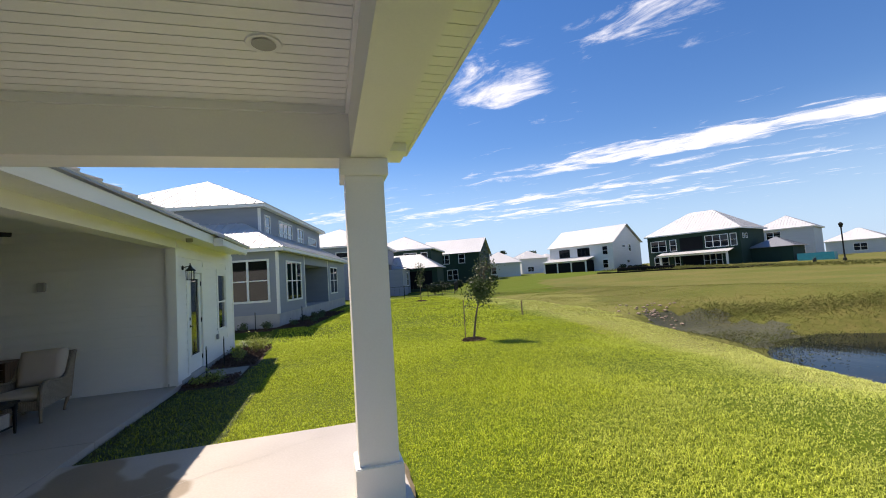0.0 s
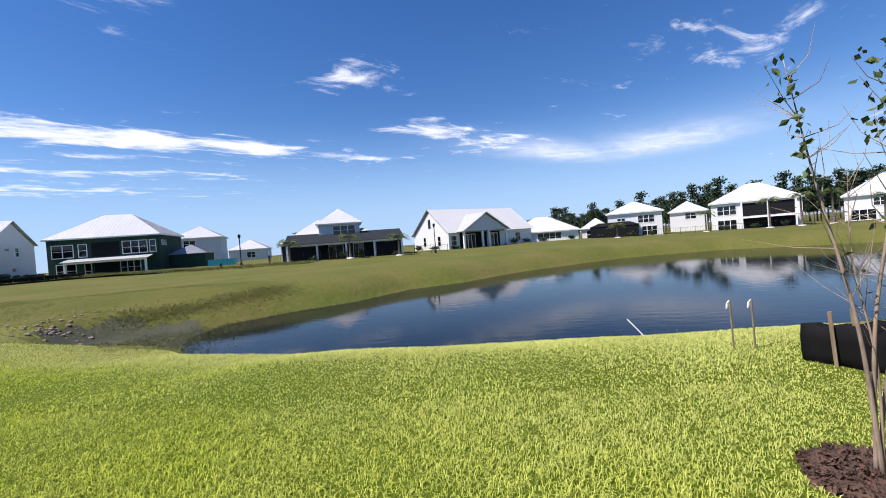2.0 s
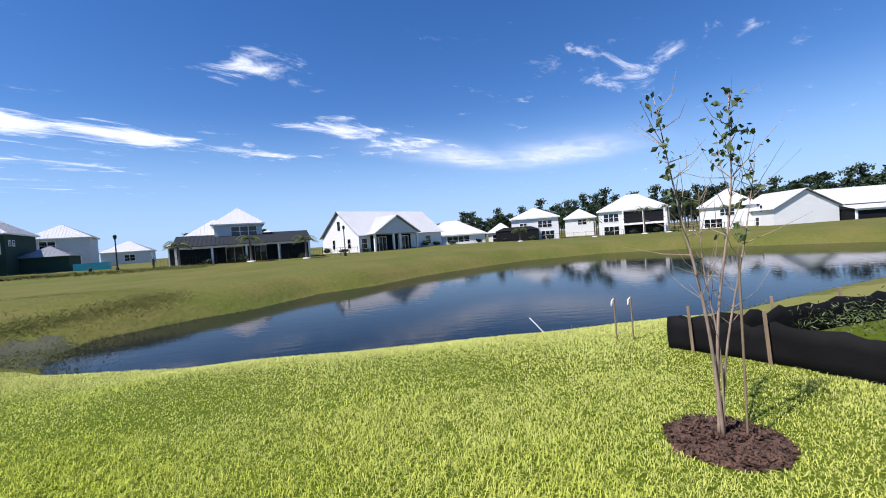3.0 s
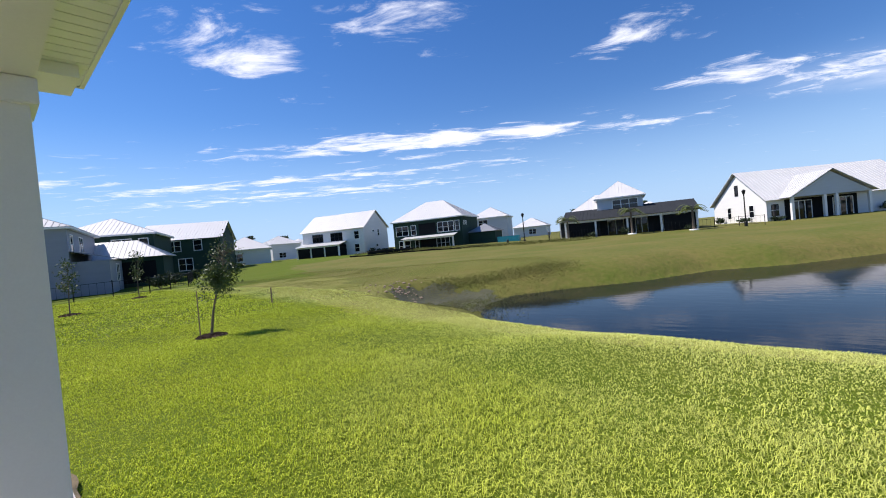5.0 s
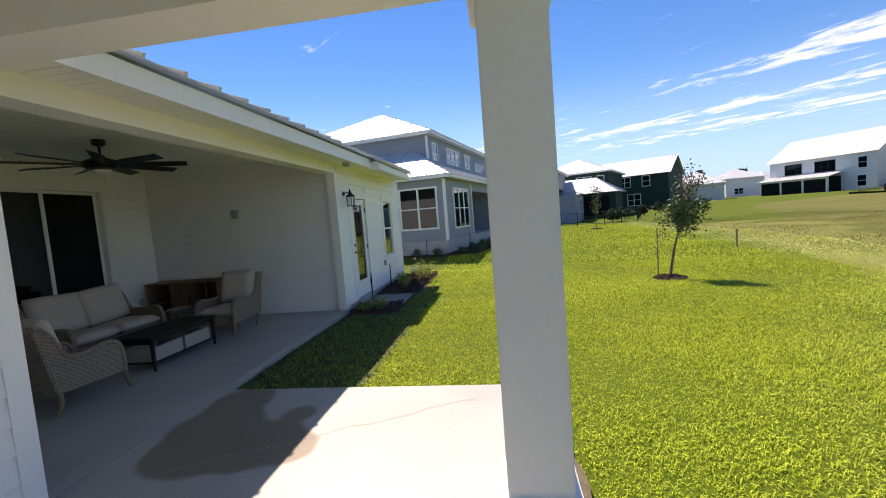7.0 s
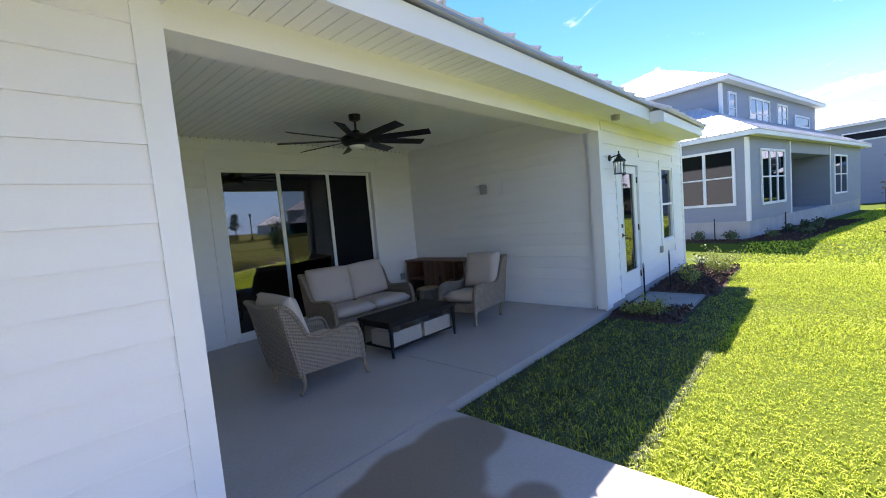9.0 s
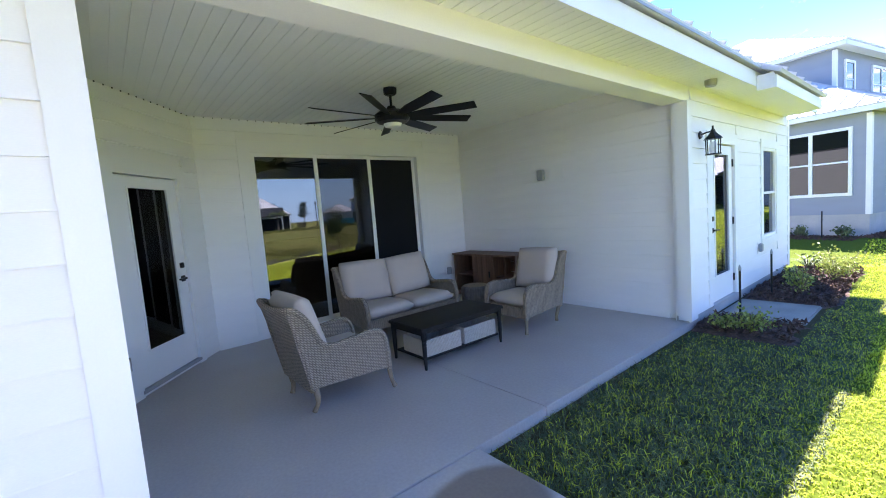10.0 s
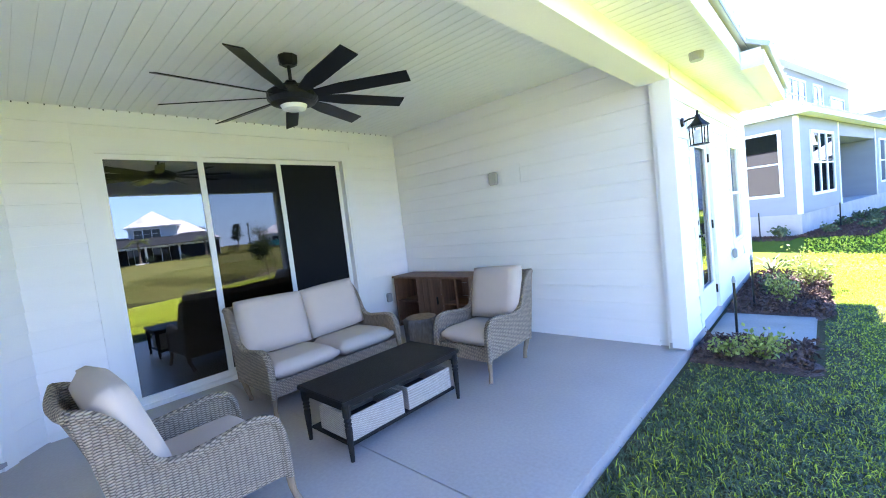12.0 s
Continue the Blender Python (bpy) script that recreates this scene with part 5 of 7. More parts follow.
# the three-stemmed sapling by the silt fence
mulch_ring(5.66, -7.72, 0.46, 2, 1.0)
twig_tree("sapling", "bare young multi-stem sapling with a few leaves", (5.66, -7.70, gz(5.66, -7.7) + 0.04), [(0.2, 0.30, 2.78, 0.016), (0.0, -0.20, 2.74, 0.015), (-0.05, -0.36, 2.2, 0.012), (0.1, 0.02, 2.0, 0.010)], (20, 10, 0.55, 0.03), 0.034, 8, LEAF, YOUNG_BARK)
sap_rng = np.random.default_rng(5)
for sx, sy, z0, z1, count, wd in ((0.2, 0.30, 1.95, 2.85, 60, 0.05), (0.0, -0.20, 2.2, 2.8, 90, 0.08), (-0.05, -0.36, 1.6, 2.2, 26, 0.05)):
    zz = sap_rng.uniform(z0, z1, count)
    cc = np.stack([5.66 + sx * zz / 2.75 + sap_rng.normal(0, wd, count), -7.70 + sy * zz / 2.75 + sap_rng.normal(0, wd, count), zz + gz(5.66, -7.7)], 1)
    ob = new("foliage", leaf_mesh("foliage", cc, int(count), 0.038, LEAF))
    ob.parent = [o for o in scene.objects if o.name == "sapling"][0]
    ob["kind"] = "stuff"
    ob.matrix_parent_inverse = ob.parent.matrix_basis.inverted()
stake(5.60, -7.86, 1.55, (-0.02, 0.02), 0.009)
# other young trees and marker posts along the lawn
for x, y, h, s in ((4.1, 16.4, 2.9, 11), (5.5, 19.6, 2.2, 12), (9.4, 26.0, 2.6, 13)):
    mulch_ring(x, y, 0.4, s)
    twig_tree("young_tree", "thin young tree with sparse brown leaves on the lawn", (x, y, gz(x, y)), [(0.1, 0.1, h, 0.03)], (26, 420, 0.5, 0.09), 0.06, s, BARK if s == 11 else LEAF)
stake(10.45, 10.85, 0.62, (0, 0), 0.028, "short wooden marker post on the lawn")
for x, y in ((9.45, -9.0), (9.35, -9.25)):
    stake(x, y, 0.75, (0.0, 0.02), 0.014, "thin survey stake with a pale ribbon tip")
for x, y in ((9.45, -9.0), (9.35, -9.25)):
    rb = empty("survey_ribbon", pose(x, y + 0.02, gz(x, y) + 0.75), "white survey ribbon tied to a stake", "ribbon")
    bm = bmesh.new()
    tube(bm, [(0, 0, 0.0), (0.03, 0.02, -0.06), (0.01, 0.05, -0.13)], [0.012, 0.02, 0.006], 4)
    part("tail", bm, OPAL, rb)

# pale pipe leaning out of the bank
pp = empty("pond_pipe", pose(12.57, -8.86, -0.95), "thin pale pipe leaning from the bank over the pond", "pipe")
bm = bmesh.new()
tube(bm, [(-0.04, -0.10, -0.14), (0.08, 0.17, 0.21), (0.16, 0.31, 0.385)], 0.014, 8)
part("tube", bm, OPAL, pp)


# ---- beds against the house ----
def bed(name, label, x0, x1, y0, y1, seed):
    rng = np.random.default_rng(seed)
    b = empty(name, pose(x0, y0, 0), label, "flower bed")
    bm = bmesh.new()
    nx, ny, v = 8, 16, {}
    for i in range(nx + 1):
        for j in range(ny + 1):
            u, w = i / nx, j / ny
            wob = 0.06 * math.sin(7 * w) if i == nx else 0
            edge = min(1, 4 * min(1 - u, w, 1 - w))
            v[(i, j)] = bm.verts.new((u * (x1 - x0) + wob, w * (y1 - y0), -0.10 + 0.06 * edge + 0.015 * rng.uniform()))
    for i in range(nx):
        for j in range(ny):
            bm.faces.new((v[(i, j)], v[(i + 1, j)], v[(i + 1, j + 1)], v[(i, j + 1)]))
    part("soil", bm, MULCH, b)
    n = int(700 * (x1 - x0) * (y1 - y0))
    pts = np.stack([rng.uniform(0.02, x1 - x0, n), rng.uniform(0.02, y1 - y0, n), rng.uniform(-0.05, 0.0, n)], 1)
    leaf_part("bark_litter", pts, seed, 0.026, MULCH, b, 3.0)["kind"] = "stuff"
    return b


bed("mulch_bed", "dark bark mulch bed beside the concrete step", 0.02, 0.92, 3.42, 4.22, 21)
bed("mulch_bed", "dark bark mulch bed with shrubs under the window", 0.02, 1.02, 5.24, 8.3, 22)
step = empty("door_step", pose(0.43, 4.79, -0.165), "grey concrete step slab before the side door", "step")
part("slab", boxes((-0.41, 0.46, -0.50, 0.50, -0.1, 0.10), bevel=0.015), STEP, step)


def shrub(x, y, r, h, seed, label, material=SHRUB, count=700, size=0.026):
    rng = np.random.default_rng(seed)
    s = empty("shrub", pose(x, y, -0.06), label, "shrub", "shrubs in the bed")
    bm = bmesh.new()
    pts = []
    for _ in range(16):
        a, q = rng.uniform(0, math.tau), rng.uniform(0.3, 1)
        tip = Vector((q * r * math.cos(a), q * r * math.sin(a), h * rng.uniform(0.55, 1.0) * (1.1 - 0.4 * q)))
        mid = tip * 0.5 + Vector((0, 0, 0.05 * h))
        tube(bm, [(0, 0, -0.02), mid, tip], [0.008, 0.006, 0.003], 5)
        for _ in range(count // 16):
            t = rng.uniform(0.35, 1.05)
            p = mid.lerp(tip, max(0, 2 * t - 1)) if t > 0.5 else mid * (2 * t)
            pts.append((p.x + rng.normal(0, 0.03 + 0.12 * r), p.y + rng.normal(0, 0.03 + 0.12 * r), max(0.01, p.z + rng.normal(0, 0.04))))
    part("stems", bm, BARK, s)
    leaf_part("leaves", pts, seed, size, material, s)
    return s


shrub(0.55, 3.66, 0.16, 0.26, 31, "small pale green shrub beside the step", count=380)
shrub(0.30, 3.60, 0.13, 0.18, 32, "tiny pale green shrub beside the step", count=250)
shrub(0.60, 5.75, 0.20, 0.46, 33, "bright yellow-green upright shrub in the mulch", SHRUB, 380)
shrub(0.45, 6.5, 0.22, 0.30, 34, "dark green low shrub in the mulch", FROND, 400)
shrub(0.78, 7.05, 0.34, 0.62, 35, "bright yellow-green shrub in the mulch", SHRUB, 900)
for x, y, h in ((0.29, 4.22, 0.62), (0.28, 5.69, 0.64)):
    so = empty("path_riser", pose(x, y, -0.08), "black irrigation riser standing in the mulch", "riser", "irrigation risers")
    bm = bmesh.new()
    tube(bm, [(0, 0, -0.05), (0, 0, h)], 0.013, 8)
    part("pipe", bm, BLACK, so)
    bm = bmesh.new()
    lathe(bm, [(0.016, h - 0.02), (0.018, h), (0.012, h + 0.03), (0.006, h + 0.05)], 10)
    part("nozzle", bm, PLASTIC, so)

# spiky grass plant at the house corner
sp = empty("spiky_plant", pose(0.25, 8.35, -0.08), "spiky long-leaved plant at the house corner", "plant")
bm = bmesh.new()
prng = random.Random(4)
for _ in range(36):
    a, L = prng.uniform(0, math.tau), prng.uniform(0.3, 0.6)
    d, sd = Vector((math.cos(a), math.sin(a), 0)), Vector((-math.sin(a), math.cos(a), 0)) * 0.012
    q = [d * L * t + Vector((0, 0, L * (1.3 * t - 0.9 * t * t))) for t in (0, 0.4, 0.75, 1)]
    v = [[bm.verts.new(p - sd * (1 - i / 3.2)), bm.verts.new(p + sd * (1 - i / 3.2))] for i, p in enumerate(q)]
    for x, y in zip(v, v[1:]):
        bm.faces.new((x[0], x[1], y[1], y[0]))
part("leaves", bm, FROND, sp)


# ---- silt fence and bare plot ----
def silt_fence(pts, height, label):
    f = empty("silt_fence", pose(0, 0, 0), label, "fence")
    line = curve_points([(x, y, 0) for x, y in pts], 8)
    bm = bmesh.new()
    cols = []
    rng = random.Random(9)
    for i, p in enumerate(line):
        z = gz(p.x, p.y)
        sag = 0.03 * math.sin(i * 1.7) + rng.uniform(-0.03, 0.03)
        cols.append([bm.verts.new((p.x + 0.015 * math.sin(i * 2.1 + k), p.y + 0.018 * math.sin(i * 1.3 + 0.8 * k), z - 0.05 + (height + sag) * k / 3)) for k in range(4)])
    for a, b in zip(cols, cols[1:]):
        for k in range(3):
            bm.faces.new((a[k], b[k], b[k + 1], a[k + 1]))
    fab = part("fabric", bm, SILT, f, smooth=True)
    sol = fab.modifiers.new("thickness", "SOLIDIFY")
    sol.thickness = 0.012
    for i in range(4, len(line), 8):
        p = line[i]
        bm = bmesh.new()
        tube(bm, [(p.x, p.y + 0.06, gz(p.x, p.y) - 0.05), (p.x + 0.05, p.y + 0.07, gz(p.x, p.y) + height + 0.12)], 0.022, 5)
        part("stake", bm, STAKE, f, "pale wooden fence stake")
    return f


silt_fence([(8.41, -9.24), (7.53, -9.48), (6.43, -9.79), (4.6, -10.3), (2.5, -10.8)], 0.52, "black silt fence sagging between wooden stakes")
silt_fence([(8.45, -9.3), (8.05, -10.3), (8.2, -11.4), (8.7, -13.6), (9.6, -17.0), (11.0, -24.0)], 0.50, "black silt fence along the bare plot")
bm = bmesh.new()
v, NX, NY = {}, 10, 22
for i in range(NX + 1):
    for j in range(NY + 1):
        y = -10.4 - 20 * j / NY
        x = -3 + (10.6 + 0.09 * (-10.4 - y) + 0.4 * math.sin(j)) * i / NX
        edge = min(1, 3 * min(i / NX, 1 - i / NX, 1.0), 4 * j / NY + 0.02, 4 * (1 - j / NY))
        v[(i, j)] = bm.verts.new((x, y, gz(x, y) - 0.04 + 0.14 * edge + 0.05 * math.sin(i * 2.0 + j)))
for i in range(NX):
    for j in range(NY):
        bm.faces.new((v[(i, j)], v[(i, j + 1)], v[(i + 1, j + 1)], v[(i + 1, j)]))
tagged(mesh_ob("ground_bare_plot", bm, SAND), "pale bare sandy soil of the next plot", "soil", kind="structure")


def weeds(name, label, pts, size, material, seed, length=2.4, cat="weeds"):
    ob = new(name, leaf_mesh(name, pts, seed, size, material, length))
    return tagged(ob, label, cat, kind="stuff")


wr = np.random.default_rng(77)
px, py = wr.uniform(4.5, 9.4, 20000), -wr.uniform(10.9, 22.0, 20000)
keep = (px < 8.2 + 0.09 * (-py - 10)) & (np.sin(px * 1.7) + np.sin(py * 0.9 + 1) > -0.5)
px, py = px[keep], py[keep]
weeds("plot_weeds", "green weeds growing on the bare plot", np.stack([px, py, ground_z(px, py) + 0.12 + np.abs(wr.normal(0, 0.16, len(px)))], 1), 0.015, FROND, 5, 5.0)
# reeds round the shallow end and along the shore
ang = wr.uniform(0, 1, 26000)
seg = wr.integers(0, len(POND), 26000)
P = np.array(POND)
q = P[seg] * (1 - ang[:, None]) + P[(seg + 1) % len(POND)] * ang[:, None]
q = q + wr.normal(0, 0.22, q.shape)
near = (q[:, 0] < 24) & (q[:, 1] > -26)
q = q[near][:4200]
weeds("shore_reeds", "short reeds and dry grass along the pond edge", np.stack([q[:, 0], q[:, 1], np.maximum(ground_z(q[:, 0], q[:, 1]), WATER_Z) + np.abs(wr.normal(0.03, 0.05, len(q)))], 1), 0.013, MARSH, 6, 6.0)
n = 6000
mx, my = wr.normal(15.8, 1.6, n), wr.normal(6.2, 1.4, n)
ok = (pond_distance(mx, my) < 2.2) & (pond_distance(mx, my) > -1.6)
mx, my = mx[ok], my[ok]
n = len(mx)
weeds("marsh_plants", "low marsh weeds at the shallow end of the pond", np.stack([mx, my, np.maximum(ground_z(mx, my), WATER_Z) + np.abs(wr.normal(0.02, 0.05, n))], 1), 0.013, MARSH, 7, 6.0)
n = 9000
t_ = wr.uniform(0, 1, n)
mx, my = 18.2 + 5.6 * t_ + wr.normal(0, 0.5, n), 9.2 - 4.4 * t_ + wr.normal(0, 0.5, n)
ok = (pond_distance(mx, my) > 0.2)
mx, my = mx[ok], my[ok]
weeds("reed_bed", "green rushes on the bank at the pond's shallow end", np.stack([mx, my, ground_z(mx, my) + np.abs(wr.normal(0.05, 0.10, len(mx)))], 1), 0.016, REED, 17, 7.0)
n = 26000
t_ = wr.uniform(0, 1, n)
mx, my = 39.5 + wr.normal(0, 1.3, n) + 8 * (1 - t_), 16 + 34 * t_ + wr.normal(0, 0.6, n)
weeds("tall_grass", "tall unmown grass before the far houses", np.stack([mx + 6, my, ground_z(mx + 6, my) + np.abs(wr.normal(0.02, 0.11, n))], 1), 0.045, REED, 8, 6.0)

# rubble at the shallow end
for k in range(70):
    a, r = wr.uniform(0, math.tau), abs(wr.normal(0, 1.0))
    x, y = 16.2 + 0.8 * r * math.cos(a), 9.9 + 0.8 * r * math.sin(a)
    s = wr.uniform(0.03, 0.085)
    if k == 0 or k % 12 == 0:
        bm = bmesh.new()
        bmesh.ops.create_icosphere(bm, subdivisions=2, radius=1)
        for w in bm.verts:
            w.co *= 1 + 0.28 * noise.noise(w.co * 1.6 + Vector((k, 0, 0)))
            w.co.z *= 0.6
        stone = bpy.data.meshes.new("stone")
        bm.to_mesh(stone), bm.free()
        stone.materials.append(ROCK)
    ob = tagged(new("stone", stone), "pale rubble stone on the pond bank", "stone", "bank stones")
    ob.matrix_basis = pose(x, y, gz(x, y) + s * 0.15, 0, 0, wr.uniform(0, 360)) @ Matrix.Diagonal((s, s * wr.uniform(0.7, 1.3), s, 1))

# ---- turf: blades of grass, thick near the patio, thinner towards the pond ----
gr = np.random.default_rng(12)


def turf(name, n, x0, x1, y0, y1, h, w, seed, material=None, label=""):
    x, y = gr.uniform(x0, x1, n), gr.uniform(y0, y1, n)
    ok = ~((x < 3.34) & (y < 0.03) & (y > -9.1)) & ~((x < 3.42) & (x > 3.3) & (y < 0) & (gr.random(n) < 0.6)) & ~((x < 0.03) & (y < 8.2)) & (pond_distance(x, y) > 0.4)
    ok &= ~((x < 0.96) & (y > 3.4) & (y < 5.2)) & ~((x < 1.05) & (y > 5.2) & (y < 8.3))
    ok &= (np.hypot(x - 6.62, y - 6.1) > 0.36) & (np.hypot(x - 5.66, y + 7.72) > 0.45) & ~((y < -9.20 - 0.278 * (8.41 - x)) & (x < 8.41))
    ok &= (np.sin(x * 31 + 3 * np.sin(y * 13)) * np.sin(y * 35 + 2.5 * np.sin(x * 15)) > -0.5) | (gr.random(n) < 0.35)
    ok &= ~((y > 14.6) & (x < 1.2 + 0.21 * (y - 15.4)))
    # lawn blades thinned beside the house, so its painted shade shows through
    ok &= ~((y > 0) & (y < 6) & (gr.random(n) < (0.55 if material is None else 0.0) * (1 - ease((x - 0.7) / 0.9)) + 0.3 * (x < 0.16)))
    x, y = x[ok], y[ok]
    n = len(x)
    z = ground_z(x, y)
    a, lean, up = gr.uniform(0, math.tau, n), gr.uniform(0.2, 1.45, n), h * gr.uniform(0.45, 1.15, n)
    clump = np.sin(x * 31 + 3 * np.sin(y * 13)) * np.sin(y * 35 + 2.5 * np.sin(x * 15))
    wide = np.sin(x * 6.3 + 2 * np.sin(y * 4.1)) * np.sin(y * 7.1 + 2 * np.sin(x * 3.7))
    up = up * (0.9 + 0.18 * clump + 0.15 * wide)
    patch = 0.75 + 0.35 * np.sin(x * 1.1 + 2 * np.sin(y * 0.7)) * np.sin(y * 0.9 + 0.6)
    up = up * patch
    dx, dy = np.cos(a), np.sin(a)
    base = np.stack([x, y, z - 0.005], 1)
    side = np.stack([-dy, dx, 0 * x], 1) * (w / 2)
    mid = base + np.stack([dx * up * lean * 0.35, dy * up * lean * 0.35, up * 0.62], 1)
    tip = base + np.stack([dx * up * lean, dy * up * lean, up * (1.05 - 0.35 * lean)], 1)
    p = np.stack([base - side, base + side, mid + side * 0.8, mid - side * 0.8, tip], 1).reshape(-1, 3)
    k = np.arange(n)[:, None] * 5
    tri = np.concatenate([k + [[0, 1, 2]], k + [[0, 2, 3]], k + [[3, 2, 4]]])
    me = bpy.data.meshes.new(name)
    me.from_pydata(p.tolist(), [], tri.tolist())
    me.materials.append(material or BLADES)
    return tagged(new(name, me), label or "rough olive field grass" if material else "short mown green grass with yellowish patches", "grass", kind="stuff")


turf("grass_near", 430000, 0.0, 7.5, -10.4, 3.5, 0.060, 0.0066, 1)
# darker blades mixed in to paint the shade the house throws here
turf("grass_shade_dark", 60000, 0.02, 1.45, 0.0, 6.0, 0.062, 0.0062, 6, FROND, "dark grass blades painting the house's shade along the patio edge")
turf("grass_side", 130000, 0.0, 7.5, 3.5, 9.0, 0.062, 0.010, 2)
turf("grass_middle", 210000, 7.5, 13.4, -12.5, 9.0, 0.060, 0.0105, 3)
turf("grass_far", 90000, 0.5, 14.0, 9.0, 32.0, 0.085, 0.036, 4)
turf("field_grass", 70000, 12.5, 26.0, 5.0, 30.0, 0.05, 0.022, 5, FIELD_BLADES)
silt_fence([(36.5, 42.0), (42.0, 37.0), (47.0, 31.5), (50.5, 27.0)], 0.24, "low black silt fence sagging in the rough grass")
silt_fence([(59.0, 31.0), (55.0, 28.6), (51.0, 26.2)], 0.62, "black silt fence between the unfinished house and the field")
silt_fence([(41.5, 44.5), (44.0, 42.0), (46.5, 39.5)], 0.55, "short black silt fence before the far houses")

# ---- houses round the pond ----
def house(name, label, x, y, rz, z=None):
    h = empty(name, pose(x, y, gz(x, y) - 0.05 if z is None else z, 0, 0, rz), label, "house", "houses round the pond")
    return h


def hwin(h, face, at, u0, u1, z0, z1, units=1, sash=True, frame_mat=None, grid=False, pane_mat=None):
    bm = bmesh.new()
    fm = frame_mat or TRIM
    c, e = 0.09, 0.05
    for r in ((u0 - c, u1 + c, z1, z1 + c), (u0 - c, u1 + c, z0 - c, z0), (u0 - c, u0, z0, z1), (u1, u1 + c, z0, z1)):
        fbox(bm, face, at, r[0], r[1], 0, 0.05, r[2], r[3])
    w = part("window", bm, fm, h)

    def bar(name, *where):
        part(name, fbox(bmesh.new(), face, at, *where), fm, w)

    step = (u1 - u0) / units
    for i in range(1, units):
        bar("mullion", u0 + i * step - e, u0 + i * step + e, 0, 0.045, z0, z1)
    if sash:
        mid = (z0 + z1) / 2
        for i in range(units):
            bar("sash_rail", u0 + i * step + (e if i else 0), u0 + (i + 1) * step - (e if i < units - 1 else 0), 0, 0.035, mid - 0.025, mid + 0.025)
    if grid:
        for i in range(units):
            mu = u0 + (i + 0.5) * step
            bar("glazing_bar", mu - 0.012, mu + 0.012, 0, 0.03, z0, (z0 + z1) / 2 - 0.026)
    for i in range(units):
        bm = bmesh.new()
        fbox(bm, face, at, u0 + i * step + (e if i else 0), u0 + (i + 1) * step - (e if i < units - 1 else 0), 0.004, 0.02, z0, z1)
        part("pane", bm, pane_mat or FARGLASS, w)
    return w


def hbox(h, name, material, *rows, label=""):
    return part(name, boxes(*rows), material, h, label)


def hroof(h, bm, material=METAL_ROOF, label=""):
    return part("roof", bm, material, h, label)


def eave_trim(h, x0, x1, y0, y1, z, over=0.4):
    x0, x1, y0, y1 = x0 - over, x1 + over, y0 - over, y1 + over
    hbox(h, "eave", TRIM, (x0, x1, y0, y0 + 0.03, z - 0.14, z), (x0, x1, y1 - 0.03, y1, z - 0.14, z), (x0, x0 + 0.03, y0 + 0.03, y1 - 0.03, z - 0.14, z), (x1 - 0.03, x1, y0 + 0.03, y1 - 0.03, z - 0.14, z), (x0 + 0.03, x1 - 0.03, y0 + 0.03, y1 - 0.03, z - 0.10, z - 0.06))


# the grey house next door: x outward to the pond, y along its pond side
N1 = house("neighbour_house", "blue-grey sided two-storey house with white metal roof", 0.45, 15.45, -12, -0.15)
hbox(N1, "foundation", FOUNDATION, (-14.0, -0.02, 0.02, 17.0, -0.9, 0.62))
for row in ((-14.0, 0.0, 0.0, 4.5, 0.62, 3.55), (-14.0, -3.6, 4.5, 10.4, 0.4, 3.55), (-14.0, 0.0, 10.4, 17.0, 0.62, 3.55), (-3.6, -0.02, 4.5, 10.4, 3.05, 3.55)):
    hbox(N1, "wall", GREY_SIDING, row)
for row in ((-0.10, 0.02, -0.02, 0.10, 0.62, 3.5), (-0.01, 0.02, 4.38, 4.5, 0.62, 3.5), (-0.01, 0.02, 10.4, 10.5, 0.62, 3.5)):
    hbox(N1, "corner_board", TRIM, row)
hwin(N1, "-y", 0.0, -2.28, -0.48, 1.27, 3.1, 2)
hwin(N1, "+x", 0.0, 1.2, 3.6, 1.2, 3.05, 3, True, None, False, GLASS)
hwin(N1, "+x", 0.0, 11.2, 13.6, 1.2, 3.0, 2)
eave_trim(N1, -14.0, 0.0, 0.0, 17.0, 3.66)
ribs = []
seam_parts(hroof(N1, hip_roof(bmesh.new(), -14.0, 0.0, 0.0, 17.0, 3.66, 4.0, ribs=ribs)), ribs, METAL_ROOF)
hbox(N1, "upper_wall", GREY_SIDING, (-12.0, -1.7, 2.6, 15.8, 3.8, 6.15))
hbox(N1, "upper_corner_board", TRIM, (-1.80, -1.68, 2.58, 2.70, 3.9, 6.1))
hwin(N1, "+x", -1.7, 3.3, 3.95, 4.6, 5.75, 1, pane_mat=GLASS)
hwin(N1, "+x", -1.7, 5.6, 8.0, 4.55, 5.75, 3, pane_mat=GLASS)
hwin(N1, "+x", -1.7, 9.3, 10.6, 4.55, 5.75, 2, pane_mat=GLASS)
hwin(N1, "+x", -1.7, 12.0, 14.4, 4.95, 5.4, 1, False)
eave_trim(N1, -12.0, -1.7, 2.6, 15.8, 6.25)
ribs = []
seam_parts(hroof(N1, hip_roof(bmesh.new(), -12.0, -1.7, 2.6, 15.8, 6.25, 2.7, ribs=ribs)), ribs, METAL_ROOF)
bn = bed("mulch_bed", "dark mulch bed with low plants by the grey house", 0.0, 1.6, 0.0, 9.0, 41)
bn.matrix_basis = N1.matrix_basis @ pose(-0.05, -0.7, 0.04)
bn = bed("mulch_bed", "dark mulch bed with low plants by the grey house", 0.0, 5.2, 0.0, 1.2, 42)
bn.matrix_basis = N1.matrix_basis @ pose(-5.2, -1.22, 0.0)
nr = random.Random(8)
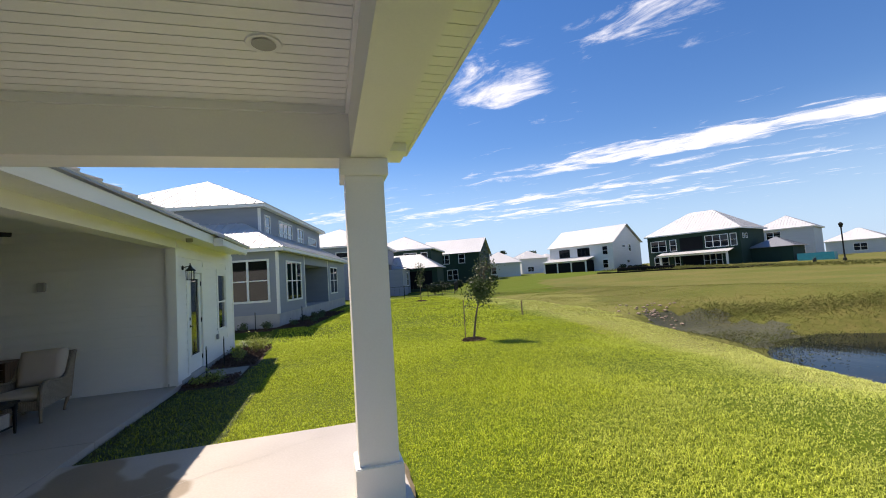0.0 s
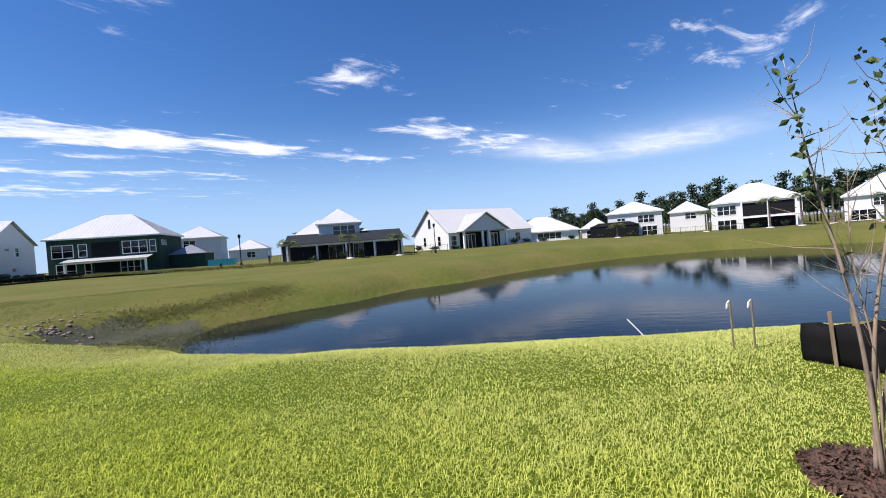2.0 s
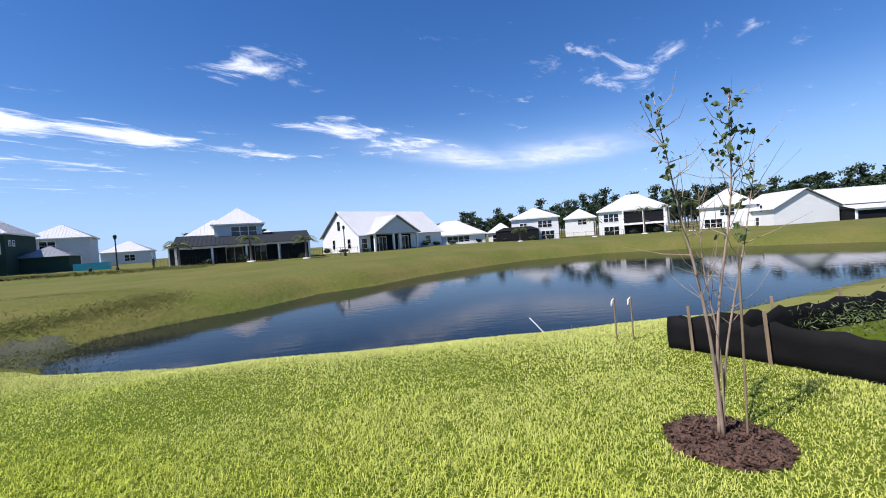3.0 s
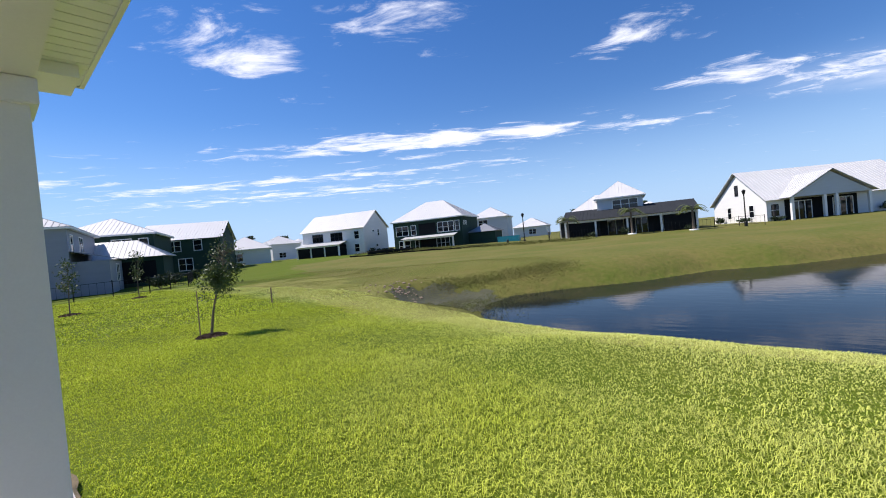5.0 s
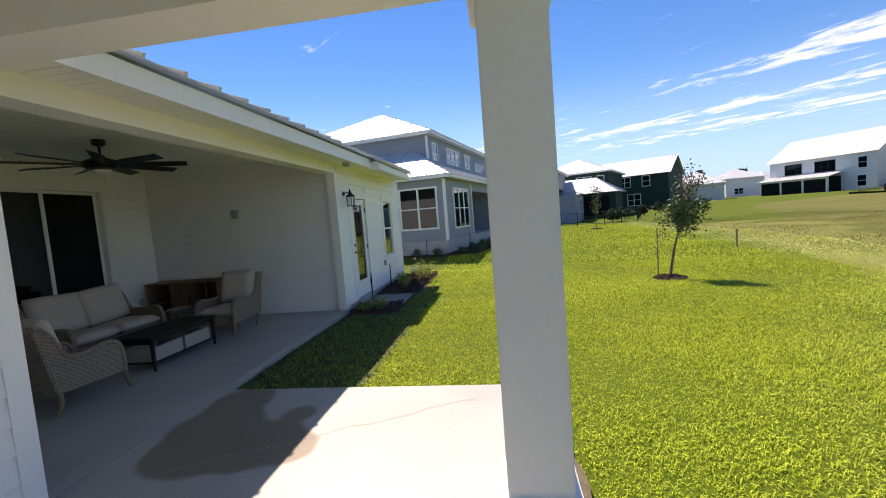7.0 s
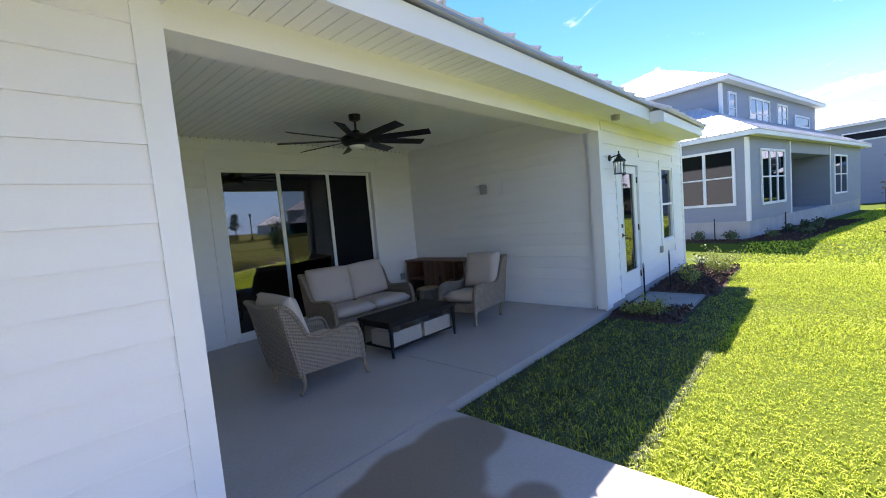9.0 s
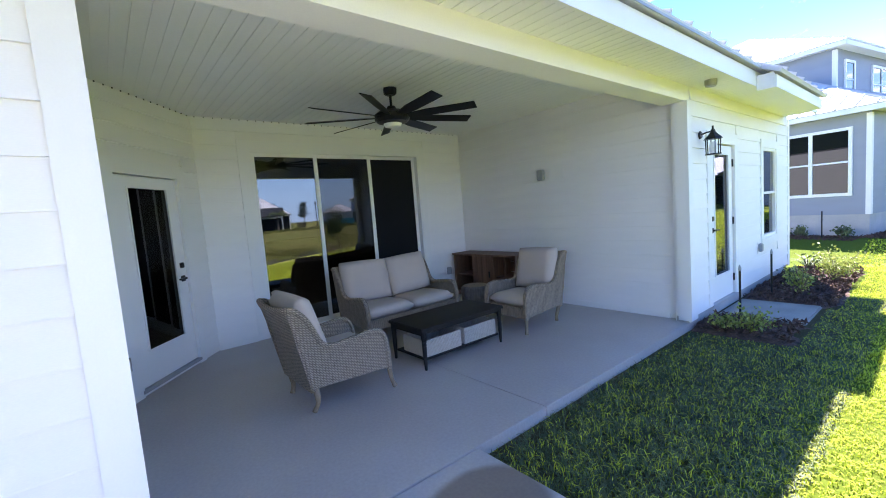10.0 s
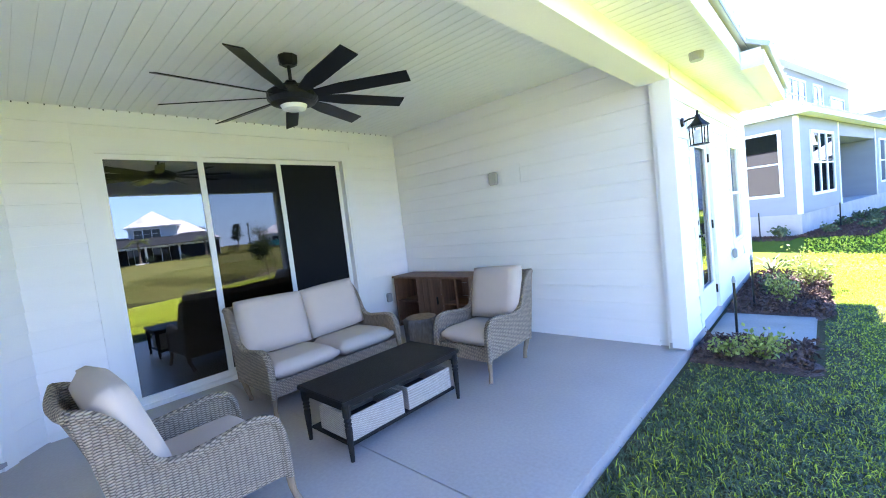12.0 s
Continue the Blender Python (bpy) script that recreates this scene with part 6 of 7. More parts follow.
for k in range(9):
    p = N1.matrix_basis @ Vector((nr.uniform(0.3, 1.2) if k < 6 else nr.uniform(-3.5, -0.4), (0.4 + k * 1.1) if k < 6 else -0.5, 0))
    s = shrub(p.x, p.y, 0.22, 0.35, 50 + k, "dark clump of low foliage in the neighbour's bed", FROND, 260, 0.05)
    s.location.z = gz(p.x, p.y)
for x, y in ((-0.9, -0.55), (0.4, 2.2)):
    p = N1.matrix_basis @ Vector((x, y, 0))
    so = empty("path_riser", pose(p.x, p.y, gz(p.x, p.y)), "black irrigation riser standing in the mulch", "riser", "irrigation risers")
    bm = bmesh.new()
    tube(bm, [(0, 0, -0.05), (0, 0, 0.8)], 0.018, 8)
    part("pipe", bm, BLACK, so)


def plain_house(name, label, x, y, rz, size, eave, rise, wall_mat, roof_mat=METAL_ROOF, gable=None, base=None):
    """A house on x 0..depth, y 0..width, with a hip roof, or a gable along an axis."""
    d, w = size
    h = house(name, label, x, y, rz, base)
    hbox(h, "wall", wall_mat, (0, d, 0, w, -1.0, eave))
    bm = bmesh.new()
    ribs = [] if name in ("unfinished_house", "low_house", "balcony_house", "farmhouse", "gabled_house", "row_house") else None
    if gable:
        gable_roof(bm, 0, d, 0, w, eave - 0.02, rise, gable, ribs=ribs)
        g = (bmesh.new(), bmesh.new())
        if gable == "y":
            gable_end(g[0], "-y", 0, 0, d, eave, rise * d / (d + 0.8)), gable_end(g[1], "+y", w, 0, d, eave, rise * d / (d + 0.8))
        else:
            gable_end(g[0], "-x", 0, 0, w, eave, rise * w / (w + 0.8)), gable_end(g[1], "+x", d, 0, w, eave, rise * w / (w + 0.8))
        [part("gable", gg, wall_mat, h) for gg in g]
    else:
        hip_roof(bm, 0, d, 0, w, eave, rise, ribs=ribs)
        eave_trim(h, 0, d, 0, w, eave)
    top = hroof(h, bm, roof_mat)
    if ribs:
        seam_parts(top, ribs, roof_mat)
    return h


def lean_to(h, x0, x1, y0, y1, z0, z1, posts, screen, roof_mat=METAL_ROOF):
    """A porch on the -x side: a sloping roof on posts, dark behind."""
    bm = bmesh.new()
    ribs = []
    roof_panel(bm, ((x0 - 0.3, y1 + 0.3, z0), (x0 - 0.3, y0 - 0.3, z0), (x1, y0 - 0.3, z1), (x1, y1 + 0.3, z1)), 0.5, ribs=ribs)
    seam_parts(part("porch_roof", bm, roof_mat, h), ribs, roof_mat)
    hbox(h, "porch_beam", TRIM, (x0, x0 + 0.2, y0, y1, z0 - 0.25, z0 - 0.01))
    for i in range(posts):
        y = y0 + (y1 - y0 - 0.25) * i / (posts - 1)
        hbox(h, "post", TRIM, (x0, x0 + 0.25, y, y + 0.25, -1.0, z0 - 0.25))
    if screen:
        for row in ((x0 + 0.1, x0 + 0.12, y0 + 0.02, y1 - 0.02, -0.8, z0 - 0.25), (x0 + 0.12, x1, y0 + 0.02, y0 + 0.04, -0.8, z0 - 0.02), (x0 + 0.12, x1, y1 - 0.04, y1 - 0.02, -0.8, z0 - 0.02)):
            hbox(h, "screen", SCREEN_AND_SHADE, row, label="black insect screening")


# A: white farmhouse with a screened lean-to
A = plain_house("farmhouse", "white two-storey farmhouse with gabled metal roof and screened porch", 54.8, 62.2, 23.3, (10.9, 14.5), 5.6, 3.7, WHITE_SIDING, gable="y", base=0.45)
for a, b, u in ((9.6, 12.0, 3), (5.0, 7.6, 3), (1.1, 2.1, 1)):
    hwin(A, "-x", 0, a, b, 3.5, 5.0, u, True, BLACK if u == 3 else None)
hwin(A, "-y", 0, 6.0, 6.8, 3.9, 5.2), hwin(A, "-y", 0, 3.6, 4.6, 4.7, 5.1, 1, False), hwin(A, "-x", 0, 1.2, 2.2, 0.9, 2.4), hwin(A, "-y", 0, 5.0, 5.9, 1.6, 2.1, 1, False)
lean_to(A, -2.8, 0, 4.2, 14.2, 2.6, 3.3, 4, True)
# G: green sheathed house under construction
G = plain_house("unfinished_house", "two-storey house wrapped in dark green sheathing, under construction", 60.4, 41.3, 20.9, (10, 13.6), 6.1, 3.6, GREEN_WRAP, base=-0.1)
for a, b, u, z0, z1 in ((10.6, 13.0, 2, 3.5, 5.2), (9.0, 9.9, 1, 3.5, 5.2), (1.6, 4.6, 3, 3.6, 5.3), (0.5, 1.2, 1, 3.6, 5.3), (10.4, 12.6, 2, 0.7, 2.5), (2.6, 5.0, 3, 0.7, 2.5), (8.6, 9.3, 1, 0.3, 2.5)):
    hwin(G, "-x", 0, a, b, z0, z1, u)
hwin(G, "-y", 0, 1.0, 1.5, 4.6, 5.2), hwin(G, "-y", 0, 2.2, 2.7, 4.6, 5.2)
lean_to(G, -1.8, 0, 1.2, 11.0, 2.75, 3.2, 2, False)
# dark sheets on the wall in place of unlit openings
hbox(G, "opening_dark_sheet", SCREEN_AND_SHADE, (-0.03, -0.004, 5.2, 8.2, 0.2, 2.6), (-0.03, -0.004, 5.0, 8.4, 3.4, 5.4), label="dark sheets for the unlit inside of unglazed openings")
hbox(G, "side_wing", GREEN_WRAP, (3.5, 9.0, -5.0, 0.0, -1, 2.9))
bm = bmesh.new()
hip_roof(bm, 3.5, 9.0, -5.0, 0.0, 2.9, 1.5)
part("wing_roof", bm, GREY_ROOF, G)
hbox(G, "material_stack", TEAL, (2.4, 4.2, -9.4, -5.6, 0.0, 1.7), label="turquoise building panels")
# H: pale house behind
Hh = plain_house("far_house", "pale grey two-storey house with hipped metal roof", 84.0, 47.0, 25, (9, 8.5), 5.5, 2.6, PALE_GREY)
hwin(Hh, "-x", 0, 4.6, 6.6, 3.6, 5.0, 2), hwin(Hh, "-x", 0, 1.4, 2.6, 0.8, 2.4)
# C: dark house with a raised centre and a screened lanai
C = plain_house("lanai_house", "dark grey house with pale upper storey and screened lanai", 66.5, 6.3, 17.8, (11, 17.6), 2.8, 1.2, DARK_STONE, DARK_STONE, base=0.1)
hroof(C, hip_roof(bmesh.new(), 0.9, 10.6, 7.0, 17.6, 2.92, 3.6))
hbox(C, "side_wall", WHITE_SIDING, (-0.02, 9.0, 17.6, 17.75, -1, 2.8))
hbox(C, "upper_wall", PALE_GREY, (0.4, 7.5, 6.3, 12.3, 2.9, 5.4))
eave_trim(C, 0.4, 7.5, 6.3, 12.3, 5.5)
bm, ribs = bmesh.new(), []
hip_roof(bm, 0.4, 7.5, 6.3, 12.3, 5.5, 2.5, ribs=ribs)
seam_parts(part("upper_roof", bm, METAL_ROOF, C), ribs, METAL_ROOF)
hwin(C, "-x", 0.4, 7.0, 10.2, 3.8, 5.1, 3)
lean_to(C, -3.5, 1.3, 0.4, 16.6, 2.6, 4.15, 5, False, DARK_STONE)
bv = empty("grill_cover", C.matrix_basis @ pose(-2.4, 14.6, 0.0), "blue covered grill under the lanai", "grill")
part("cover", boxes((-0.4, 0.4, -0.7, 0.7, 0.0, 1.0), bevel=0.12), BLUE, bv)
for row in ((-3.4, -3.38, 0.5, 4.2, -0.8, 2.3), (-3.4, -3.38, 12.0, 16.4, -0.8, 2.3)):
    hbox(C, "screen", SCREEN_AND_SHADE, row, label="black lanai screening")
for a, b in ((1.2, 4.0), (6.0, 7.4), (9.0, 11.0), (13.0, 15.5)):
    hwin(C, "-x", 0, a, b, 0.1, 2.3, 2, False)
# B: white gabled house with a gabled porch
B = plain_house("gabled_house", "white single-storey house with steep gables and a columned porch", 68.7, -0.8, 40, (10.4, 19.0), 2.8, 4.3, WHITE_SIDING, gable="y", base=0.1)
B.matrix_basis = pose(68.7, -0.8, 0.1, 0, 0, 40) @ pose(0, -19, 0)
bm = bmesh.new()
ribs = []
gable_roof(bm, -1.6, 5.2, 7.6, 17.2, 2.9, 3.0, "x", ribs=ribs)
seam_parts(part("porch_roof", bm, METAL_ROOF, B), ribs, METAL_ROOF)
g = bmesh.new()
gable_end(g, "-x", -1.6, 7.6, 17.2, 2.9, 2.75)
part("porch_gable", g, PALE_GREY, B)
# porch shade as a dark sheet on the solid wall
hbox(B, "porch_shade_sheet", SCREEN_AND_SHADE, (-0.03, -0.005, 8.0, 16.8, 0.0, 2.75), label="dark sheet for the shade under the porch roof")
for y in (7.7, 11.6, 13.0, 16.85):
    hbox(B, "post", TRIM, (-1.6, -1.3, y, y + 0.3, -1, 2.9))
for y in (8.6, 13.6):
    hwin(B, "-x", -0.03, y, y + 2.3, 0.1, 2.4, 3, False)
hwin(B, "+y", 19.0, 2.2, 3.0, 0.9, 2.4), hwin(B, "+y", 19.0, 6.6, 7.3, 0.9, 2.4), hwin(B, "+y", 19.0, 5.0, 5.5, 4.0, 5.3, 1, False, BLACK), hwin(B, "-x", 0, 17.5, 18.5, 0.8, 2.3)
hwin(B, "-x", 0, 3.0, 4.2, 0.8, 2.2)
# D: low hipped white house
D = plain_house("low_house", "low white house with hipped metal roof and row of windows", 84.0, -24.6, -4, (10, 12.6), 2.7, 3.0, WHITE_SIDING, base=-0.6)
hwin(D, "-x", 0, 3.2, 7.6, 0.9, 2.4, 4), hwin(D, "-x", 0, 9.0, 10.0, 0.9, 2.4)
hbox(D, "yard_wall", TRIM, (-4.0, -3.9, 3.0, 9.0, -1, 1.3))
# E: two-storey white house with a screened lanai
E_ = plain_house("screened_house", "white two-storey house with hipped roof and black screened lanai", 86.5, -41.2, -20, (9, 9.8), 5.3, 2.3, WHITE_SIDING, base=-0.75)
for a, b, u, z0, z1 in ((1.4, 4.2, 3, 3.2, 4.6), (6.6, 8.0, 2, 3.2, 4.3), (1.0, 3.6, 3, 0.7, 2.4)):
    hwin(E_, "-x", 0, a, b, z0, z1, u)
hbox(E_, "low_wing", WHITE_SIDING, (0.5, 8, 9.8, 15.0, -1, 2.7))
bm = bmesh.new()
hip_roof(bm, 0.5, 8, 9.8, 15.0, 2.7, 2.2)
part("wing_roof", bm, METAL_ROOF, E_)
hwin(E_, "-x", 0.5, 11.2, 14.0, 0.8, 2.3, 3)
hbox(E_, "lanai_screen", SCREEN_AND_SHADE, (-3.2, -0.02, 4.2, 13.0, -0.8, 2.9), label="black screened lanai")
bm = bmesh.new()
hip_roof(bm, -3.2, 0.0, 4.2, 13.0, 2.9, 0.7, 0.1, 1.2)
part("lanai_roof", bm, SCREEN_AND_SHADE, E_)
# F: small house behind
F = plain_house("far_house", "pale two-storey house with hipped roof behind palms", 97, -55, -25, (8, 7), 5.0, 2.4, WHITE_SIDING, base=-0.8)
hwin(F, "-x", 0, 2, 4, 3.4, 4.6, 2)
# K: large house with a two-storey balcony
K = plain_house("balcony_house", "white two-storey house with dark double-height balcony and palms", 77.6, -60.2, -32, (11, 13), 5.6, 3.4, WHITE_SIDING, base=-0.85)
# shade behind both balcony levels, as flat dark sheets
hbox(K, "balcony_shade_sheet", SCREEN_AND_SHADE, (-0.03, -0.005, 1.0, 8.2, 0.2, 2.5), (-0.03, -0.005, 1.0, 8.2, 2.9, 5.2), label="dark sheets for the shade behind the balcony")
hbox(K, "balcony_floor", TRIM, (-1.6, 0, 0.8, 8.4, 2.5, 2.75))
hbox(K, "balcony_rail", BLACK, (-1.6, -1.55, 0.8, 8.4, 3.65, 3.72), *[(-1.59, -1.56, 0.9 + 0.3 * i, 0.93 + 0.3 * i, 2.75, 3.65) for i in range(25)])
for y in (0.8, 4.5, 8.2):
    hbox(K, "post", TRIM, (-1.6, -1.35, y, y + 0.25, -1, 2.5))
    hbox(K, "post", TRIM, (-1.6, -1.35, y, y + 0.25, 2.75, 5.5))
for a, b, z0, z1 in ((9.2, 12.0, 3.4, 5.0), (9.2, 12.0, 0.6, 2.4)):
    hwin(K, "-x", 0, a, b, z0, z1, 3)
# L: white house with a wide low wing
L_ = plain_house("winged_house", "white two-storey house with wide low roofs and dark porch", 70.4, -72.4, -43, (10, 9), 4.8, 3.4, WHITE_SIDING, base=-0.8)
hwin(L_, "-x", 0, 3.4, 5.6, 3.0, 4.2, 3), hwin(L_, "-x", 0, 5.4, 8.2, 0.8, 2.4, 3)
hbox(L_, "low_wing", WHITE_SIDING, (1.0, 9, -8.0, 0.0, -1, 2.6))
bm = bmesh.new()
hip_roof(bm, 0.6, 9, -8.0, 1.0, 2.6, 2.1)
part("wing_roof", bm, METAL_ROOF, L_)
# flat dark sheet painting the shaded porch
hbox(L_, "porch_shade_sheet", SCREEN_AND_SHADE, (0.96, 0.99, -3.8, -0.4, 0.0, 2.3), label="dark sheet for the shade in the porch")
hwin(L_, "-x", 1.0, -7.0, -4.6, 0.8, 2.3, 2)
hbox(L_, "post", TRIM, (-0.6, -0.3, 0.2, 0.5, -1, 2.5))
# M: white barn-like house with a long porch
M_ = plain_house("barn_house", "white gabled house with long metal roof and screened porch", 64.0, -78.0, -14.4, (11, 10), 3.4, 3.2, WHITE_SIDING, gable="x", base=-0.85)
M_.matrix_basis = pose(62.6, -80.0, -0.85, 0, 0, -14.4)
hbox(M_, "long_wall", WHITE_SIDING, (1.0, 10.0, -26.0, 0.0, -1, 3.2))
bm = bmesh.new()
gable_roof(bm, 0.5, 10.5, -26.0, 5.0, 3.4, 3.0, "y")
part("long_roof", bm, METAL_ROOF, M_)
lean_to(M_, -2.6, 1.0, -25.0, -0.5, 2.5, 3.4, 5, True)
hwin(M_, "+y", 10.0, 3.0, 3.6, 3.2, 4.3), hwin(M_, "+y", 10.0, 6.0, 6.6, 3.2, 4.3), hwin(M_, "+y", 10.0, 4.0, 5.0, 0.8, 2.2)

# the row on the near shore beyond the grey house
N2 = plain_house("row_house", "pale blue-grey two-storey house with grey metal roof", 7.6, 44.0, -16, (11, 13), 5.6, 2.6, GREY_SIDING, GREY_ROOF, base=0.1)
N2.matrix_basis = pose(8.0, 40.5, 0.1, 0, 0, -16) @ pose(-11, 0, 0)
hwin(N2, "-y", 0, 6.4, 9.0, 4.4, 4.9, 1, False), hwin(N2, "+x", 11, 1.0, 1.9, 3.5, 5.0), hwin(N2, "+x", 11, 4.6, 6.2, 3.5, 5.0, 2)
hbox(N2, "low_wing", GREY_SIDING, (11, 13.5, 0.5, 9.0, -1, 2.7))
bm = bmesh.new()
roof_panel(bm, ((13.9, 0.1, 2.75), (13.9, 9.4, 2.75), (11.0, 9.4, 3.6), (11.0, 0.1, 3.6)), 0.5)
part("wing_roof", bm, GREY_ROOF, N2)
hwin(N2, "+x", 13.5, 4.5, 6.5, 0.8, 2.3, 2)
N3 = plain_house("row_house", "dark green two-storey house with white metal roof", 14.5, 53.0, -24, (10, 11), 5.6, 2.4, GREEN_WRAP, base=0.3)
N3.matrix_basis = pose(17.0, 53.0, 0.3, 0, 0, -24) @ pose(-10, 0, 0)
hwin(N3, "-y", 0, 6.0, 7.8, 3.5, 5.0, 2), hwin(N3, "-y", 0, 8.6, 9.4, 3.5, 5.0)
hbox(N3, "low_wing", GREEN_WRAP, (1.0, 11.5, -4.5, 0.0, -1, 2.7))
bm = bmesh.new()
hip_roof(bm, 1.0, 11.5, -4.5, 1.0, 2.7, 2.0)
part("wing_roof", bm, METAL_ROOF, N3)
hwin(N3, "-y", -4.5, 2.2, 3.4, 0.7, 2.4), hwin(N3, "-y", -4.5, 5.0, 6.6, 0.7, 2.4, 2)
# the porch's shade is a dark sheet on the wing wall
hbox(N3, "porch_shade_sheet", SCREEN_AND_SHADE, (7.6, 10.8, -4.53, -4.505, 0.0, 2.3), label="dark sheet for the shade in the porch")
N4 = plain_house("row_house", "dark green gabled house with white metal roof", 18.5, 68.5, -30, (11, 13), 5.2, 3.0, GREEN_WRAP, gable="x", base=0.4)
hwin(N4, "-y", 0, 4.0, 5.6, 3.5, 5.0, 2), hwin(N4, "-y", 0, 7.4, 8.4, 3.5, 5.0), hwin(N4, "-y", 0, 5.2, 7.0, 0.6, 2.3, 2)
for k, (x, y, rz, wm) in enumerate(((38, 92, -20, WHITE_SIDING), (47, 104, 10, PALE_GREY), (60, 112, 0, WHITE_SIDING), (33, 78, -25, WHITE_SIDING), (72, 118, 15, WHITE_SIDING), (98, 70, 20, WHITE_SIDING), (112, 52, 20, PALE_GREY), (120, 22, 10, WHITE_SIDING))):
    f = plain_house("far_house", "small far white house with pale roof", x, y, rz, (9, 9.5), 3.4 + 0.9 * (k % 3), 2.6, wm, base=0.3)
    hwin(f, "-y", 0, 2, 4, 1.2, 2.6, 2), hwin(f, "-x", 0, 3, 5, 1.2, 2.6, 2)


# ---- far planting: palms, street lamps, fences, pines ----
def palm(x, y, h, seed):
    rng = random.Random(seed)
    p = empty("palm_tree", pose(x, y, gz(x, y)), "young palm with arching fronds on the far bank", "palm", "palms on the far bank")
    bm = bmesh.new()
    tube(bm, [(0, 0, -0.1), (0.03, 0, h * 0.5), (0, 0.02, h)], [0.17, 0.13, 0.12], 8)
    part("trunk", bm, BARK, p)
    bm = bmesh.new()
    for k in range(28):
        a, L, lift = k * 2.4, rng.uniform(1.1, 1.6), rng.uniform(0.5, 1.7)
        d = Vector((math.cos(a), math.sin(a), 0))
        sd = Vector((-math.sin(a), math.cos(a), 0))
        for t in [i / 12 for i in range(2, 13)]:
            c = d * L * t + Vector((0, 0, h + L * (lift * t - (0.5 + lift * 0.6) * t * t)))
            for s in (-1, 1):
                tip = c + sd * s * 0.36 * (1.1 - t * 0.6) + d * 0.24 + Vector((0, 0, -0.12))
                bm.faces.new((bm.verts.new(c - d * 0.05), bm.verts.new(c + d * 0.07), bm.verts.new(tip)))
    part("fronds", bm, PALM, p)
    mr = bmesh.new()
    lathe(mr, [(0.55, -0.05), (0.5, 0.10), (0.2, 0.14)], 16)
    part("root_mound", mr, OPAL, p, "pale stone ring at the foot")
    return p


for x, y, h in ((55.4, 19.3, 2.5), (58.3, 12.1, 2.8), (59.9, 5.6, 2.4), (74.0, -52.5, 4.4), (71.5, -55.5, 4.6), (69.5, -58.5, 4.6), (78.5, -45.0, 3.0), (66.5, -63.0, 3.6), (80.0, -30.5, 2.0)):
    palm(x, y, h, int(x * 10))
for x, y in ((52.7, 24.4), (60.5, 0.6)):
    lp = empty("street_lamp", pose(x, y, gz(x, y)), "dark street lamp post on the far bank", "street lamp")
    bm = bmesh.new()
    lathe(bm, [(0.16, 0), (0.16, 0.5), (0.07, 0.6), (0.06, 3.6), (0.12, 3.65)], 10)
    part("post", bm, BLACK, lp)
    bm = bmesh.new()
    lathe(bm, [(0.13, 3.65), (0.2, 4.0), (0.05, 4.15)], 8)
    part("lantern", bm, BLACK, lp)


def rail_fence(pts, label, gap=2.2, h=1.2):
    f = empty("yard_fence", pose(0, 0, 0), label, "fence")
    for (ax, ay), (bx, by) in zip(pts, pts[1:]):
        L = math.hypot(bx - ax, by - ay)
        n = max(1, round(L / gap))
        bm = bmesh.new()
        for i in range(n):
            p, q = i / n, (i + 1) / n
            a, b = Vector((ax + (bx - ax) * p, ay + (by - ay) * p, 0)), Vector((ax + (bx - ax) * q, ay + (by - ay) * q, 0))
            a.z, b.z = gz(a.x, a.y), gz(b.x, b.y)
            for z in (0.2, h - 0.1):
                tube(bm, [a + Vector((0, 0, z)), b + Vector((0, 0, z))], 0.02, 4)
            m = max(2, int((b - a).length / 0.35))
            for k in range(1, m):
                c = a.lerp(b, k / m)
                tube(bm, [c + Vector((0, 0, 0.2)), c + Vector((0, 0, h - 0.1))], 0.01, 4)
        part("rail", bm, BLACK, f)
        for i in range(n + 1):
            x, y = ax + (bx - ax) * i / n, ay + (by - ay) * i / n
            bm = bmesh.new()
            tube(bm, [(x, y, gz(x, y) - 0.1), (x, y, gz(x, y) + h)], 0.035, 5)
            part("post", bm, BLACK, f)
    return f


rail_fence([(56.0, 22.5), (58.6, 14.0), (60.8, 6.0), (61.8, -1.0)], "black metal yard fence on the far bank")
rail_fence([(56.0, 22.5), (68.0, 28.5)], "black metal yard fence on the far bank")
rail_fence([(80.0, -27.0), (77.0, -40.0), (72.0, -52.0), (64.0, -66.0)], "black metal yard fence on the far bank")
rail_fence([(5.0, 32.0), (11.0, 30.5), (14.5, 34.0), (17.0, 41.0)], "black metal yard fence behind the row houses")

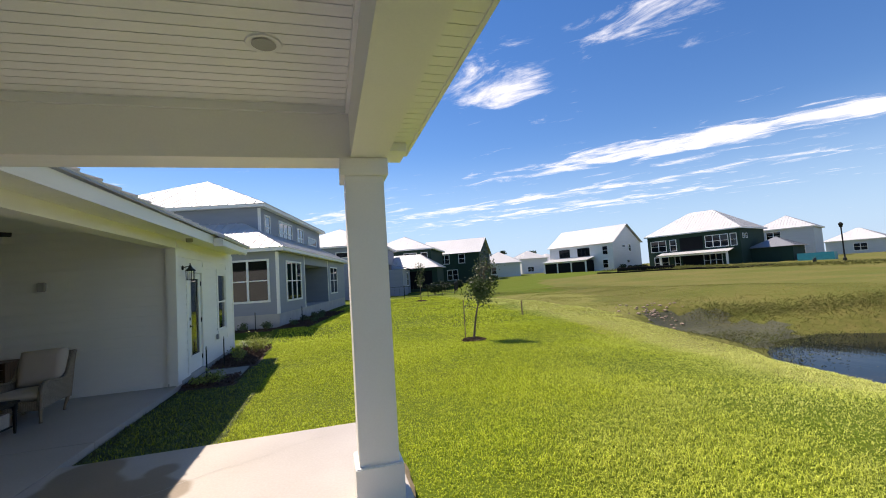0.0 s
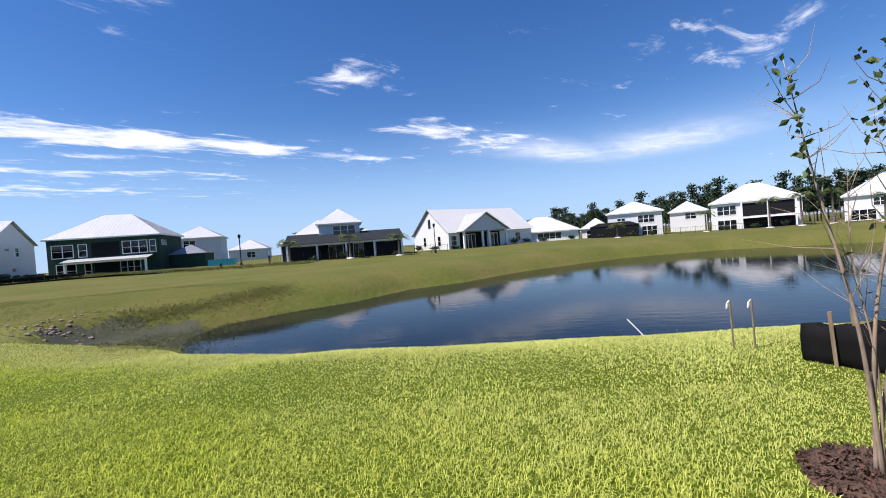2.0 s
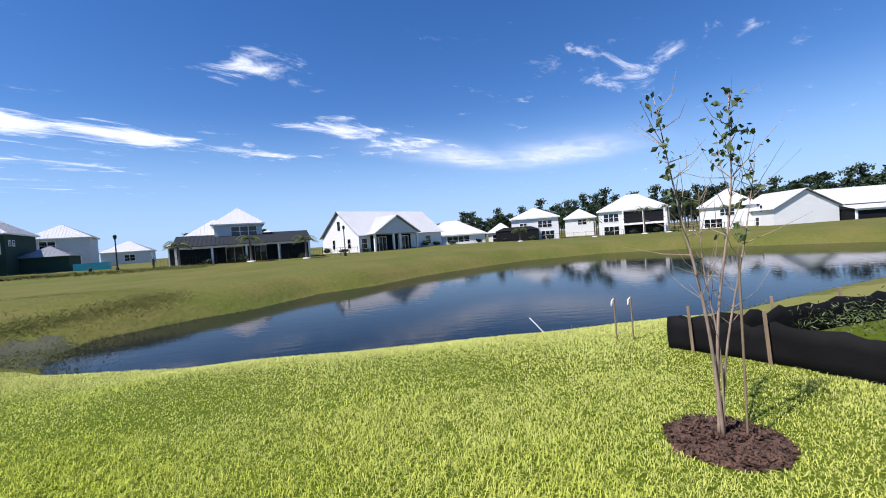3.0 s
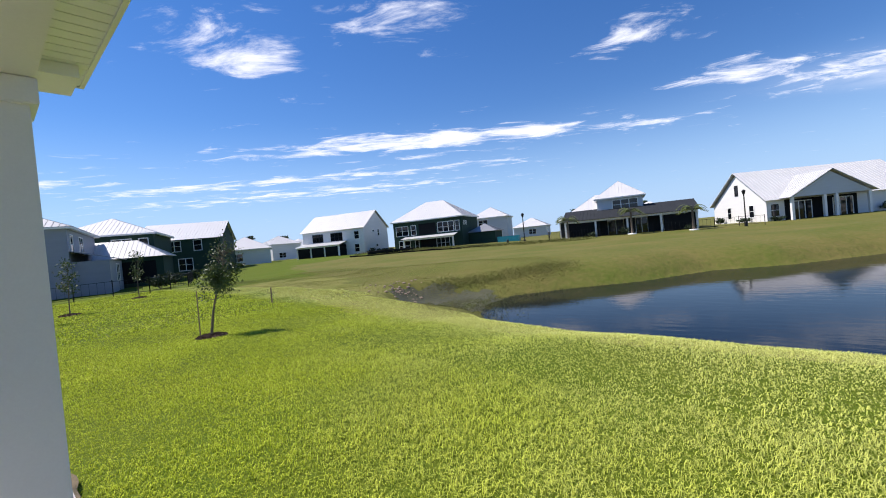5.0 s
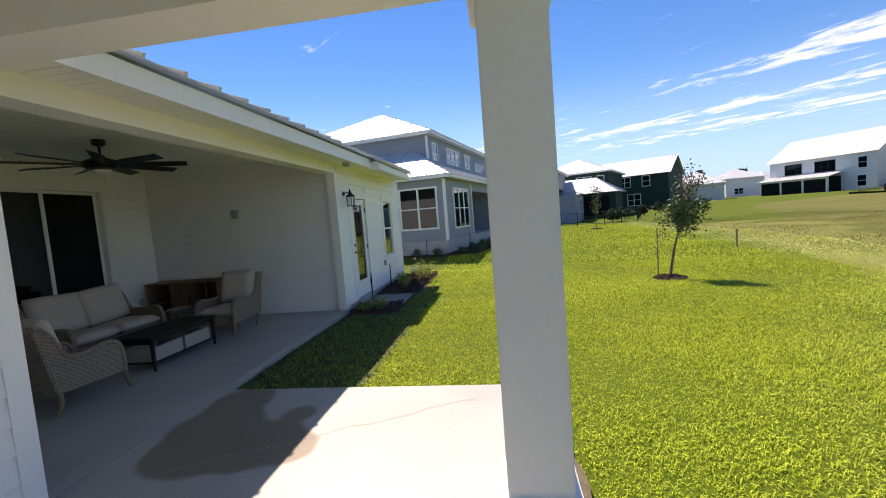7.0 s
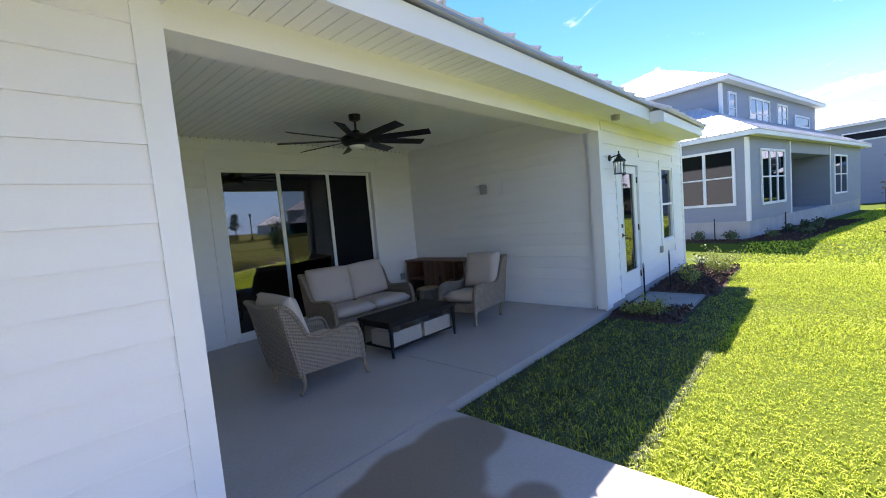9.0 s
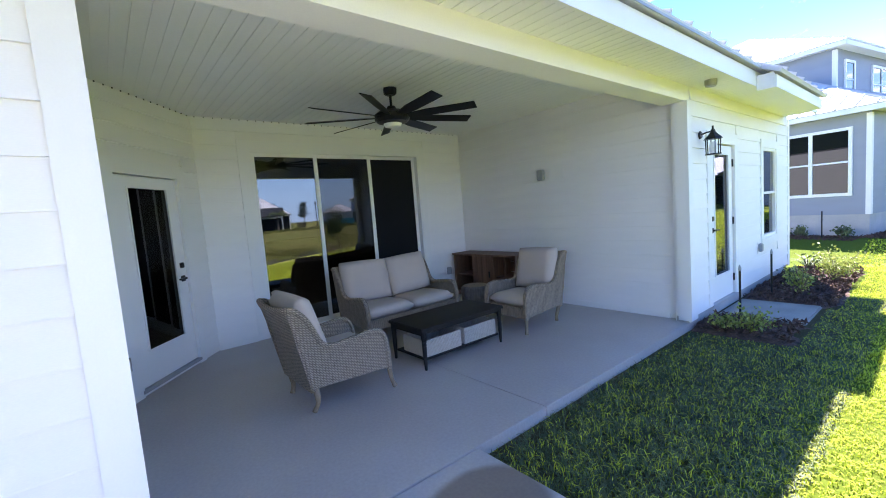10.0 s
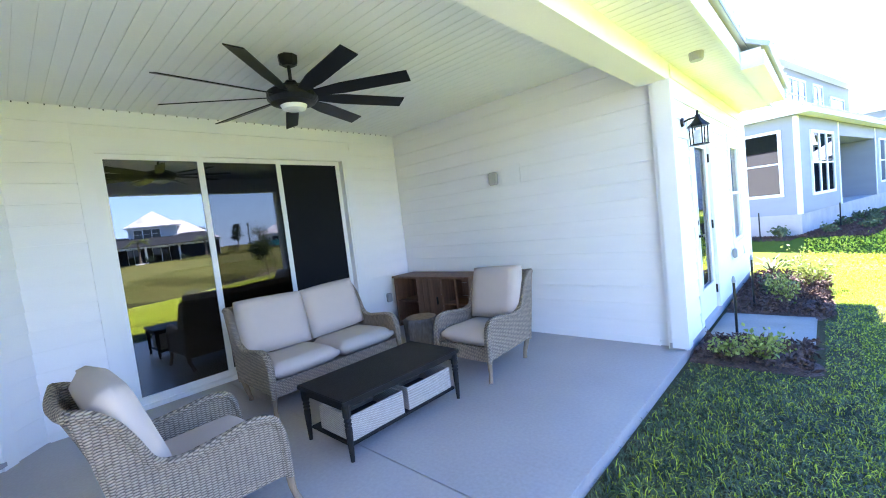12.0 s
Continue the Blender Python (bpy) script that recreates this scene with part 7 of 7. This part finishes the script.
# pines behind, each a trunk with a ragged crown; four shapes shared by all
prg = np.random.default_rng(31)
PINES = []
for k in range(4):
    bm = bmesh.new()
    hh = (13, 16, 11, 14)[k]
    tube(bm, [(0, 0, -0.5), (0.2, 0.1, hh * 0.5), (0, 0, hh * 0.95)], [0.3, 0.2, 0.06], 6)
    tm = bpy.data.meshes.new("trunk")
    bm.to_mesh(tm), bm.free()
    tm.materials.append(BARK)
    pts = []
    for _ in range(34):
        z = hh * prg.uniform(0.35, 1.0)
        spread = 2.9 * (1.12 - z / hh) + 0.8
        a, q = prg.uniform(0, math.tau), prg.uniform(0.1, 1.0) * spread
        c = np.array([q * math.cos(a), q * math.sin(a), z])
        pts.append(c + prg.normal(0, 1, (26, 3)) * [0.62, 0.62, 0.38])
    PINES.append((tm, leaf_mesh("crown", np.concatenate(pts), 60 + k, 0.5, PINE, 1.5)))


def pine(x, y, k, s, low=0.0):
    p = empty("pine_tree", pose(x, y, gz(x, y) - low, 0, 0, prg.uniform(0, 360)) @ Matrix.Scale(s, 4), "tall dark green pine in the far wood", "tree", "pines of the far wood")
    for nm, me in zip(("trunk", "crown"), PINES[k]):
        o = new(nm, me)
        o.parent = p


for i in range(210):
    t = i / 209
    a = radians(97 + 60 * t)
    r = 128 + prg.uniform(-10, 26)
    pine(2.6 + r * math.sin(a), -5 + r * math.cos(a), i % 4, prg.uniform(0.6, 0.95) * (0.56 + 0.24 * min(1, t * 3)))
for x, y in ((50, 150), (58, 140), (66, 150), (75, 160), (84, 150), (130, 100), (128, 84), (150, 60), (150, 36), (150, 48)):
    pine(x, y, int(x) % 4, 0.72)
for k, (x, y) in enumerate(((13, 36), (16, 43), (19, 46), (22, 50), (27, 55))):
    s = shrub(x, y, 1.0, 1.3, 90 + k, "dark hedge shrub by the row houses", PINE, 700, 0.16)
    s.location.z = gz(x, y)

# foundation planting round the far houses
fr = random.Random(19)
for h, spots in ((A, ((1.5, -0.8), (4.0, -0.9), (7.5, -0.9), (9.8, -1.0))), (B, ((-0.7, 2.0), (-0.7, 5.0), (-0.8, 18.3), (3.0, 19.8), (8.0, 19.8))), (C, ((-3.9, 1.5), (-3.9, 9.0), (-3.9, 13.0))), (E_, ((-3.8, 5.5), (-0.6, 2.0), (-3.8, 11.0))), (K, ((-2.2, 2.5), (-2.2, 6.5), (-0.8, 11.0))), (D, ((-0.7, 1.5), (-0.7, 10.8), (-4.5, 7.0)))):
    for x, y in spots:
        p = h.matrix_basis @ Vector((x, y, 0))
        s = shrub(p.x, p.y, fr.uniform(0.5, 0.9), fr.uniform(0.6, 1.2), 200 + fr.randrange(99), "dark green rounded shrub against a far house", PINE, 420, 0.13)
        s.location.z = gz(p.x, p.y)
